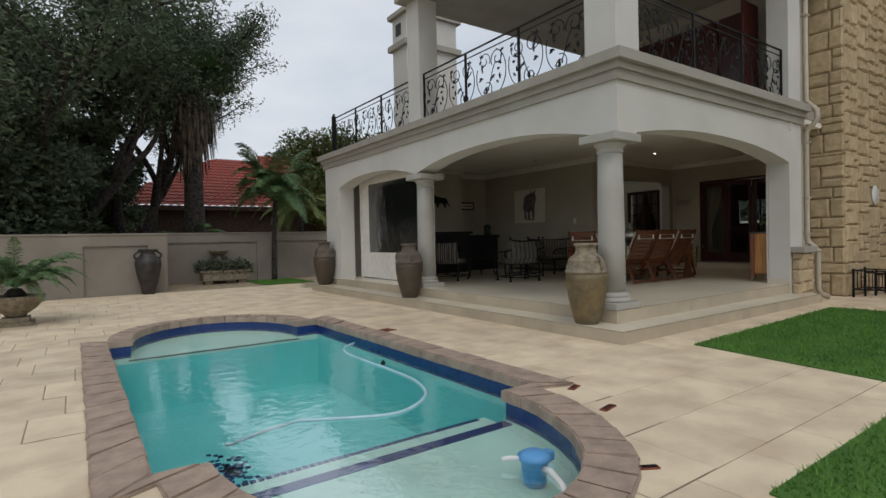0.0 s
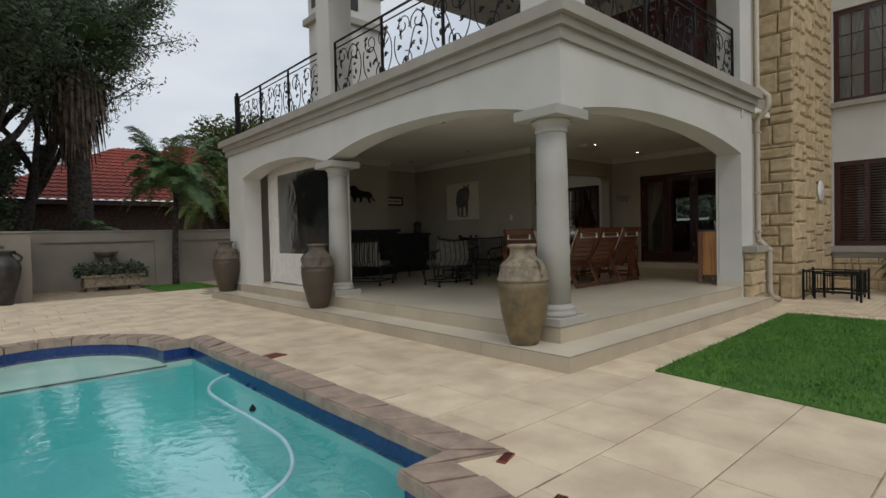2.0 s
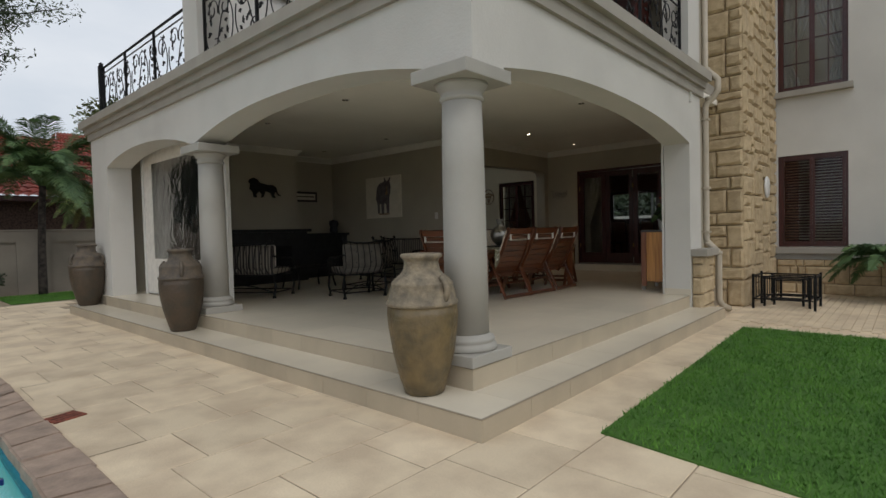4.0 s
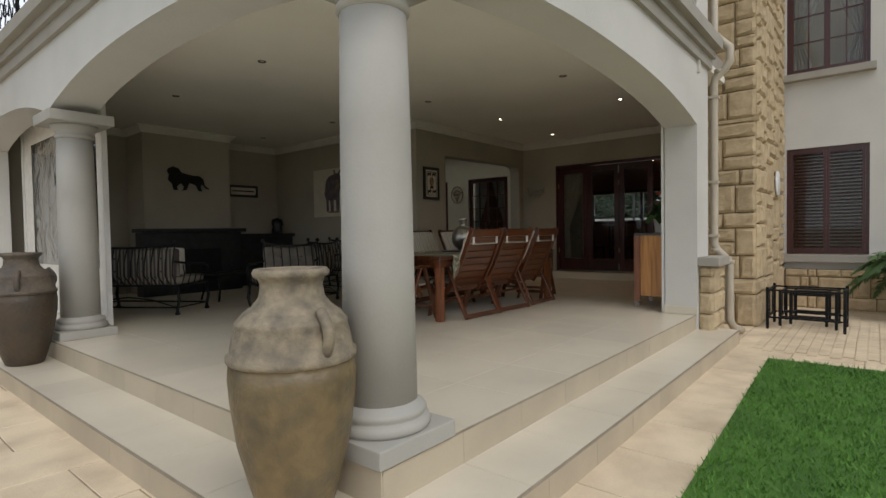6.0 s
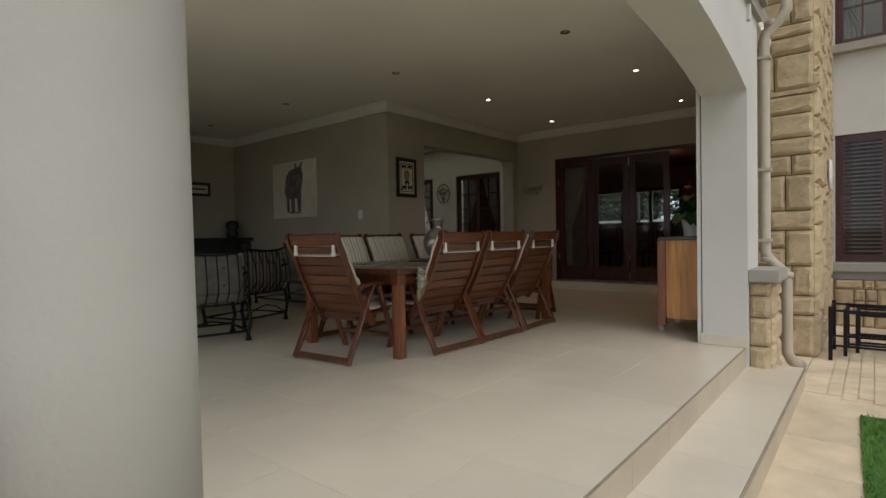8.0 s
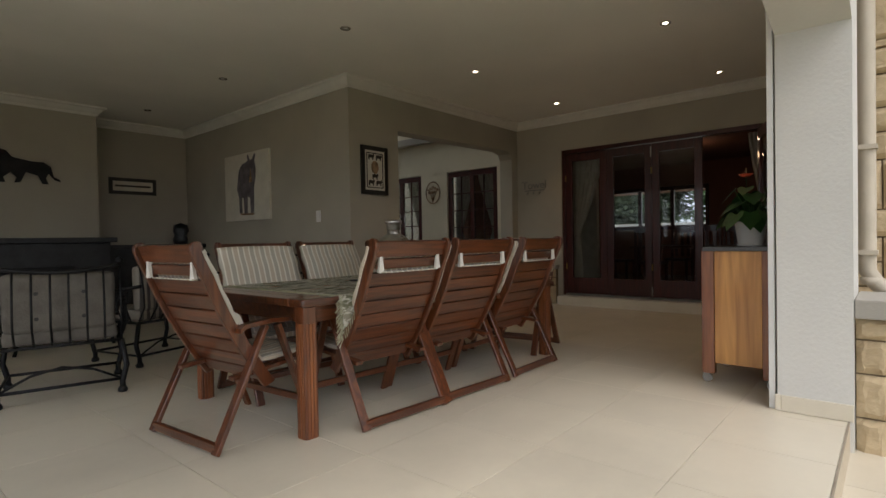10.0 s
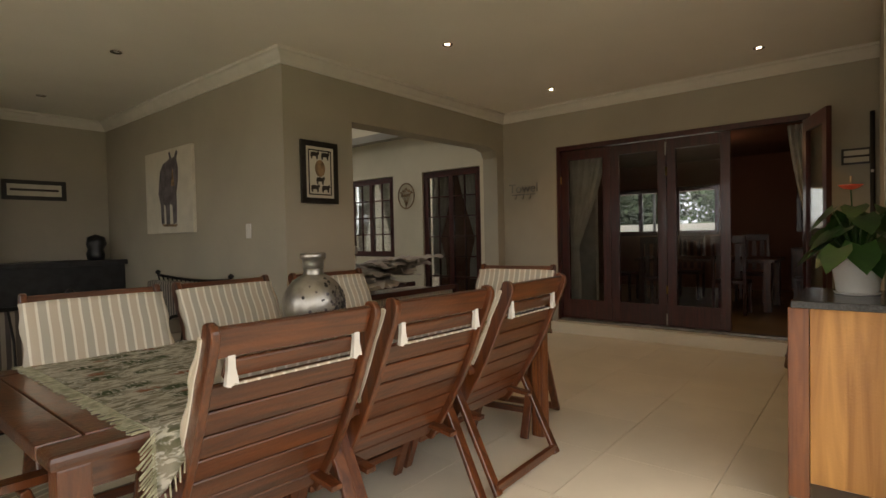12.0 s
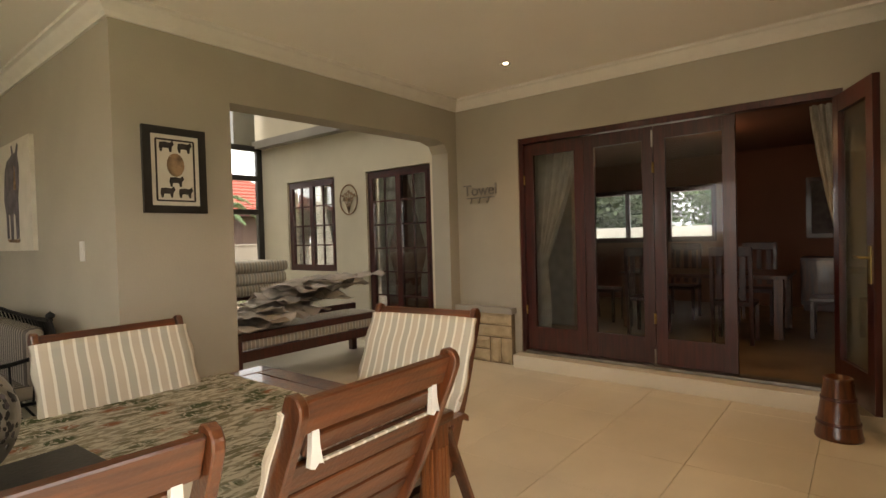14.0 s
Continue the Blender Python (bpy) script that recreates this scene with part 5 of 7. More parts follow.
def picture(name, at, rz, w, h, frame_w, frame_mat, mount_mat, label, depth=0.03):
    """A framed picture; its face looks along its own -y."""
    ob = thing(name, label, "picture", at, rz)
    part("mount", box(B(), -w / 2 + frame_w, w / 2 - frame_w, -depth + 0.008, -0.002, -h / 2 + frame_w, h / 2 - frame_w), mount_mat, ob)
    if frame_w:
        b = B()
        box(b, -w / 2, -w / 2 + frame_w, -depth, -0.002, -h / 2, h / 2)
        box(b, w / 2 - frame_w, w / 2, -depth, -0.002, -h / 2, h / 2)
        box(b, -w / 2 + frame_w, w / 2 - frame_w, -depth, -0.002, h / 2 - frame_w, h / 2)
        box(b, -w / 2 + frame_w, w / 2 - frame_w, -depth, -0.002, -h / 2, -h / 2 + frame_w)
        part("frame", b, frame_mat, ob)
    return ob


PAPER = mat("cream_mount", (0.66, 0.62, 0.52), 0.85, vary=0.05, scale=5)
INK = mat("dark_brown_ink", (0.045, 0.035, 0.03), 0.8, vary=0.3, scale=20)
GREYINK = mat("grey_paint", (0.16, 0.14, 0.15), 0.8, vary=0.35, scale=9, second=(0.08, 0.07, 0.075))
OCHRE = mat("ochre_paint", (0.35, 0.22, 0.12), 0.8, vary=0.3, scale=14)
BLACKFR = mat("black_frame", (0.02, 0.018, 0.016), 0.4, vary=0.1)
# long narrow picture on the end wall
pic = picture("picture", (10.88, YB, 2.45), 0, 0.72, 0.27, 0.055, BLACKFR, PAPER, "narrow black-framed picture on the end wall")
part("line", box(B(), -0.27, 0.27, -0.026, -0.021, -0.012, 0.018), INK, pic)
# canvas with the animal
cv = picture("canvas_picture", (XA, 11.66, 2.33), -90, 1.30, 1.03, 0.0, PAPER, PAPER, "unframed canvas of a grey rhinoceros on white", 0.045)
rh = [(-0.20, 0.12), (-0.17, 0.24), (-0.09, 0.32), (0.0, 0.34), (0.06, 0.36), (0.04, 0.43), (0.07, 0.44), (0.11, 0.36), (0.17, 0.37), (0.22, 0.44), (0.25, 0.42), (0.22, 0.34), (0.25, 0.24), (0.24, 0.10), (0.20, -0.02), (0.20, -0.12), (0.19, -0.36), (0.11, -0.37), (0.10, -0.16), (0.04, -0.14), (0.03, -0.38), (-0.05, -0.39), (-0.06, -0.16), (-0.11, -0.14), (-0.10, -0.36), (-0.17, -0.36), (-0.18, -0.14), (-0.23, -0.02)]
part("painted_animal", prism(B(), [(u * 1.18, v * 1.1) for u, v in rh], -0.040, -0.036, "y"), GREYINK, cv)
part("painted_horn", prism(B(), [(0.10, 0.06), (0.15, 0.28), (0.19, 0.06)], -0.0425, -0.0400, "y"), OCHRE, cv)
part("painted_shade", prism(B(), [(-0.2, -0.40), (0.25, -0.41), (0.2, -0.44), (-0.15, -0.43)], -0.040, -0.037, "y"), OCHRE, cv)
# picture with small painted animals
an = picture("picture", (12.17, YA, 2.37), 0, 0.45, 0.62, 0.055, BLACKFR, PAPER, "black-framed picture of small painted animals")
b = B()
for s in (-1, 1):
    box(b, s * 0.135 - 0.006, s * 0.135 + 0.006, -0.0262, -0.021, -0.22, 0.22)
    box(b, -0.135, 0.135, -0.0262, -0.021, s * 0.22 - 0.006, s * 0.22 + 0.006)
part("mount_line", b, INK, an)
shape = [(-0.05, 0.0), (-0.045, 0.03), (-0.01, 0.035), (0.03, 0.03), (0.05, 0.045), (0.06, 0.02), (0.045, 0.005), (0.04, -0.03), (0.028, -0.03), (0.02, -0.005), (-0.025, -0.005), (-0.03, -0.03), (-0.042, -0.03)]
for x, z in ((-0.065, 0.165), (0.065, 0.165), (-0.065, -0.165), (0.065, -0.165), (0.0, -0.085)):
    part("painted_animal", prism(B(), [(x + u * 0.95, z + v * 1.1) for u, v in shape], -0.0264, -0.021, "y"), INK, an)
part("painted_shield", prism(B(), [(0.062 * math.cos(a), 0.04 + 0.085 * math.sin(a)) for a in [i * math.pi / 9 for i in range(18)]], -0.0264, -0.021, "y"), OCHRE, an)
# small sign on the right wall
sg = picture("small_sign", (XD, 5.04, 2.42), -90, 0.24, 0.16, 0.02, BLACKFR, PAPER, "small black-framed sign on the wall")
part("line", box(B(), -0.10, 0.10, -0.026, -0.021, -0.01, 0.01), INK, sg)

sw = thing("light_switch", "white plastic light switch on the wall", "switch", (XA, 9.88, 1.80), -90)
part("plate", box(B(), -0.045, 0.045, -0.012, 0.0, -0.075, 0.075, 0.004), WHITE, sw)
part("rocker", box(B(), -0.018, 0.018, -0.018, -0.011, -0.03, 0.03, 0.003), WHITE, sw)

ps_ = thing("corner_pole", "tall slim dark pole standing in the corner", "pole", (XD - 0.06, 4.915, P))
part("shaft", tube(B(), [(0, 0, 0), (0.0, -0.004, 1.1), (0.0, 0.0, 2.5)], 0.022, 10), BLACKFR, ps_)
part("bracket", box(B(), -0.05, 0.058, -0.012, 0.012, 1.90, 1.925, 0.003), WHITE, ps_, "white bracket")

# metal letters that hold towels
STEEL = mat("brushed_metal", (0.33, 0.31, 0.28), 0.4, metal=0.9, vary=0.2)
tw = thing("towel_hook_sign", "metal word sign with coat hooks on the wall", "hook rail", (XD - 0.02, 8.88, 2.36), -90)
cu = bpy.data.curves.new("letters", "FONT")
cu.body, cu.size, cu.extrude, cu.align_x, cu.align_y = "Towel", 0.19, 0.004, "CENTER", "CENTER"
tmp = bpy.data.objects.new("letters_tmp", cu)
scene.collection.objects.link(tmp)
bpy.context.view_layer.update()
me = bpy.data.meshes.new_from_object(tmp.evaluated_get(bpy.context.evaluated_depsgraph_get()))
bpy.data.objects.remove(tmp)
me.materials.clear()
me.materials.append(STEEL)
lt = new("letters", me)
lt.parent = tw
lt.matrix_basis = pose(0, 0, 0.02, 90, 0, 0)
part("rail", box(B(), -0.2, 0.2, 0.0, 0.008, -0.075, -0.06), STEEL, tw)
for x in (-0.12, 0.0, 0.12):
    part("hook", tube(B(), [(x, 0, -0.07), (x, -0.01, -0.12), (x, -0.03, -0.135), (x, -0.045, -0.11)], 0.006, 6), STEEL, tw)

# ---- dining table ----
TX0, TX1, TY0, TY1, TZ = 9.25, 12.05, 6.59, 7.97, 1.135
tb = thing("dining_table", "long red-brown hardwood table with grooved square legs", "table", (TX0, TY0, P))
TL, TW, TH = TX1 - TX0, TY1 - TY0, TZ - P
top = part("tabletop", box(B(), 0.246, TL - 0.246, 0.143, TW - 0.143, TH - 0.045, TH - 0.003, 0.004), REDWOOD_X, tb)
part("top_edge", box(B(), 0, TL, 0, 0.14, TH - 0.045, TH, 0.016), REDWOOD_X, tb)
part("top_edge", box(B(), 0, TL, TW - 0.14, TW, TH - 0.045, TH, 0.016), REDWOOD_X, tb)
for x in (0, TL - 0.24):
    part("top_end", box(B(), x, x + 0.117, 0.142, TW - 0.142, TH - 0.045, TH, 0.006), REDWOOD, tb)
    part("top_end", box(B(), x + 0.123, x + 0.24, 0.142, TW - 0.142, TH - 0.045, TH, 0.006), REDWOOD, tb)
for a in ((0.10, TL - 0.10, 0.08, 0.105), (0.10, TL - 0.10, TW - 0.105, TW - 0.08)):
    part("apron", box(B(), a[0], a[1], a[2], a[3], TH - 0.145, TH - 0.046), REDWOOD_X, tb)
for x in (0.08, TL - 0.105):
    part("apron", box(B(), x, x + 0.025, 0.11, TW - 0.11, TH - 0.145, TH - 0.046), REDWOOD_X, tb)
for x in (0.02, TL - 0.106):
    for y in (0.02, TW - 0.106):
        lg = part("leg", box(B(), x, x + 0.086, y, y + 0.086, 0, TH - 0.046, 0.006), REDWOOD, tb)
        # Lighter fillets: outside light on the leg faces put into the wood's colour.
        for k in (0.022, 0.043, 0.064):
            part("fillet", box(B(), x - 0.004, x + 0.002, y + k - 0.008, y + k + 0.008, 0.0, TH - 0.14, 0.002), ORANGE_LIT_WOOD, lg)
            part("fillet", box(B(), x + k - 0.008, x + k + 0.008, y - 0.004, y + 0.002, 0.0, TH - 0.14, 0.002), ORANGE_LIT_WOOD, lg)

# tablecloth
def cloth_mat():
    """Cream cloth strewn with grassy green clumps, pale leaf strokes and a few rust ones."""
    m = mat("floral_tablecloth", (0.56, 0.52, 0.41), 0.9, vary=0.1, bump=0.3, bscale=220)
    n, l = m.node_tree.nodes, m.node_tree.links
    geo = n.new("ShaderNodeNewGeometry")

    def mask(source, socket, lo, hi):
        mr = n.new("ShaderNodeMapRange")
        mr.inputs["From Min"].default_value, mr.inputs["From Max"].default_value = lo, hi
        l.new(source.outputs[socket], mr.inputs["Value"])
        return mr

    def mapped(scale, turn, shift):
        mp = n.new("ShaderNodeMapping")
        mp.inputs["Scale"].default_value, mp.inputs["Rotation"].default_value, mp.inputs["Location"].default_value = scale, (0, 0, turn), (shift, shift, 0)
        l.new(geo.outputs["Position"], mp.inputs["Vector"])
        return mp

    def noise_tex(mp, scale, warp):
        t = n.new("ShaderNodeTexNoise")
        t.inputs["Scale"].default_value, t.inputs["Detail"].default_value, t.inputs["Distortion"].default_value = scale, 3, warp
        l.new(mp.outputs["Vector"], t.inputs["Vector"])
        return t

    def clumps(shift, scale, lo, hi):
        v = n.new("ShaderNodeTexVoronoi")
        v.inputs["Scale"].default_value = scale
        l.new(mapped((1, 1.5, 1), 0.4, shift).outputs["Vector"], v.inputs["Vector"])
        return mask(v, "Distance", hi, lo)

    def both(a, b):
        mu = n.new("ShaderNodeMath")
        mu.operation = "MULTIPLY"
        l.new(a.outputs[0], mu.inputs[0])
        l.new(b.outputs[0], mu.inputs[1])
        return mu

    strokes = mask(noise_tex(mapped((0.4, 1.2, 1), 0.5, 0), 36, 1.2), "Fac", 0.46, 0.54)
    fine = mask(noise_tex(mapped((1.2, 0.45, 1), -0.3, 3), 44, 1.0), "Fac", 0.42, 0.50)
    layers = (((0.46, 0.42, 0.31), strokes),
              ((0.25, 0.24, 0.15), both(strokes, clumps(1.7, 7.0, 0.36, 0.58))),
              ((0.42, 0.17, 0.085), both(fine, clumps(5.3, 5.0, 0.14, 0.30))),
              ((0.09, 0.12, 0.05), both(fine, clumps(0.0, 6.0, 0.26, 0.42))))
    base = n.new("ShaderNodeRGB")
    base.outputs[0].default_value = (0.80, 0.77, 0.66, 1)
    out = base.outputs[0]
    for col, fac in layers:
        mx = n.new("ShaderNodeMix")
        mx.data_type = "RGBA"
        l.new(fac.outputs[0], mx.inputs["Factor"])
        l.new(out, mx.inputs["A"])
        mx.inputs["B"].default_value = (*col, 1)
        out = mx.outputs["Result"]
    l.new(out, n["Principled BSDF"].inputs["Base Color"])
    return m


CLOTHM = cloth_mat()
FRINGE = mat("cream_green_fringe", (0.42, 0.40, 0.28), 0.95, vary=0.4, scale=30, second=(0.20, 0.20, 0.12))


def hang(x):
    """How far the cloth's side drops: full at its free corner, tucked up behind the chairs."""
    return 1.0 - 0.68 * min(1.0, max(0.0, (x - CX0 - 0.02) / 0.09))


bm = B()
nx, ny = 60, 40
CX0, CX1, CY0, CY1 = 9.50, 11.82, 6.37, 8.16
g = []
for i in range(nx + 1):
    row = []
    for j in range(ny + 1):
        x = CX0 + (CX1 - CX0) * i / nx
        y = CY0 + (CY1 - CY0) * j / ny
        z = TZ + 0.006
        for lim, s in ((TY0, -1), (TY1, 1)):
            over = (lim - y) if s < 0 else (y - lim)
            if over > 0:
                z = TZ + 0.004 - over * 0.98 * hang(x)
                y = lim + s * (0.012 + 0.03 * over * (1 + math.sin(x * 21) * 0.8) * 3)
        row.append(bm.verts.new((x, y, z + 0.0015 * noise.noise((x * 6, y * 6, 0)))))
    g.append(row)
for i in range(nx):
    for j in range(ny):
        f = bm.faces.new((g[i][j], g[i + 1][j], g[i + 1][j + 1], g[i][j + 1]))
        f.smooth = True
bmesh.ops.solidify(bm, geom=bm.faces[:], thickness=0.003)
tc = thing("tablecloth", "green and cream floral tablecloth with fringed ends", "tablecloth")
part("cloth", bm, CLOTHM, tc)
bm = B()
for i in range(150):
    x = CX0 + 0.01 + (CX1 - CX0 - 0.02) * i / 149
    z0 = TZ - 0.20 * hang(x)
    bar(bm, (x, TY0 - 0.03, z0), (x + random.uniform(-.008, .008), TY0 - 0.035, z0 - 0.05), 0.004, 0.004)
part("fringe", bm, FRINGE, tc)
bm = B()
for i in range(170):
    y = TY0 + (TY1 - TY0) * i / 169
    a = random.uniform(-0.018, 0.018)
    bar(bm, (CX0 + 0.004, y, TZ + 0.005), (CX0 - random.uniform(0.035, 0.06), y + a, TZ + 0.003), 0.004, 0.003)
for i in range(26):
    z = TZ - 0.25 * i / 25
    bar(bm, (CX0 + 0.004, TY0 - 0.028, z), (CX0 - random.uniform(0.03, 0.05), TY0 - 0.03 + random.uniform(-.01, .01), z - random.uniform(0.03, 0.06)), 0.004, 0.004)
part("fringe", bm, FRINGE, tc)

# silver globe vase, tray
vs_ = thing("globe_vase", "silver globe vase with pierced mosaic spots on the table", "vase", (10.64, 7.30, TZ + 0.02))
vs_.scale = (1.04, 1.04, 1.14)
SILVER = mat("aged_silver", (0.42, 0.40, 0.36), 0.33, metal=0.9, vary=0.15, scale=14, bump=0.15)
part("globe", lathe(B(), [(0.07, 0.0)] + [(0.165 * math.sin(a), 0.16 - 0.16 * math.cos(a)) for a in [0.45 + i * (2.35 / 16) for i in range(17)]] + [(0.055, 0.312), (0.05, 0.325), (0.052, 0.345)], 40), SILVER, vs_)
part("neck", lathe(B(), [(0.052, 0.34), (0.056, 0.36), (0.055, 0.38), (0.068, 0.388), (0.068, 0.408), (0.06, 0.414), (0.045, 0.41), (0.042, 0.36)], 32), SILVER, vs_)
rng = random.Random(4)
for i in range(120):
    a, e = rng.gauss(-1.25, 0.45), rng.gauss(0.15, 0.33)
    c = Vector((math.cos(a) * math.cos(e), math.sin(a) * math.cos(e), math.sin(e)))
    t1 = c.cross(Vector((0, 0, 1))).normalized()
    t2 = c.cross(t1)
    s = rng.uniform(0.004, 0.0105)
    bm = B()
    o = Vector((0, 0, 0.16)) + Vector((c.x * 0.165, c.y * 0.165, c.z * 0.16))
    ring = [o + c * 0.001 + (t1 * math.cos(k * 1.2566 + a) + t2 * math.sin(k * 1.2566 + a)) * s * rng.uniform(0.7, 1.3) for k in range(5)]
    va = [bm.verts.new(q) for q in ring]
    vb = [bm.verts.new(q - c * 0.006) for q in ring]
    bm.faces.new(va)
    for k in range(5):
        bm.faces.new((va[k], va[(k + 1) % 5], vb[(k + 1) % 5], vb[k]))
    part("mosaic_chip", bm, BLACKFR if rng.random() < 0.75 else GREYINK, vs_)
ty = thing("tray", "dark slate tray on the tablecloth", "tray", (10.66, 7.1, TZ + 0.008), 3)
part("slab", box(B(), -0.42, 0.34, -0.16, 0.30, 0, 0.012, 0.004), BLACKSTONE, ty)


# ---- folding garden chairs ----
def garden_chair(at, rz, label, cushion_up=0.0):
    """Faces its own +y; the rear bar lies at the origin's -y side."""
    ob = thing("garden_chair", label, "chair", at, rz, "chairs round the table")
    W = 0.30
    def curve(q):
        """The back post's line: q from 0 at the seat's front to 1 at the top."""
        return (-0.27 + 0.33 * max(0.0, 1 - q) ** 1.5 - 0.06 * q - 0.03 * max(0, q - 0.8) / 0.2, 0.30 + 0.785 * q)
    qs = [i / 12 for i in range(13)]
    for s in (-1, 1):
        bm = B()
        outline = []
        for q in qs:
            y, z = curve(q)
            outline.append((y - 0.035, z - 0.012))
        y, z = curve(1.0)
        outline += [(y - 0.034, z + 0.012), (y - 0.02, z + 0.032), (y + 0.004, z + 0.040), (y + 0.026, z + 0.034)]
        for q in reversed(qs):
            y, z = curve(q)
            outline.append((y + 0.035, z + 0.012))
        prism(bm, outline, s * W - 0.014, s * W + 0.014, "x")
        bmesh.ops.bevel(bm, geom=[e for e in bm.edges], offset=0.004, segments=1, affect="EDGES")
        part("back_post", bm, REDWOOD, ob)
        x2 = s * (W + 0.03)
        lr = part("rear_leg", bar(B(), (x2, 0.02, 0.645), (x2, -0.30, 0.01), 0.026, 0.055, (1, 0, 0), 0.004), REDWOOD, ob)
        lf = part("front_leg", bar(B(), (x2, 0.10, 0.645), (x2, 0.34, 0.0), 0.026, 0.055, (1, 0, 0), 0.004), REDWOOD, ob)
        for (yy, zz) in ((-0.115, 0.38), (-0.175, 0.26)):
            part("bolt", tube(B(), [(x2 + s * 0.012, yy, zz), (x2 + s * 0.017, yy, zz)], 0.008, 8), STEEL, lr)
        part("bolt", tube(B(), [(x2 + s * 0.012, 0.2, 0.38), (x2 + s * 0.017, 0.2, 0.38)], 0.008, 8), STEEL, lf)
        bm = B()
        prism(bm, [(-0.15, -0.022), (-0.12, 0.0), (0.05, 0.012), (0.25, 0.0), (0.30, -0.012), (0.30, 0.012), (0.25, 0.026), (0.05, 0.036), (-0.12, 0.024), (-0.15, 0.002)], x2 - 0.03, x2 + 0.03, "x")
        bmesh.ops.translate(bm, verts=bm.verts, vec=(0, 0, 0.645))
        part("armrest", bm, REDWOOD, ob)
        part("seat_rail", bar(B(), (s * (W - 0.035), -0.16, 0.37), (s * (W - 0.035), 0.30, 0.41), 0.024, 0.05, (1, 0, 0), 0.003), REDWOOD, ob)
    part("rear_bar", bar(B(), (-W - 0.03, -0.285, 0.04), (W + 0.03, -0.285, 0.04), 0.03, 0.05, (0, 0, 1), 0.004), REDWOOD_X, ob)
    part("stretcher", bar(B(), (-W, 0.27, 0.17), (W, 0.27, 0.17), 0.03, 0.04, (0, 0, 1), 0.004), REDWOOD_X, ob)
    # back slats follow the curve
    for k, q in enumerate((0.74, 0.63, 0.52, 0.41, 0.30, 0.855, 0.965, 0.19, 0.08)):
        y0, z0 = curve(q - 0.051)
        y1, z1 = curve(min(q + 0.051, 1.02))
        hh = 0.5 if k not in (5,) else 0.36
        m0 = Vector(((0), (y0 + y1) / 2, (z0 + z1) / 2))
        dv = Vector((0, y1 - y0, z1 - z0))
        if k == 6:
            bm = B()
            bar(bm, m0 - dv * 0.55 - Vector((0, 0, 0)), m0 + dv * 0.62, 2 * W - 0.03, 0.024, (0, 1, 0), 0.004)
        else:
            bm = B()
            bar(bm, m0 - dv * hh, m0 + dv * hh, (2 * W - 0.03) * (1.0 if k != 5 else 0.86), 0.02, (0, 1, 0), 0.004)
        part("slat", bm, REDWOOD_X, ob)
    for k in range(5):
        y = 0.03 + 0.07 * k
        part("seat_slat", box(B(), -W + 0.05, W - 0.05, y, y + 0.055, 0.395 + 0.005 * k, 0.413 + 0.005 * k, 0.003), REDWOOD_X, ob)
    # pad: seat and back in one strip of cloth
    bm = B()
    nu, path = 14, []
    for i in range(9):
        path.append((0.35 - 0.31 * i / 8, 0.455 - 0.015 * i / 8))
    for i in range(1, 17):
        q = 0.29 + (0.975 - 0.29) * i / 16
        y, z = curve(q)
        path.append((y + 0.032, z + 0.012))
    rows_ = []
    for side in (0, 1):
        grid = []
        for a, (y, z) in enumerate(path):
            r = []
            yy, zz = path[min(a + 1, len(path) - 1)]
            y_, z_ = path[max(a - 1, 0)]
            d = Vector((0, yy - y_, zz - z_)).normalized()
            nrm = Vector((0, d.z, -d.y))
            if nrm.z < 0 and a < 8:
                nrm = -nrm
            for i in range(nu + 1):
                u = i / nu
                puff = 0.020 * min(1, 5 * min(u, 1 - u)) * (0.85 + 0.15 * math.sin(a * 1.1)) + 0.004 + (0.022 if 10 < a < 14 else 0.0)
                x = (u - 0.5) * 2 * (W - 0.02 + 0.045 * min(1, max(0, (a - 9) / 4)) + 0.006 * math.sin(a * 1.3))
                r.append(bm.verts.new(Vector((x, y, z)) + nrm * (puff if side else -0.012)))
            grid.append(r)
        rows_.append(grid)
        for a in range(len(path) - 1):
            for i in range(nu):
                f = bm.faces.new((grid[a][i], grid[a + 1][i], grid[a + 1][i + 1], grid[a][i + 1]))
                f.smooth = True
    A_, B_ = rows_
    for a in range(len(path) - 1):
        bm.faces.new((A_[a][0], A_[a + 1][0], B_[a + 1][0], B_[a][0]))
        bm.faces.new((A_[a][nu], A_[a + 1][nu], B_[a + 1][nu], B_[a][nu]))
    for i in range(nu):
        bm.faces.new((A_[0][i], A_[0][i + 1], B_[0][i + 1], B_[0][i]))
        bm.faces.new((A_[-1][i], A_[-1][i + 1], B_[-1][i + 1], B_[-1][i]))
    cush = part("cushion", bm, CLOTH, ob, "striped cream cushion pad")
    # ties at the top: two white loops round the second slat
    for s in (-1, 1):
        y, z = curve(0.855)
        tie = prism(B(), [(s * 0.235 - 0.011, z + 0.045), (s * 0.235 + 0.011, z + 0.045), (s * 0.235 + 0.012, z + 0.005), (s * 0.235 + 0.022, z - 0.045), (s * 0.235 + 0.008, z - 0.040), (s * 0.235 - 0.006, z - 0.052), (s * 0.235 - 0.020, z - 0.046), (s * 0.235 - 0.013, z + 0.005)], y - 0.036, y - 0.018, "y")
        part("tie", tie, WHITECLOTH, cush, "white cloth tie")
    for dz in (0.047, -0.050):
        part("tie_band", bar(B(), (-0.235, y - 0.006, z + dz), (0.235, y - 0.006, z + dz), 0.012, 0.007), CLOTH, cush, "cream cloth band")
    return ob


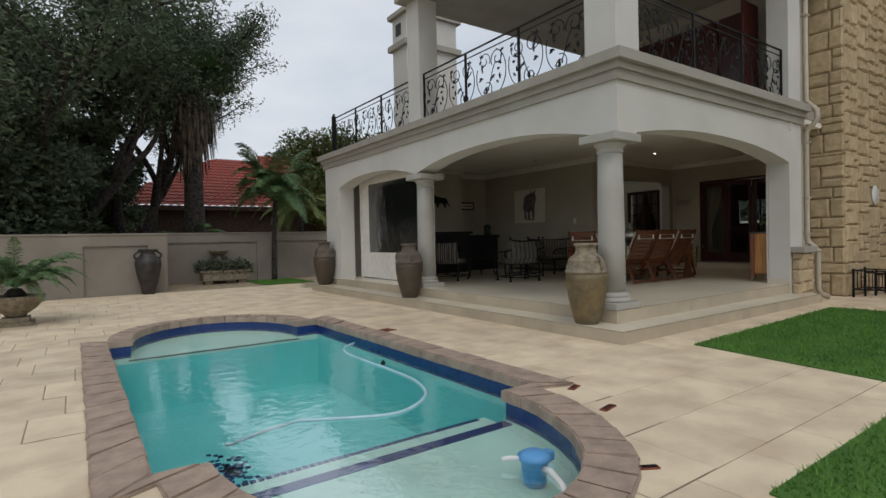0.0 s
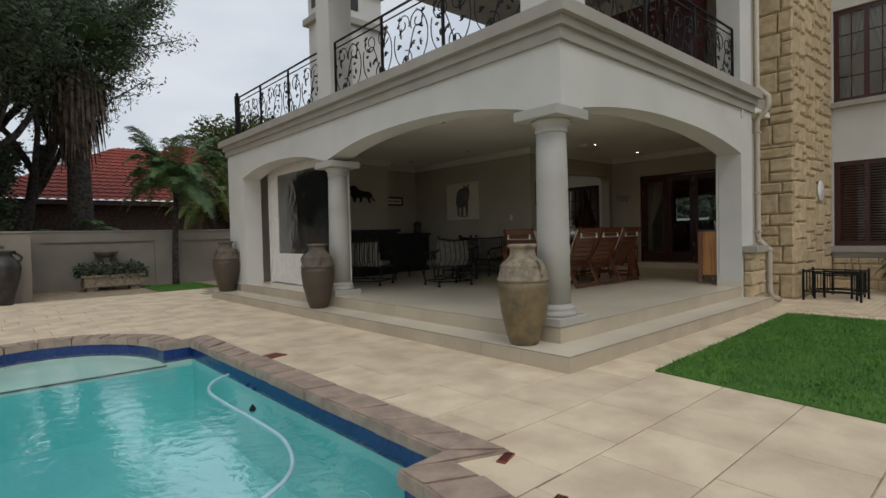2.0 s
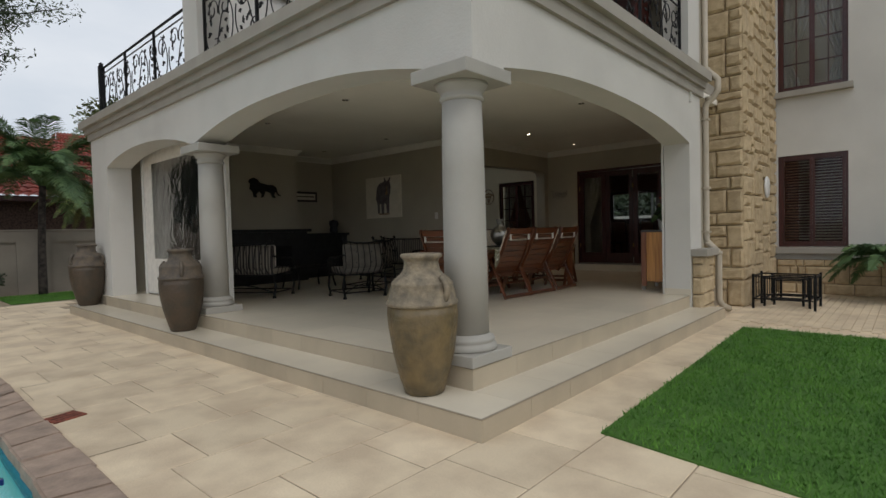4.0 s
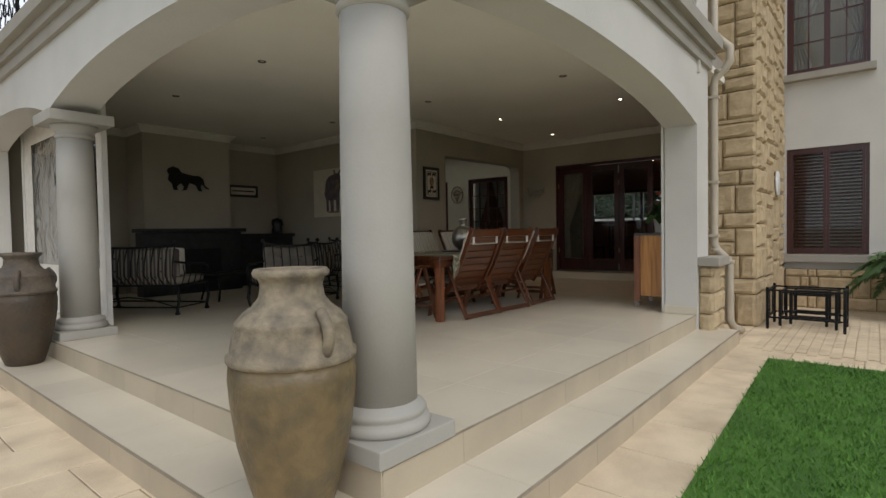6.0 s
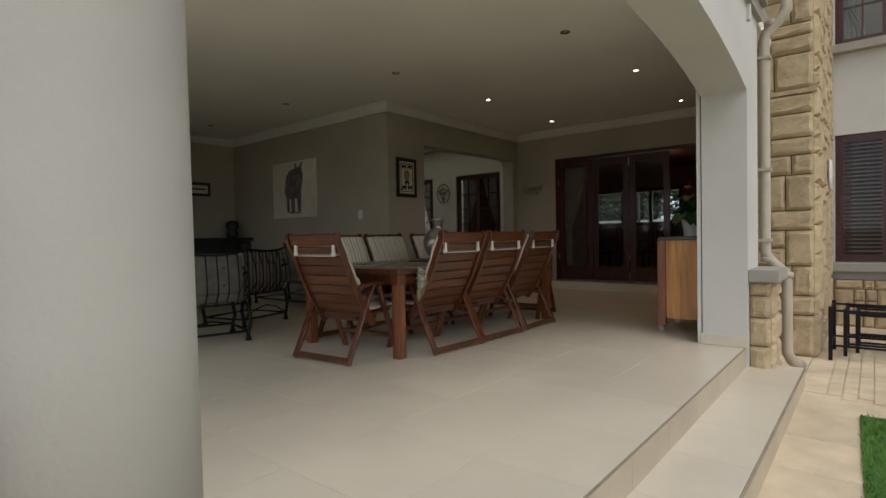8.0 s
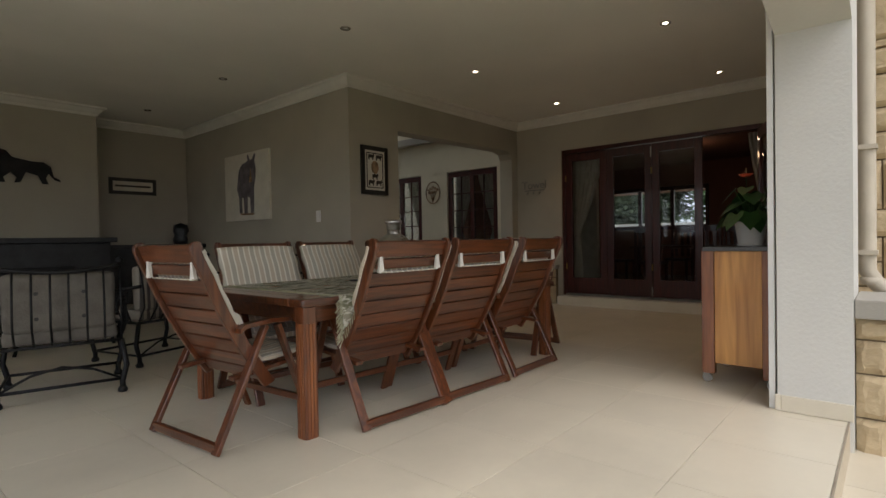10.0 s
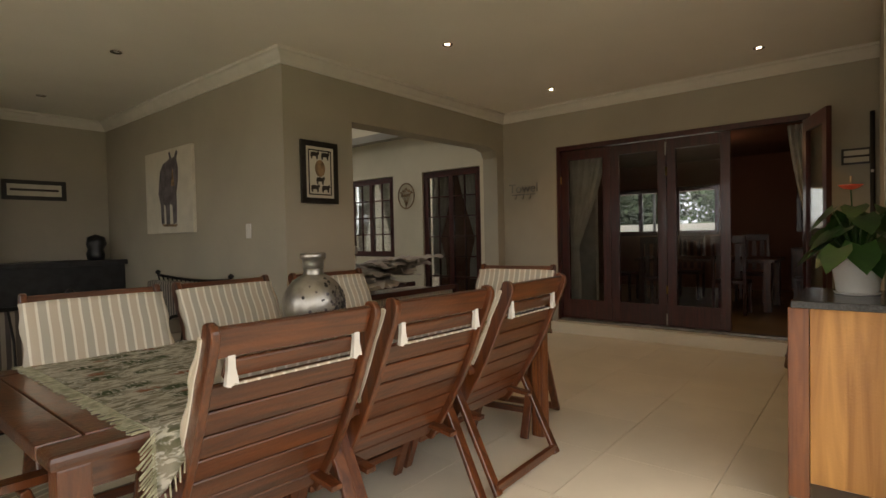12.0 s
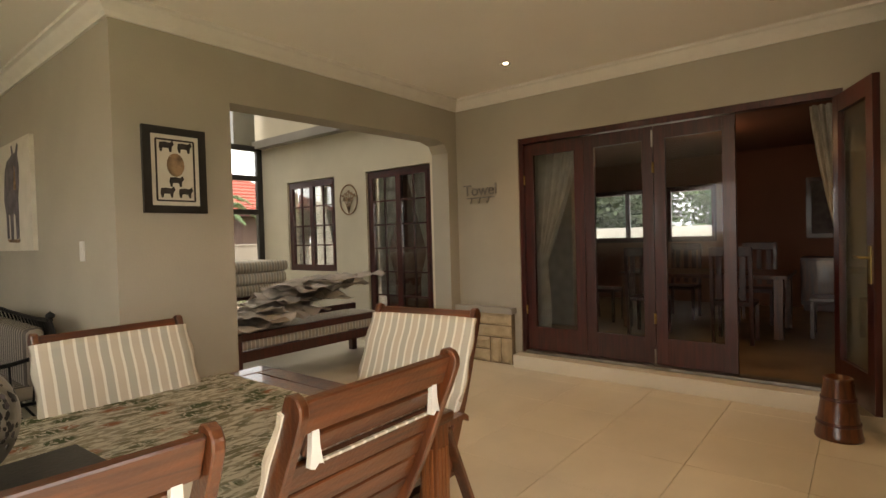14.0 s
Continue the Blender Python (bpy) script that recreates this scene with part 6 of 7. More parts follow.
ch1 = garden_chair((9.91, 6.72, P), -3, "red-brown slatted folding armchair with striped cushion at the table")
for x, y, rz in ((10.63, 6.70, -3), (11.42, 6.71, 1)):
    copy_thing(ch1, pose(x, y, P, 0, 0, rz))
copy_thing(ch1, pose(9.11, 7.15, P, 0, 0, -85))
for x, y, rz in ((9.80, 7.72, 177), (10.56, 7.74, 183), (11.32, 7.70, 179)):
    copy_thing(ch1, pose(x, y, P, 0, 0, rz))
copy_thing(ch1, pose(12.15, 7.08, P, 0, 0, 98))


# ---- wrought iron lounge suite ----
ICUSH = stripes("dark_patterned_cushion", 0, [(0.25, 0.22, 0.18), (0.08, 0.07, 0.06), (0.25, 0.22, 0.18), (0.06, 0.05, 0.05)], 0.12)
GREYCUSH = mat("grey_button_cushion", (0.14, 0.125, 0.105), 0.9, vary=0.15, scale=8, bump=0.4)


def pad(name, parent, x0, x1, y0, y1, z0, z1, mt, label=""):
    """A soft block with rounded edges."""
    bm = B()
    box(bm, x0, x1, y0, y1, z0, z1, min(z1 - z0, y1 - y0, x1 - x0) * 0.32)
    for v in bm.verts:
        v.co += Vector((noise.noise(v.co * 5), noise.noise(v.co * 5 + Vector((7, 0, 0))), noise.noise(v.co * 5 + Vector((0, 9, 0))))) * 0.012
    for f in bm.faces:
        f.smooth = True
    return part(name, bm, mt, parent, label)


def iron_seat(at, rz, width, label, cm=GREYCUSH):
    """Faces its own +y: bowed upright bars behind, scrolled arms, a cushion in the seat."""
    ob = thing("iron_armchair", label, "armchair", at, rz, "iron lounge suite")
    w = width / 2
    def back(u):
        return (u * w, -0.34 - 0.05 * (1 - u * u))
    for s in (-1, 1):
        for y in (-0.32, 0.34):
            lg = part("leg", tube(B(), [(s * w, y, 0.0), (s * w, y, 0.08), (s * (w + 0.03), y, 0.2), (s * w, y, 0.4)], 0.02, 8), IRON, ob)
            part("foot", lathe(B(), [(0.03, 0), (0.035, 0.02), (0.02, 0.045)], 10, (s * w, y, 0)), IRON, lg)
        part("arm", tube(B(), [(s * w, -0.36, 0.74), (s * (w + 0.03), -0.1, 0.70), (s * (w + 0.03), 0.25, 0.68), (s * (w + 0.02), 0.36, 0.62), (s * w, 0.36, 0.55), (s * w, 0.30, 0.53)], 0.016, 8), IRON, ob)
        part("side_rail", tube(B(), [(s * w, -0.32, 0.40), (s * w, 0.34, 0.40)], 0.014, 6), IRON, ob)
        part("stretcher", tube(B(), [(s * w, -0.32, 0.10), (s * w, 0.34, 0.10)], 0.010, 6), IRON, ob)
        for k in range(5):
            y = -0.22 + 0.13 * k
            part("side_bar", tube(B(), [(s * w, y, 0.40), (s * (w + 0.05), y, 0.54), (s * (w + 0.03), y, 0.69)], 0.008, 6), IRON, ob)
    for z in (0.40, 0.10):
        for y in (-0.32, 0.34):
            part("rail", tube(B(), [(-w, y, z), (w, y, z)], 0.012, 6), IRON, ob)
    n = max(7, int(width / 0.095))
    topz = lambda u: 0.93 - 0.05 * (1 - abs(u)) ** 2 * 0 + 0.04 * u * u
    part("top_rail", tube(B(), [(*back(-1 + 2 * i / 16), topz(-1 + 2 * i / 16)) for i in range(17)], 0.016, 8), IRON, ob)
    for i in range(n + 1):
        u = -1 + 2 * i / n
        x, y = back(u)
        part("back_bar", tube(B(), [(x, -0.32, 0.40), (x, y - 0.07, 0.55), (x, y - 0.06, 0.72), (x, y, topz(u))], 0.0085, 6), IRON, ob)
    for s in (-1, 1):
        part("finial", lathe(B(), [(0, -0.03), (0.028, -0.01), (0.03, 0.01), (0.0, 0.035)], 10, (s * w, -0.34, topz(1) + 0.03)), IRON, ob)
    part("brace", tube(B(), [(-w, -0.32, 0.10), (-w * 0.5, -0.32, 0.2), (0, -0.32, 0.24), (w * 0.5, -0.32, 0.2), (w, -0.32, 0.10)], 0.009, 6), IRON, ob)
    pad("seat_cushion", ob, -w + 0.02, w - 0.02, -0.30, 0.34, 0.41, 0.52, cm, "grey buttoned seat cushion")
    k = max(1, round(width / 0.7))
    for i in range(k):
        a = -w + 0.02 + (2 * w - 0.04) * i / k
        c = pad("back_cushion", ob, a + 0.01, a + (2 * w - 0.04) / k - 0.01, -0.31, -0.19, 0.50, 0.92, cm)
        for bx in (0.3, 0.7):
            for bz in (0.6, 0.78):
                xx = a + (2 * w - 0.04) / k * bx
                part("button", tube(B(), [(xx, -0.318, bz), (xx, -0.306, bz)], 0.014, 8), BLACKFR, c)
    return ob


iron_seat((8.72, 9.02, P), 155, 0.74, "black iron armchair with bowed bars and grey cushions")
bpy.data.objects["iron_armchair"].matrix_basis = pose(8.72, 9.0, P, 0, 0, -15)
iron_seat((7.62, 10.85, P), -60, 1.5, "black iron two-seat sofa with dark striped cushions", ICUSH)
iron_seat((9.65, 9.75, P), 15, 0.74, "black iron armchair with striped cushion", ICUSH)
iron_seat((11.2, 10.7, P), 90, 1.7, "long black iron bench against the picture wall", ICUSH)
lt_ = thing("coffee_table", "low dark iron coffee table with a glass top", "table", (9.2, 11.2, P))
for x in (-0.45, 0.45):
    for y in (-0.3, 0.3):
        part("leg", tube(B(), [(x, y, 0), (x * 0.9, y * 0.9, 0.2), (x, y, 0.42)], 0.018, 8), IRON, lt_)
part("top_frame", box(B(), -0.52, 0.52, -0.36, 0.36, 0.42, 0.45, 0.008), IRON, lt_)
part("top", box(B(), -0.5, 0.5, -0.34, 0.34, 0.451, 0.46), GRANITE, lt_)
sc = thing("throw_cushion", "white scatter cushion leaning on the sofa", "cushion", (7.85, 10.45, P + 0.52), 30)
pad("cover", sc, -0.2, 0.2, -0.06, 0.06, 0.0, 0.4, WHITECLOTH)

# ---- trolley with the plant ----
tr2 = thing("trolley_cabinet", "honey wood cabinet on castors with a granite top", "cabinet", (11.84, 4.745, P))
CW, CD = 0.62, 0.48
part("body", box(B(), 0.03, CW, 0.03, CD - 0.03, 0.16, 0.985, 0.003), HONEY, tr2)
for x in (0.0, CW - 0.02):
    for y in (0.0, CD - 0.085):
        ps = part("corner_post", box(B(), x, x + 0.06, y, y + 0.085, 0.07, 0.985, 0.004), ORANGE_LIT_WOOD, tr2)
for y in (0.0,):
    pnl = part("side_panel", box(B(), 0.012, 0.03, 0.087, CD - 0.087, 0.15, 0.985, 0.002), HONEY, tr2)
part("door", box(B(), 0.065, CW - 0.025, CD - 0.03, CD - 0.012, 0.18, 0.97, 0.003), HONEY, tr2)
part("worktop", box(B(), -0.03, CW + 0.06, -0.02, CD - 0.015, 0.985, 1.02, 0.006), GRANITE, tr2)
for x in (0.03, CW + 0.01):
    for y in (0.03, CD - 0.03):
        cs = part("castor", tube(B(), [(x - 0.012, y, 0.035), (x + 0.012, y, 0.035)], 0.034, 14), STEEL, tr2)
        part("fork", box(B(), x - 0.02, x + 0.02, y - 0.02, y + 0.02, 0.05, 0.075, 0.003), STEEL, cs)
pt = thing("potted_plant", "anthurium with one red flower in a white pot", "plant", (12.25, 4.97, P + 1.02))
part("saucer", lathe(B(), [(0.09, 0), (0.10, 0.012), (0.08, 0.012)], 24), WHITE, pt)
part("pot", lathe(B(), [(0.08, 0.01), (0.088, 0.02), (0.11, 0.18), (0.114, 0.185), (0.105, 0.187), (0.095, 0.14), (0.0, 0.14)], 32), WHITE, pt)
GLOSSLEAF = mat("glossy_leaf", (0.03, 0.085, 0.02), 0.32, vary=0.3, scale=14, second=(0.018, 0.055, 0.015))
REDSPATHE = mat("red_spathe", (0.55, 0.08, 0.04), 0.25, vary=0.1)
rng = random.Random(9)
for i in range(30):
    az, ln, up = i * 2.399, rng.uniform(0.08, 0.20), rng.uniform(0.08, 0.30)
    c = Vector((ln * math.cos(az), ln * math.sin(az), 0.14 + up))
    bm = B()
    tube(bm, [(0, 0, 0.12), (c.x * 0.5, c.y * 0.5, c.z * 0.75), tuple(c)], 0.004, 5)
    d = Vector((math.cos(az), math.sin(az), rng.uniform(-1.5, -0.5))).normalized()
    s = Vector((-math.sin(az), math.cos(az), 0))
    up_ = d.cross(s)
    sz = rng.uniform(0.12, 0.18)
    prof = [(0.0, -0.12), (0.34, -0.22), (0.46, 0.08), (0.36, 0.5), (0.0, 1.05)]
    mid = [bm.verts.new(c + d * sz * v - up_ * 0.0) for v in (-0.05, 0.08, 0.3, 0.6, 1.05)]
    for sd in (-1, 1):
        ed = [bm.verts.new(c + d * sz * v + s * sd * sz * u + Vector((0, 0, 0.02 * u))) for u, v in prof[1:4]]
        for q in ((mid[0], ed[0], ed[1], mid[2]), (mid[2], ed[1], ed[2], mid[3]), (mid[3], ed[2], mid[4])):
            f = bm.faces.new(q)
            f.smooth = True
    part("leaf", bm, GLOSSLEAF, pt)
for az, hgt in ((2.5, 0.53),):
    c = Vector((0.04 * math.cos(az), 0.04 * math.sin(az), hgt))
    fl_ = part("flower", lathe(B(), [(0.0, 0.0), (0.03, 0.006), (0.05, 0.02), (0.052, 0.026), (0.0, 0.012)], 14, tuple(c)), REDSPATHE, pt, "red waxy flower")
    part("stem", tube(B(), [(0, 0, 0.12), tuple(c * 0.7), tuple(c)], 0.004, 5), GLOSSLEAF, fl_)
    part("spadix", tube(B(), [tuple(c), tuple(c + Vector((0.01, 0, 0.07)))], 0.006, 6), OCHRE, fl_)

# ---- folding doors ----
def door_leaf(parent, w, h, name="door_leaf"):
    """A glazed timber leaf standing along its own x from 0 to w."""
    b = B()
    st = 0.11
    box(b, 0.003, st, -0.022, 0.022, 0, h, 0.003)
    box(b, w - st, w - 0.003, -0.022, 0.022, 0, h, 0.003)
    box(b, st, w - st, -0.021, 0.021, 0, 0.26)
    box(b, st, w - st, -0.021, 0.021, h - 0.13, h)
    lf = part(name, b, DARKWOOD, parent)
    pn = part("pane", box(B(), st, w - st, -0.003, 0.003, 0.26, h - 0.13), PANE, lf, "clear glass pane")
    pn.visible_shadow = False
    return lf


dr = thing("door_1", "dark red timber folding doors with glass, one leaf open", "door", (XD + 0.08, DY1 - 0.05, DZ0), -90, kind="structure")
LW = (DY1 - DY0 - 0.10) / 4
LH = DZ1 - DZ0 - 0.10
for i in range(3):
    lf = door_leaf(dr, LW, LH)
    lf.matrix_basis = pose(i * LW, 0, 0.03)
    hx = 0.0 if i != 1 else LW
    for z in (0.4, LH - 0.45):
        hb = part("hinge", tube(B(), [(hx, -0.035, z), (hx, -0.035, z + 0.10)], 0.012, 8), BRASS, lf, "brass hinge")
for z in (0.02, LH - 0.17):
    part("bolt", box(B(), 2 * LW - 0.016, 2 * LW + 0.002, -0.036, -0.022, z, z + 0.16, 0.003), STEEL, dr, "pale metal bolt")
opn = door_leaf(dr, LW, LH, "open_leaf")
opn.matrix_basis = pose(4 * LW, -0.05, 0.03, 0, 0, -70 - 180 + 180)
hn = part("handle_plate", box(B(), LW - 0.075, LW - 0.035, -0.03, -0.022, 0.9, 1.16, 0.002), BRASS, opn, "brass handle plate")
part("lever", tube(B(), [(LW - 0.055, -0.03, 1.08), (LW - 0.055, -0.07, 1.08), (LW - 0.17, -0.075, 1.08)], 0.009, 8), BRASS, opn, "brass lever")
b = B()
box(b, -0.05, 0.0, -0.06, 0.06, 0, LH + 0.1)
box(b, 4 * LW, 4 * LW + 0.05, -0.06, 0.06, 0, LH + 0.1)
box(b, 0.0, 4 * LW, -0.06, 0.06, LH + 0.04, LH + 0.1)
part("door_frame", b, DARKWOOD, dr)
part("sill", box(B(), 0.0, 4 * LW, -0.085, 0.06, -0.005, 0.022), STEEL, dr, "metal sill strip")
jg = thing("conical_jug", "tall conical copper-brown timber jug by the doors", "jug", (14.97, 5.45, P))
part("body", lathe(B(), [(0.14, 0), (0.143, 0.02), (0.138, 0.04), (0.085, 0.40), (0.09, 0.42), (0.078, 0.43), (0.07, 0.36)], 28), REDWOOD, jg)
for z, r in ((0.10, 0.131), (0.27, 0.106)):
    part("hoop", lathe(B(), [(r, z), (r + 0.003, z + 0.004), (r + 0.002, z + 0.02), (r - 0.004, z + 0.025)], 28), DARKWOOD, jg)
part("handle", tube(B(), [(0.10, -0.05, 0.38), (0.17, -0.08, 0.34), (0.17, -0.08, 0.2), (0.12, -0.06, 0.14)], 0.012, 8), DARKWOOD, jg)

# ---- downlights ----
LIT = lamp_glow("lit_lamp", (1.0, 0.86, 0.66), 22.0)
UNLIT = mat("unlit_lamp", (0.5, 0.47, 0.4), 0.3)
CHROME = mat("chrome_ring", (0.6, 0.58, 0.54), 0.25, metal=1.0, vary=0.05)
for x, y, on in ((12.74, 7.99, 1), (14.8, 8.0, 1), (14.9, 5.78, 1), (12.85, 5.78, 1), (10.83, 8.1, 0), (10.77, 10.4, 0), (11.05, 5.88, 0), (8.02, 10.58, 0), (8.03, 8.29, 0), (10.72, 12.65, 0), (8.0, 5.95, 0)):
    d = thing("downlight", "small round lit recessed ceiling spotlight" if on else "small round recessed ceiling spotlight, off", "ceiling light", (x, y, CEILING), group="terrace downlights")
    part("ring", lathe(B(), [(0.036, -0.001), (0.05, -0.006), (0.052, 0.0)], 24), CHROME, d)
    part("bulb", lathe(B(), [(0.0, -0.001), (0.020, -0.0015), (0.026, 0.0)], 20), LIT if on else UNLIT, d)
    if on:
        sp = new("downlight_beam", bpy.data.lights.new("downlight_beam", "SPOT"))
        sp.data.energy, sp.data.spot_size, sp.data.spot_blend, sp.data.color, sp.data.shadow_soft_size = 5.6, radians(105), 0.8, (1.0, 0.60, 0.27), 0.04
        sp.location = (x, y, CEILING - 0.02)
        sp.parent = None

# ---- sunroom ----
structure("sunroom_wall", box(box(box(box(box(box(B(), XD + 0.04, XD + 0.26, YA + 0.25, 9.70, 0, 3.45), XD + 0.04, XD + 0.26, 10.92, 11.62, 0, 3.45), XD + 0.04, XD + 0.26, 12.84, 13.6, 0, 3.45), XD + 0.04, XD + 0.26, 9.70, 10.92, 2.81, 3.45), XD + 0.04, XD + 0.26, 11.62, 12.84, 2.81, 3.45), XD + 0.04, XD + 0.26, 11.62, 12.84, 0, 1.35), CREAM, "cream painted sunroom wall", "wall")
structure("sunroom_sill_wall", box(B(), XD + 0.04, XD + 0.26, 9.70, 10.92, 0, 0.60), CREAM, "cream painted wall below the window", "wall")
structure("sunroom_beam", box(B(), XD - 0.12, XD + 0.26, YA + 0.25, 13.6, 3.45, 3.58), TRIM, "grey beam along the sunroom roof", "beam")
structure("sunroom_upper_wall", box(B(), XD + 0.06, XD + 0.3, YA + 0.25, 14.5, 3.58, 7.5), CREAM, "cream upper house wall", "wall")
casement("window_4", 9.71, 10.91, 0.60, 2.80, XD + 0.07, 2, 6, "dark timber window with small panes onto the sunroom")
casement("window_5", 11.63, 12.83, 1.35, 2.80, XD + 0.07, 2, 4, "dark timber window with small panes onto the sunroom")
for y in (10.85, 12.77):
    curtain((XD + 0.22, y, 1.0), 0.5, 1.85, -90, 0.35, "pale tied-back curtain behind the sunroom window", CURTAIN)
    curtain((XD + 0.22, y - 0.55, 1.0), 0.5, 1.85, -90, 0.35, "pale tied-back curtain behind the sunroom window", CURTAIN, -1)
structure("room_behind_wall", box(B(), XD + 1.9, XD + 2.0, 8.6, 14.5, 0, 3.5), CURTAIN, "dim room wall behind the sunroom windows", "wall")
art = thing("round_wall_art", "round metal wall art of leafy branches", "wall art", (XD + 0.03, 11.28, 2.43), -90)
part("ring", tube(B(), [(0.19 * math.cos(i * math.pi / 20), -0.012, 0.22 * math.sin(i * math.pi / 20)) for i in range(41)], 0.011, 6), OCHRE, art)
for k in range(5):
    part("twig", tube(B(), [(0.0, -0.012, -0.2), ((k - 2) * 0.03, -0.015, -0.05), ((k - 2) * 0.065, -0.012, 0.13 - 0.03 * abs(k - 2))], 0.006, 5), OCHRE, art)
    lb = B()
    leaf_bm(lb, (k - 2) * 0.06, 0.10 - 0.03 * abs(k - 2), 0.05, 1.2)
    leaf_bm(lb, (k - 2) * 0.045, 0.0, 0.045, 2.5)
    bmesh.ops.translate(lb, verts=lb.verts, vec=(0, -0.012, 0))
    part("leaves", lb, OCHRE, art)
# end glazing and glass roof of the sunroom
sf = thing("sunroom_glazing", "black framed glass end wall of the sunroom", "window", (0, 13.55, 0), kind="structure")
for x in (12.1, 13.25, 14.4, 15.56):
    part("post", box(B(), x - 0.05, x + 0.05, -0.04, 0.04, P, 3.5), BLACKFR, sf)
for z in (P + 0.05, 2.36, 2.94, 3.45):
    part("transom", box(B(), 12.1, 15.56, -0.035, 0.035, z - 0.045, z + 0.045), BLACKFR, sf)
pn = part("pane", box(B(), 12.12, 15.5, -0.004, 0.004, P + 0.1, 3.42), PANE, sf)
pn.visible_shadow = False
rf = thing("sunroom_roof", "curved glass roof on dark ribs over the sunroom", "roof", (0, 0, 0), kind="structure")
for y in (9.7, 11.0, 12.3, 13.55):
    part("rib", tube(B(), [(XD - 0.05 - 3.55 * i / 12, y, 3.55 + 1.5 * math.sin(math.pi * (0.5 + 0.5 * i / 12)) * 1.0 + 0.0) for i in range(13)], 0.035, 6), BLACKFR, rf)
bm = B()
prev = None
for i in range(13):
    x, z = XD - 0.05 - 3.55 * i / 12, 3.59 + 1.5 * math.sin(math.pi * (0.5 + 0.5 * i / 12))
    row = [bm.verts.new((x, y, z)) for y in (9.5, 13.6)]
    if prev:
        bm.faces.new((prev[0], prev[1], row[1], row[0]))
    prev = row
part("pane", bm, DIM_GLASS, rf, "glass roof sheet darkened to hold back sky light")
# Gables closed with the same darkened glass, to keep light out.
for y in (9.49, 13.61):
    arc = [(XD - 0.05 - 3.55 * i / 12, 3.585 + 1.5 * math.sin(math.pi * (0.5 + 0.5 * i / 12))) for i in range(13)]
    part("gable_pane", prism(B(), arc + [(XD - 3.6, 3.5), (XD - 0.05, 3.5)], y - 0.003, y + 0.003, "y"), DIM_GLASS, rf, "glass gable darkened to hold back sky light")

# daybed heaped with folded canvas, and cushions
db = thing("daybed", "dark timber daybed frame on carved rails", "daybed", (12.95, 9.85, P))
for x in (0.0, 2.2):
    for y in (0.0, 0.9):
        part("leg", box(B(), x - 0.04, x + 0.04, y - 0.04, y + 0.04, 0, 0.62, 0.006), DARKWOOD, db)
for y in (0.0, 0.9):
    part("rail", box(B(), -0.05, 2.25, y - 0.025, y + 0.025, 0.36, 0.46, 0.004), DARKWOOD, db)
    part("top_rail", box(B(), -0.05, 2.25, y - 0.03, y + 0.03, 0.56, 0.63, 0.008), DARKWOOD, db)
for x in (0.0, 2.2):
    part("end_rail", box(B(), x - 0.025, x + 0.025, 0, 0.9, 0.36, 0.46, 0.004), DARKWOOD, db)
pad("mattress", db, 0.0, 2.2, 0.03, 0.87, 0.46, 0.56, CLOTH)
rng = random.Random(12)
for k in range(11):
    x0 = 0.1 + 0.16 * k + rng.uniform(-0.1, 0.1)
    cvs = thing("folded_canvas", "crumpled folded cream canvas heaped on the daybed", "canvas", (13.0 + x0 * 0.9, 10.25 + rng.uniform(-.2, .2), P + 0.56 + 0.042 * k), rng.uniform(-30, 30), "canvas heap")
    bm = B()
    nn = 14
    gg = []
    w, d = rng.uniform(0.8, 1.15), rng.uniform(0.55, 0.8)
    for i in range(nn + 1):
        gg.append([bm.verts.new(((i / nn - 0.5) * w + 0.04 * noise.noise((i * .3, j * .3, k)), (j / nn - 0.5) * d + 0.05 * noise.noise((i * .3, j * .3, k + 5)), 0.09 * noise.noise((i * 0.5, j * 0.22, k * 3.1)) + 0.07)) for j in range(nn + 1)])
    for i in range(nn):
        for j in range(nn):
            f = bm.faces.new((gg[i][j], gg[i + 1][j], gg[i + 1][j + 1], gg[i][j + 1]))
            f.smooth = True
    bmesh.ops.solidify(bm, geom=bm.faces[:], thickness=0.06)
    part("cloth", bm, CANVAS, cvs)
for x, y, z, w in ((13.4, 12.2, 0.40, 1.2), (13.42, 12.2, 0.55, 1.15), (14.2, 11.9, 0.90, 1.2), (14.15, 11.9, 1.05, 1.15), (12.75, 11.9, 0.95, 0.8), (12.75, 11.95, 1.14, 0.8), (12.76, 11.93, 1.33, 0.78), (14.18, 11.92, 1.20, 1.18)):
    pc = thing("striped_cushion", "thick striped garden cushion lying in a stack", "cushion", (x, y, P + z - 0.12), 4, "stacked cushions")
    pad("cover", pc, -w / 2, w / 2, -0.32, 0.32, 0.0, 0.15 if z < 0.9 or x > 14 else 0.19, CLOTH)
bs = thing("cushion_bench", "low dark timber bench under the cushion stacks", "bench", (13.5, 12.05, P))
part("seat", box(B(), -1.3, 1.5, -0.45, 0.5, 0.2, 0.27, 0.006), DARKWOOD, bs)
for x in (-1.2, 1.4):
    part("leg", box(B(), x - 0.04, x + 0.04, -0.4, 0.45, 0, 0.2), DARKWOOD, bs)
part("shelf", box(B(), -0.1, 1.5, -0.45, 0.3, 0.735, 0.775, 0.006), DARKWOOD, bs)
part("shelf", box(B(), -1.25, -0.3, -0.45, 0.3, 0.78, 0.82, 0.006), DARKWOOD, bs)
for x in (-1.2, -0.35, -0.05, 1.45):
    part("post", box(B(), x - 0.03, x + 0.03, -0.1, 0.1, 0.26, 0.80 if x < -0.2 else 0.74), DARKWOOD, bs)

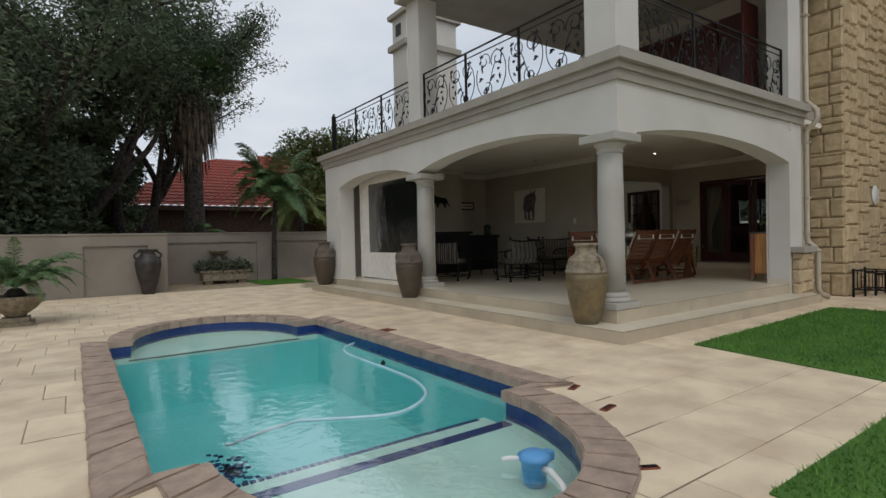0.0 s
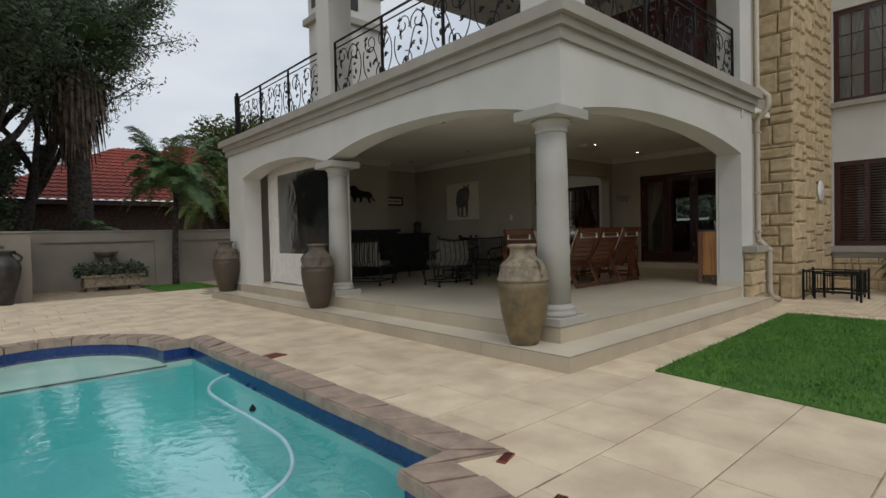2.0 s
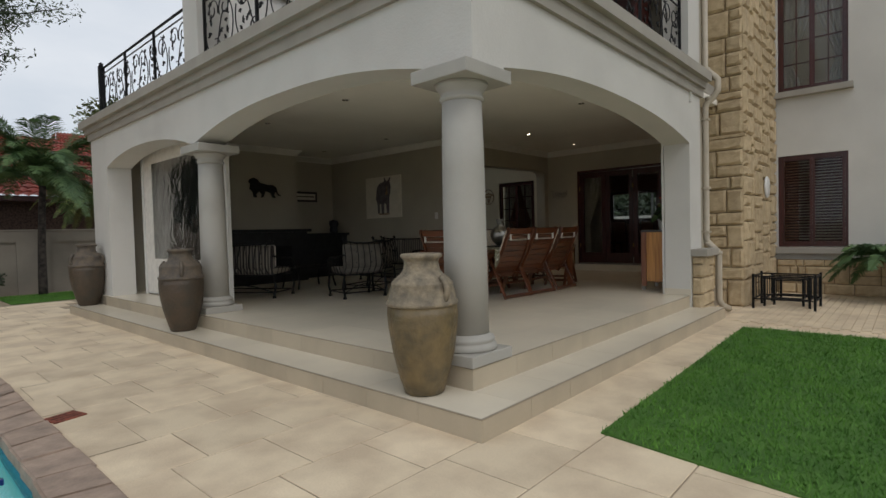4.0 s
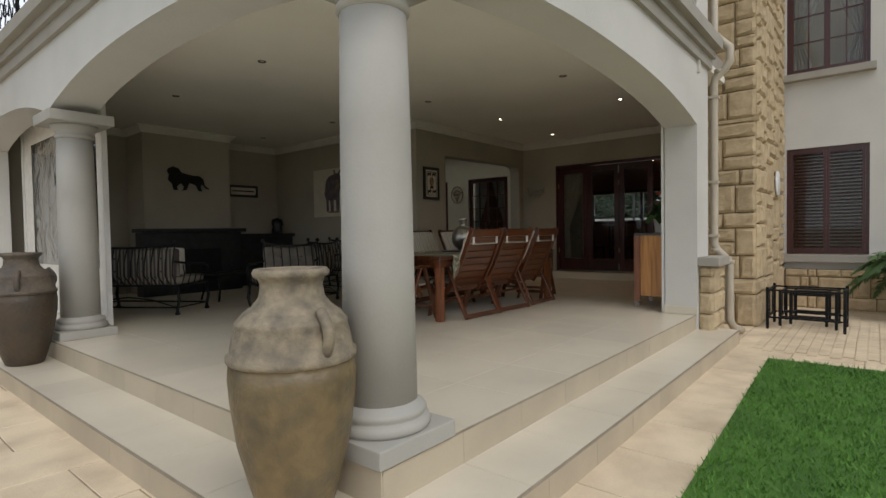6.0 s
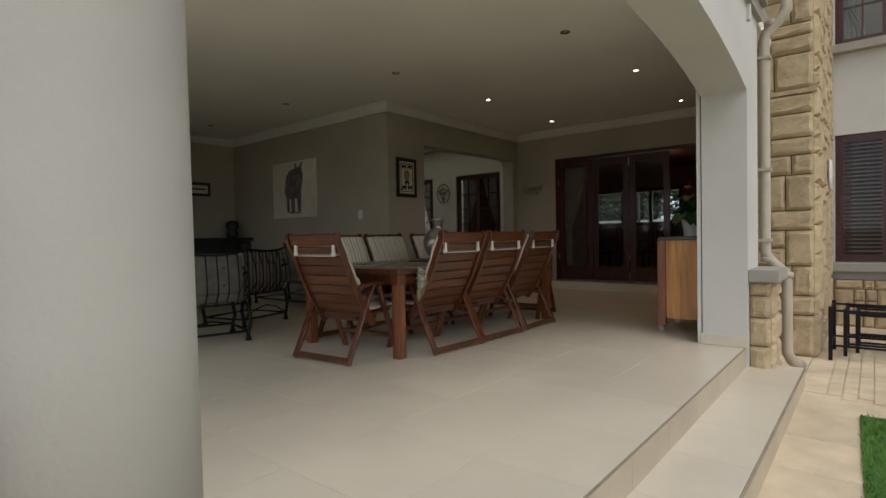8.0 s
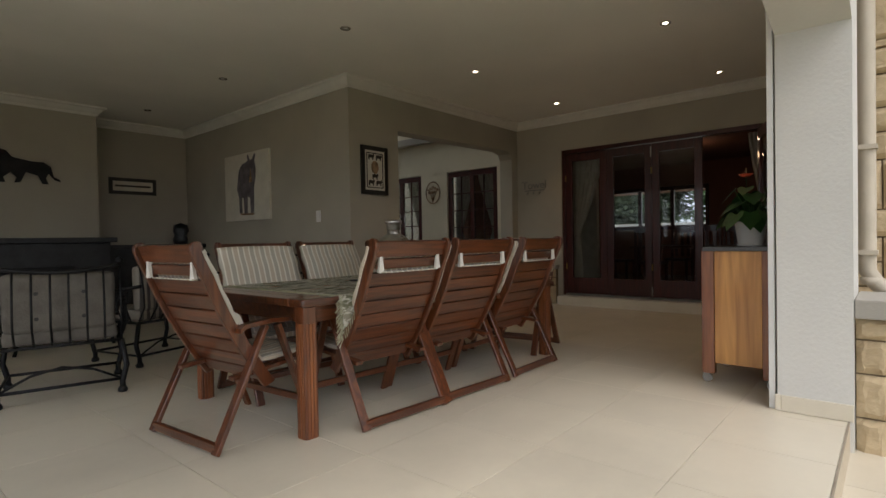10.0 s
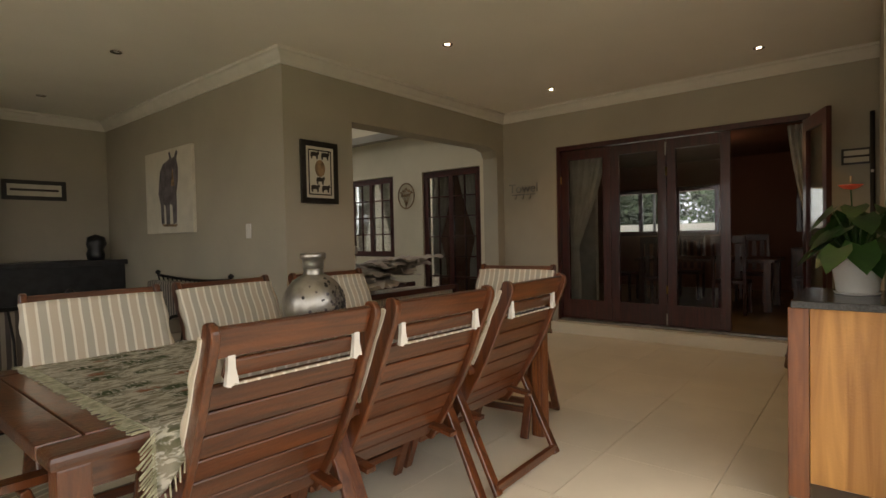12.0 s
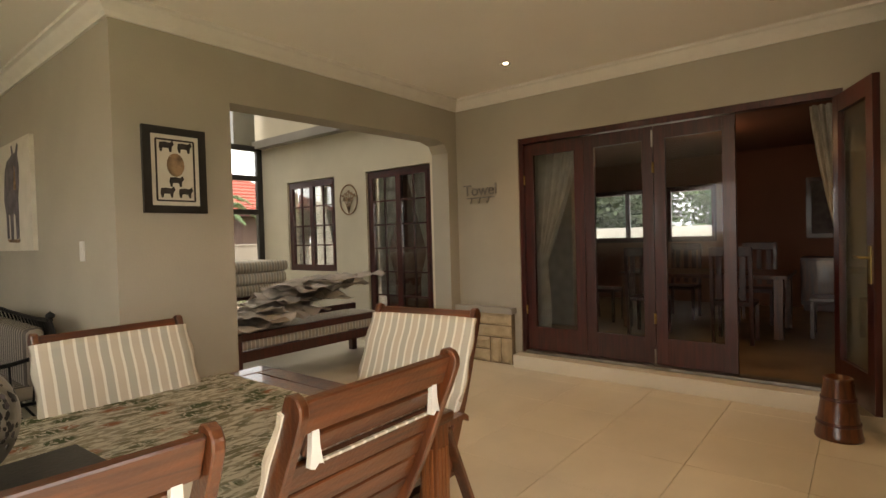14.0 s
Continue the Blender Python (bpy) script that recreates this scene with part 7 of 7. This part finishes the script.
# ---- dining room behind the doors ----
DRX = 21.0
# Walls and ceiling share a paint darkened and reddened for the dim lamplight.
DIM_WARM = mat("dim_warm_paint", (0.23, 0.10, 0.065), 0.8, vary=0.05, scale=1.2)
structure("dining_floor", box(B(), XD + 0.12, DRX, 3.9, 10.6, P, DZ0 - 0.005), mat("brown_dining_tile", (0.30, 0.20, 0.11), 0.35, vary=0.15, scale=2), "brown tiled dining room floor", "floor")
structure("dining_ceiling", box(B(), XD + 0.25, DRX + 0.2, 3.9, 10.6, 3.2, 3.3), DIM_WARM, "dining room ceiling", "ceiling")
structure("dining_wall_1", box(B(), XD + 0.25, DRX, 3.7, 3.9, P, 3.3), DIM_WARM, "dark red-brown dining room wall, the dim light put into its paint", "wall")
structure("dining_wall_2", box(B(), XD + 0.3, DRX, 10.6, 10.8, P, 3.3), DIM_WARM, "dark red-brown dining room wall, the dim light put into its paint", "wall")
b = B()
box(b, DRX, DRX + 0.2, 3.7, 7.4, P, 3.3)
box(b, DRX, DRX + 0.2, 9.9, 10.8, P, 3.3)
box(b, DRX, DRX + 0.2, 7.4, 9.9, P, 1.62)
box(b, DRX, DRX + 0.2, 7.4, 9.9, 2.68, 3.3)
structure("dining_wall_3", b, DIM_WARM, "dark red-brown dining room wall with a window, the dim light put into its paint", "wall")
casement("window_6", 7.4, 9.9, 1.62, 2.68, DRX + 0.08, 1, 1, "dark timber window of the dining room", 3)
# Added slab, out of view, that cuts the daylight entering the dining room.
structure("dining_eave", box(B(), DRX + 0.2, DRX + 4.2, 4.0, 13.0, 2.86, 3.0), DIM_WARM, "unseen slab added to keep sky light off the dining room window", "eave")
yw = thing("yard_wall", "cream plastered yard wall behind the house", "wall", (30, 10, 0), kind="structure")
part("wall", box(B(), 0, 0.2, -14, 16, 0, 2.0), PLASTER, yw)
shrub("garden_shrub", (34, 14, 0), 3.4, 5.5, 22000, 0.27, LEAF, 71, "green trees behind the yard wall")
shrub("garden_shrub", (34, 8.5, 0), 3.4, 5.2, 22000, 0.27, LEAF2, 72, "green trees behind the yard wall")
lp = thing("street_lamp", "black garden lamp post with a white globe", "lamp", (27, 10.6, 0))
part("post", tube(B(), [(0, 0, 0), (0, 0, 3.0)], 0.05, 8), BLACKFR, lp)
part("globe", lathe(B(), [(0.05, 3.0), (0.16, 3.1), (0.2, 3.24), (0.14, 3.38), (0.0, 3.42)], 16), WHITE, lp)
for (y, sd, cw) in ((DY1 - 0.05, 1, 0.56), (DY0 + 0.24, -1, 0.28)):
    curtain((XD + 0.32, y, DZ0 + 0.02), cw, 2.35, -90, 0.42, "cream tied-back curtain beside the doors", CURTAIN, sd, 0.80, 0.06)
dt = thing("inner_dining_table", "dark timber dining table in the room behind", "table", (18.2, 7.0, DZ0))
part("tabletop", box(B(), -0.55, 0.55, -1.0, 1.0, 0.72, 0.77, 0.008), REDWOOD, dt)
for x in (-0.45, 0.45):
    for y in (-0.9, 0.9):
        part("leg", box(B(), x - 0.05, x + 0.05, y - 0.05, y + 0.05, 0, 0.72, 0.005), REDWOOD, dt)


def dining_chair(at, rz):
    ob = thing("dining_chair", "tall dark timber dining chair in the room behind", "chair", at, rz, "inner dining chairs")
    part("seat", box(B(), -0.22, 0.22, -0.2, 0.22, 0.44, 0.49, 0.01), DARKWOOD, ob)
    for x in (-0.2, 0.2):
        part("leg", box(B(), x - 0.02, x + 0.02, 0.17, 0.21, 0, 0.44), DARKWOOD, ob)
        part("back_post", bar(B(), (x, -0.19, 0), (x, -0.27, 1.12), 0.04, 0.035), DARKWOOD, ob)
    for k in range(3):
        part("back_slat", box(B(), -0.15 + 0.12 * k, -0.09 + 0.12 * k, -0.255, -0.24, 0.52, 1.02), DARKWOOD, ob)
    part("top_rail", box(B(), -0.21, 0.21, -0.285, -0.25, 1.02, 1.13, 0.008), DARKWOOD, ob)
    return ob


dc = dining_chair((17.4, 7.5, DZ0), -90)
for x, y, rz in ((17.4, 6.5, -90), (19.0, 7.5, 90), (19.0, 6.5, 90), (18.2, 5.6, 0), (18.2, 8.4, 180)):
    copy_thing(dc, pose(x, y, DZ0, 0, 0, rz))
sb = thing("sideboard", "dark timber sideboard against the wall", "sideboard", (DRX - 0.3, 5.4, DZ0))
part("body", box(B(), -0.22, 0.28, -0.7, 0.7, 0.1, 0.85, 0.008), DARKWOOD, sb)
part("base", box(B(), -0.2, 0.28, -0.66, 0.66, 0, 0.1), DARKWOOD, sb)
for k in (-0.35, 0.35):
    part("door", box(B(), -0.235, -0.22, k - 0.32, k + 0.32, 0.16, 0.8, 0.004), REDWOOD, sb)
pi = picture("picture", (DRX, 5.6, 2.15), -90, 0.9, 1.0, 0.07, DARKWOOD, GREYINK, "large dark framed picture in the dining room")
pl2 = thing("ceiling_lamp", "small lit spotlight on the dining room ceiling", "ceiling light", (18.2, 7.0, 3.2))
part("bulb", lathe(B(), [(0.0, -0.035), (0.03, -0.032), (0.04, -0.02), (0.0, -0.02)], 24), lamp_glow("lit_bulb", (1.0, 0.8, 0.55), 14.0), pl2)
part("mount", lathe(B(), [(0.055, -0.02), (0.055, 0.0), (0.0, 0.0)], 24), BRASS, pl2)
pn_ = new("ceiling_lamp_light", bpy.data.lights.new("ceiling_lamp_light", "POINT"))
pn_.data.energy, pn_.data.color, pn_.data.shadow_soft_size = 0.9, (1.0, 0.62, 0.34), 0.05
pn_.location = (18.2, 7.0, 2.9)

# ---- floor and paving pieces ----
def slab_mesh(name, w, d, h, mt, bevel=0.004):
    """A tile w by d, its top at 0, with a narrow chamfer."""
    bm = B()
    x, y, c = w / 2, d / 2, bevel
    lo = [bm.verts.new(q) for q in ((-x, -y, -h), (x, -y, -h), (x, y, -h), (-x, y, -h))]
    mi = [bm.verts.new(q) for q in ((-x, -y, -c), (x, -y, -c), (x, y, -c), (-x, y, -c))]
    hi = [bm.verts.new(q) for q in ((-x + c, -y + c, 0), (x - c, -y + c, 0), (x - c, y - c, 0), (-x + c, y - c, 0))]
    for a, b_ in ((lo, mi), (mi, hi)):
        for i in range(4):
            bm.faces.new((a[i], a[(i + 1) % 4], b_[(i + 1) % 4], b_[i]))
    bm.faces.new(hi)
    return mesh_of(name, bm, mt)


FLOOR = bpy.data.objects["floor"]
T = 0.65
cache = {}


def place_tile(parent, x0, x1, y0, y1, z, mt, gap, name, h=0.010, tilt=0.0):
    w, d = round(x1 - x0 - gap, 3), round(y1 - y0 - gap, 3)
    if w < 0.03 or d < 0.03:
        return
    key = (w, d, mt.name)
    if key not in cache:
        cache[key] = slab_mesh(name, w, d, h, mt, 0.0007 if gap < 0.005 else 0.004)
    ob = new(name, cache[key])
    ob.parent = parent
    ob.matrix_basis = pose((x0 + x1) / 2, (y0 + y1) / 2, z, random.uniform(-tilt, tilt), random.uniform(-tilt, tilt), 0)


xs = [FX0] + [10.65 + T * k for k in range(-6, 8) if 6.15 < 10.65 + T * k < 15.58] + [15.60]
ys = [FY0] + [5.55 + T * k for k in range(-2, 13) if 4.33 < 5.55 + T * k < 13.75] + [13.80]
for i in range(len(xs) - 1):
    for j in range(len(ys) - 1):
        if xs[i] >= XA and ys[j] >= YA:
            continue
        place_tile(FLOOR, xs[i], xs[i + 1], ys[j], ys[j + 1], P, TILE, 0.003, "tile")
ST = bpy.data.objects["step_1"]
y = SY0
k = 0
while y < 14.15:
    y2 = min(y + 0.6, 14.2)
    place_tile(ST, SX0, FX0, y, y2, STEP, TILE, 0.003, "tile")
    y = y2
x = FX0
while x < 11.68:
    x2 = min(x + 0.6, 11.70)
    place_tile(ST, x, x2, SY0, FY0, STEP, TILE, 0.003, "tile")
    x = x2


def riser(parent, p0, p1, z0, z1, face):
    """Upright tile on a step's face."""
    me_key = ("r", round(abs(p1 - p0), 3), z1 - z0)
    bm = B()
    if face[0] == "x":
        box(bm, face[1] - 0.010, face[1] - 0.0005, p0 + 0.0015, p1 - 0.0015, z0, z1)
    else:
        box(bm, p0 + 0.0015, p1 - 0.0015, face[1] - 0.010, face[1] - 0.0005, z0, z1)
    part("riser_tile", bm, RISER, parent)


for face, a, b_, z0, z1, par in (("x", SY0 - 0.01, 14.2, 0.0, STEP - 0.011, ST), ("x", FY0 - 0.01, 13.5, STEP, P - 0.011, FLOOR)):
    u = a
    while u < b_ - 0.01:
        v = min(u + 0.6, b_)
        riser(par, u, v, z0, z1, (face, SX0 if par is ST else FX0))
        u = v
for a, b_, z0, z1, par, yy in ((SX0, 11.70, 0.0, STEP - 0.011, ST, SY0), (FX0, 11.48, STEP, P - 0.011, FLOOR, FY0)):
    u = a
    while u < b_ - 0.01:
        v = min(u + 0.6, b_)
        riser(par, u, v, z0, z1, ("y", yy))
        u = v
# dark nosing strips
b = B()
box(b, FX0 - 0.010, FX0 - 0.0005, FY0 - 0.010, 13.5, P - 0.010, P - 0.002)
box(b, FX0 - 0.0005, 11.48, FY0 - 0.010, FY0 - 0.0005, P - 0.010, P - 0.002)
box(b, SX0 - 0.014, SX0 - 0.0005, SY0 - 0.014, 14.2, STEP - 0.010, STEP - 0.002)
box(b, SX0 - 0.0005, 11.70, SY0 - 0.014, SY0 - 0.0005, STEP - 0.010, STEP - 0.002)
structure("nosing", b, TILEEDGE, "thin dark edge along the steps", "trim")

# paving slabs: the nearest are pieces, the rest one joined sheet
def inside(x, y, pts):
    c = False
    j = len(pts) - 1
    for i in range(len(pts)):
        if (pts[i][1] > y) != (pts[j][1] > y) and x < (pts[j][0] - pts[i][0]) * (y - pts[i][1]) / (pts[j][1] - pts[i][1]) + pts[i][0]:
            c = not c
        j = i
    return c


GROUND = bpy.data.objects["ground"]
HOLE = pool_outline(0.16)
PS = 0.62
far = []
near_count = 0
row = 0
y = 3.94 + PS * 21
while y > -7:
    off = (row % 2) * PS / 2 + (row % 3) * 0.07
    x = -8 + off
    while x < 15.6:
        x1, y1 = x + PS, y - PS
        cx, cy = x + PS / 2, y - PS / 2
        corners = ((x, y), (x1, y), (x1, y1), (x, y1))
        cut = any(inside(a, b_, HOLE) for a, b_ in corners + ((cx, cy),)) 
        lawns = all(inside(a, b_, l) for a, b_ in corners for l in (LAWN1,)) or all(inside(a, b_, LAWN2) for a, b_ in corners)
        under = x > 5.75 and y1 > 3.98
        if cut and not under:
            n_ = 12
            cells = [(x + PS * i / n_, y1 + PS * j / n_) for i in range(n_) for j in range(n_) if not inside(x + PS * (i + 0.5) / n_, y1 + PS * (j + 0.5) / n_, HOLE)]
            if cells and len(cells) < n_ * n_:
                cm = B()
                for a, b_ in cells:
                    e_ = PS / n_
                    x0_, x1_ = max(a, x + 0.0035), min(a + e_, x1 - 0.0035)
                    y0_, y1_ = max(b_, y1 + 0.0035), min(b_ + e_, y - 0.0035)
                    cm.faces.new([cm.verts.new(v) for v in ((x0_, y0_, 0), (x1_, y0_, 0), (x1_, y1_, 0), (x0_, y1_, 0))])
                bmesh.ops.remove_doubles(cm, verts=cm.verts, dist=0.001)
                part("paving_slab", cm, PAVER, GROUND)
            elif cells:
                cut = False
        if not (cut or lawns or under or (cy > 17 and cx < 2.4)):
            if near_count < 300 and -1.5 < cx < 11.8 and -0.5 < cy < 9.5:
                place_tile(GROUND, x, x1, y1, y, 0.0, PAVER, 0.010, "paving_slab", 0.010, 0.12)
                near_count += 1
            else:
                far.append((x, x1, y1, y))
        x = x1
    y -= PS
    row += 1
bm = B()
for x0, x1, y0, y1 in far:
    z = random.uniform(-0.0015, 0.0015)
    g_ = 0.005
    q = [bm.verts.new(v) for v in ((x0 + g_, y0 + g_, z), (x1 - g_, y0 + g_, z), (x1 - g_, y1 - g_, z), (x0 + g_, y1 - g_, z))]
    lo = [bm.verts.new((v.co.x, v.co.y, -0.012)) for v in q]
    bm.faces.new(q)
    for i in range(4):
        bm.faces.new((q[i], q[(i + 1) % 4], lo[(i + 1) % 4], lo[i]))
pv = part("paving_slabs", bm, PAVER, GROUND)
tagged(pv, "", "", "", "stuff")
# small brick pavers near the house
bm = B()
for i in range(22):
    for j in range(26):
        x0, y0 = 11.4 + i * 0.205 + (j % 2) * 0.1, 1.0 + j * 0.105
        if x0 + 0.2 > XW - 0.12 or (x0 + 0.2 > SX - 0.05 and y0 + 0.1 > SY) or y0 + 0.1 > 4.12:
            continue
        box(bm, x0 + 0.003, x0 + 0.2, y0 + 0.003, y0 + 0.1, -0.01, 0.012 + random.uniform(-0.001, 0.001))
bk_ = part("brick_pavers", bm, PAVER, GROUND)
tagged(bk_, "", "", "", "stuff")
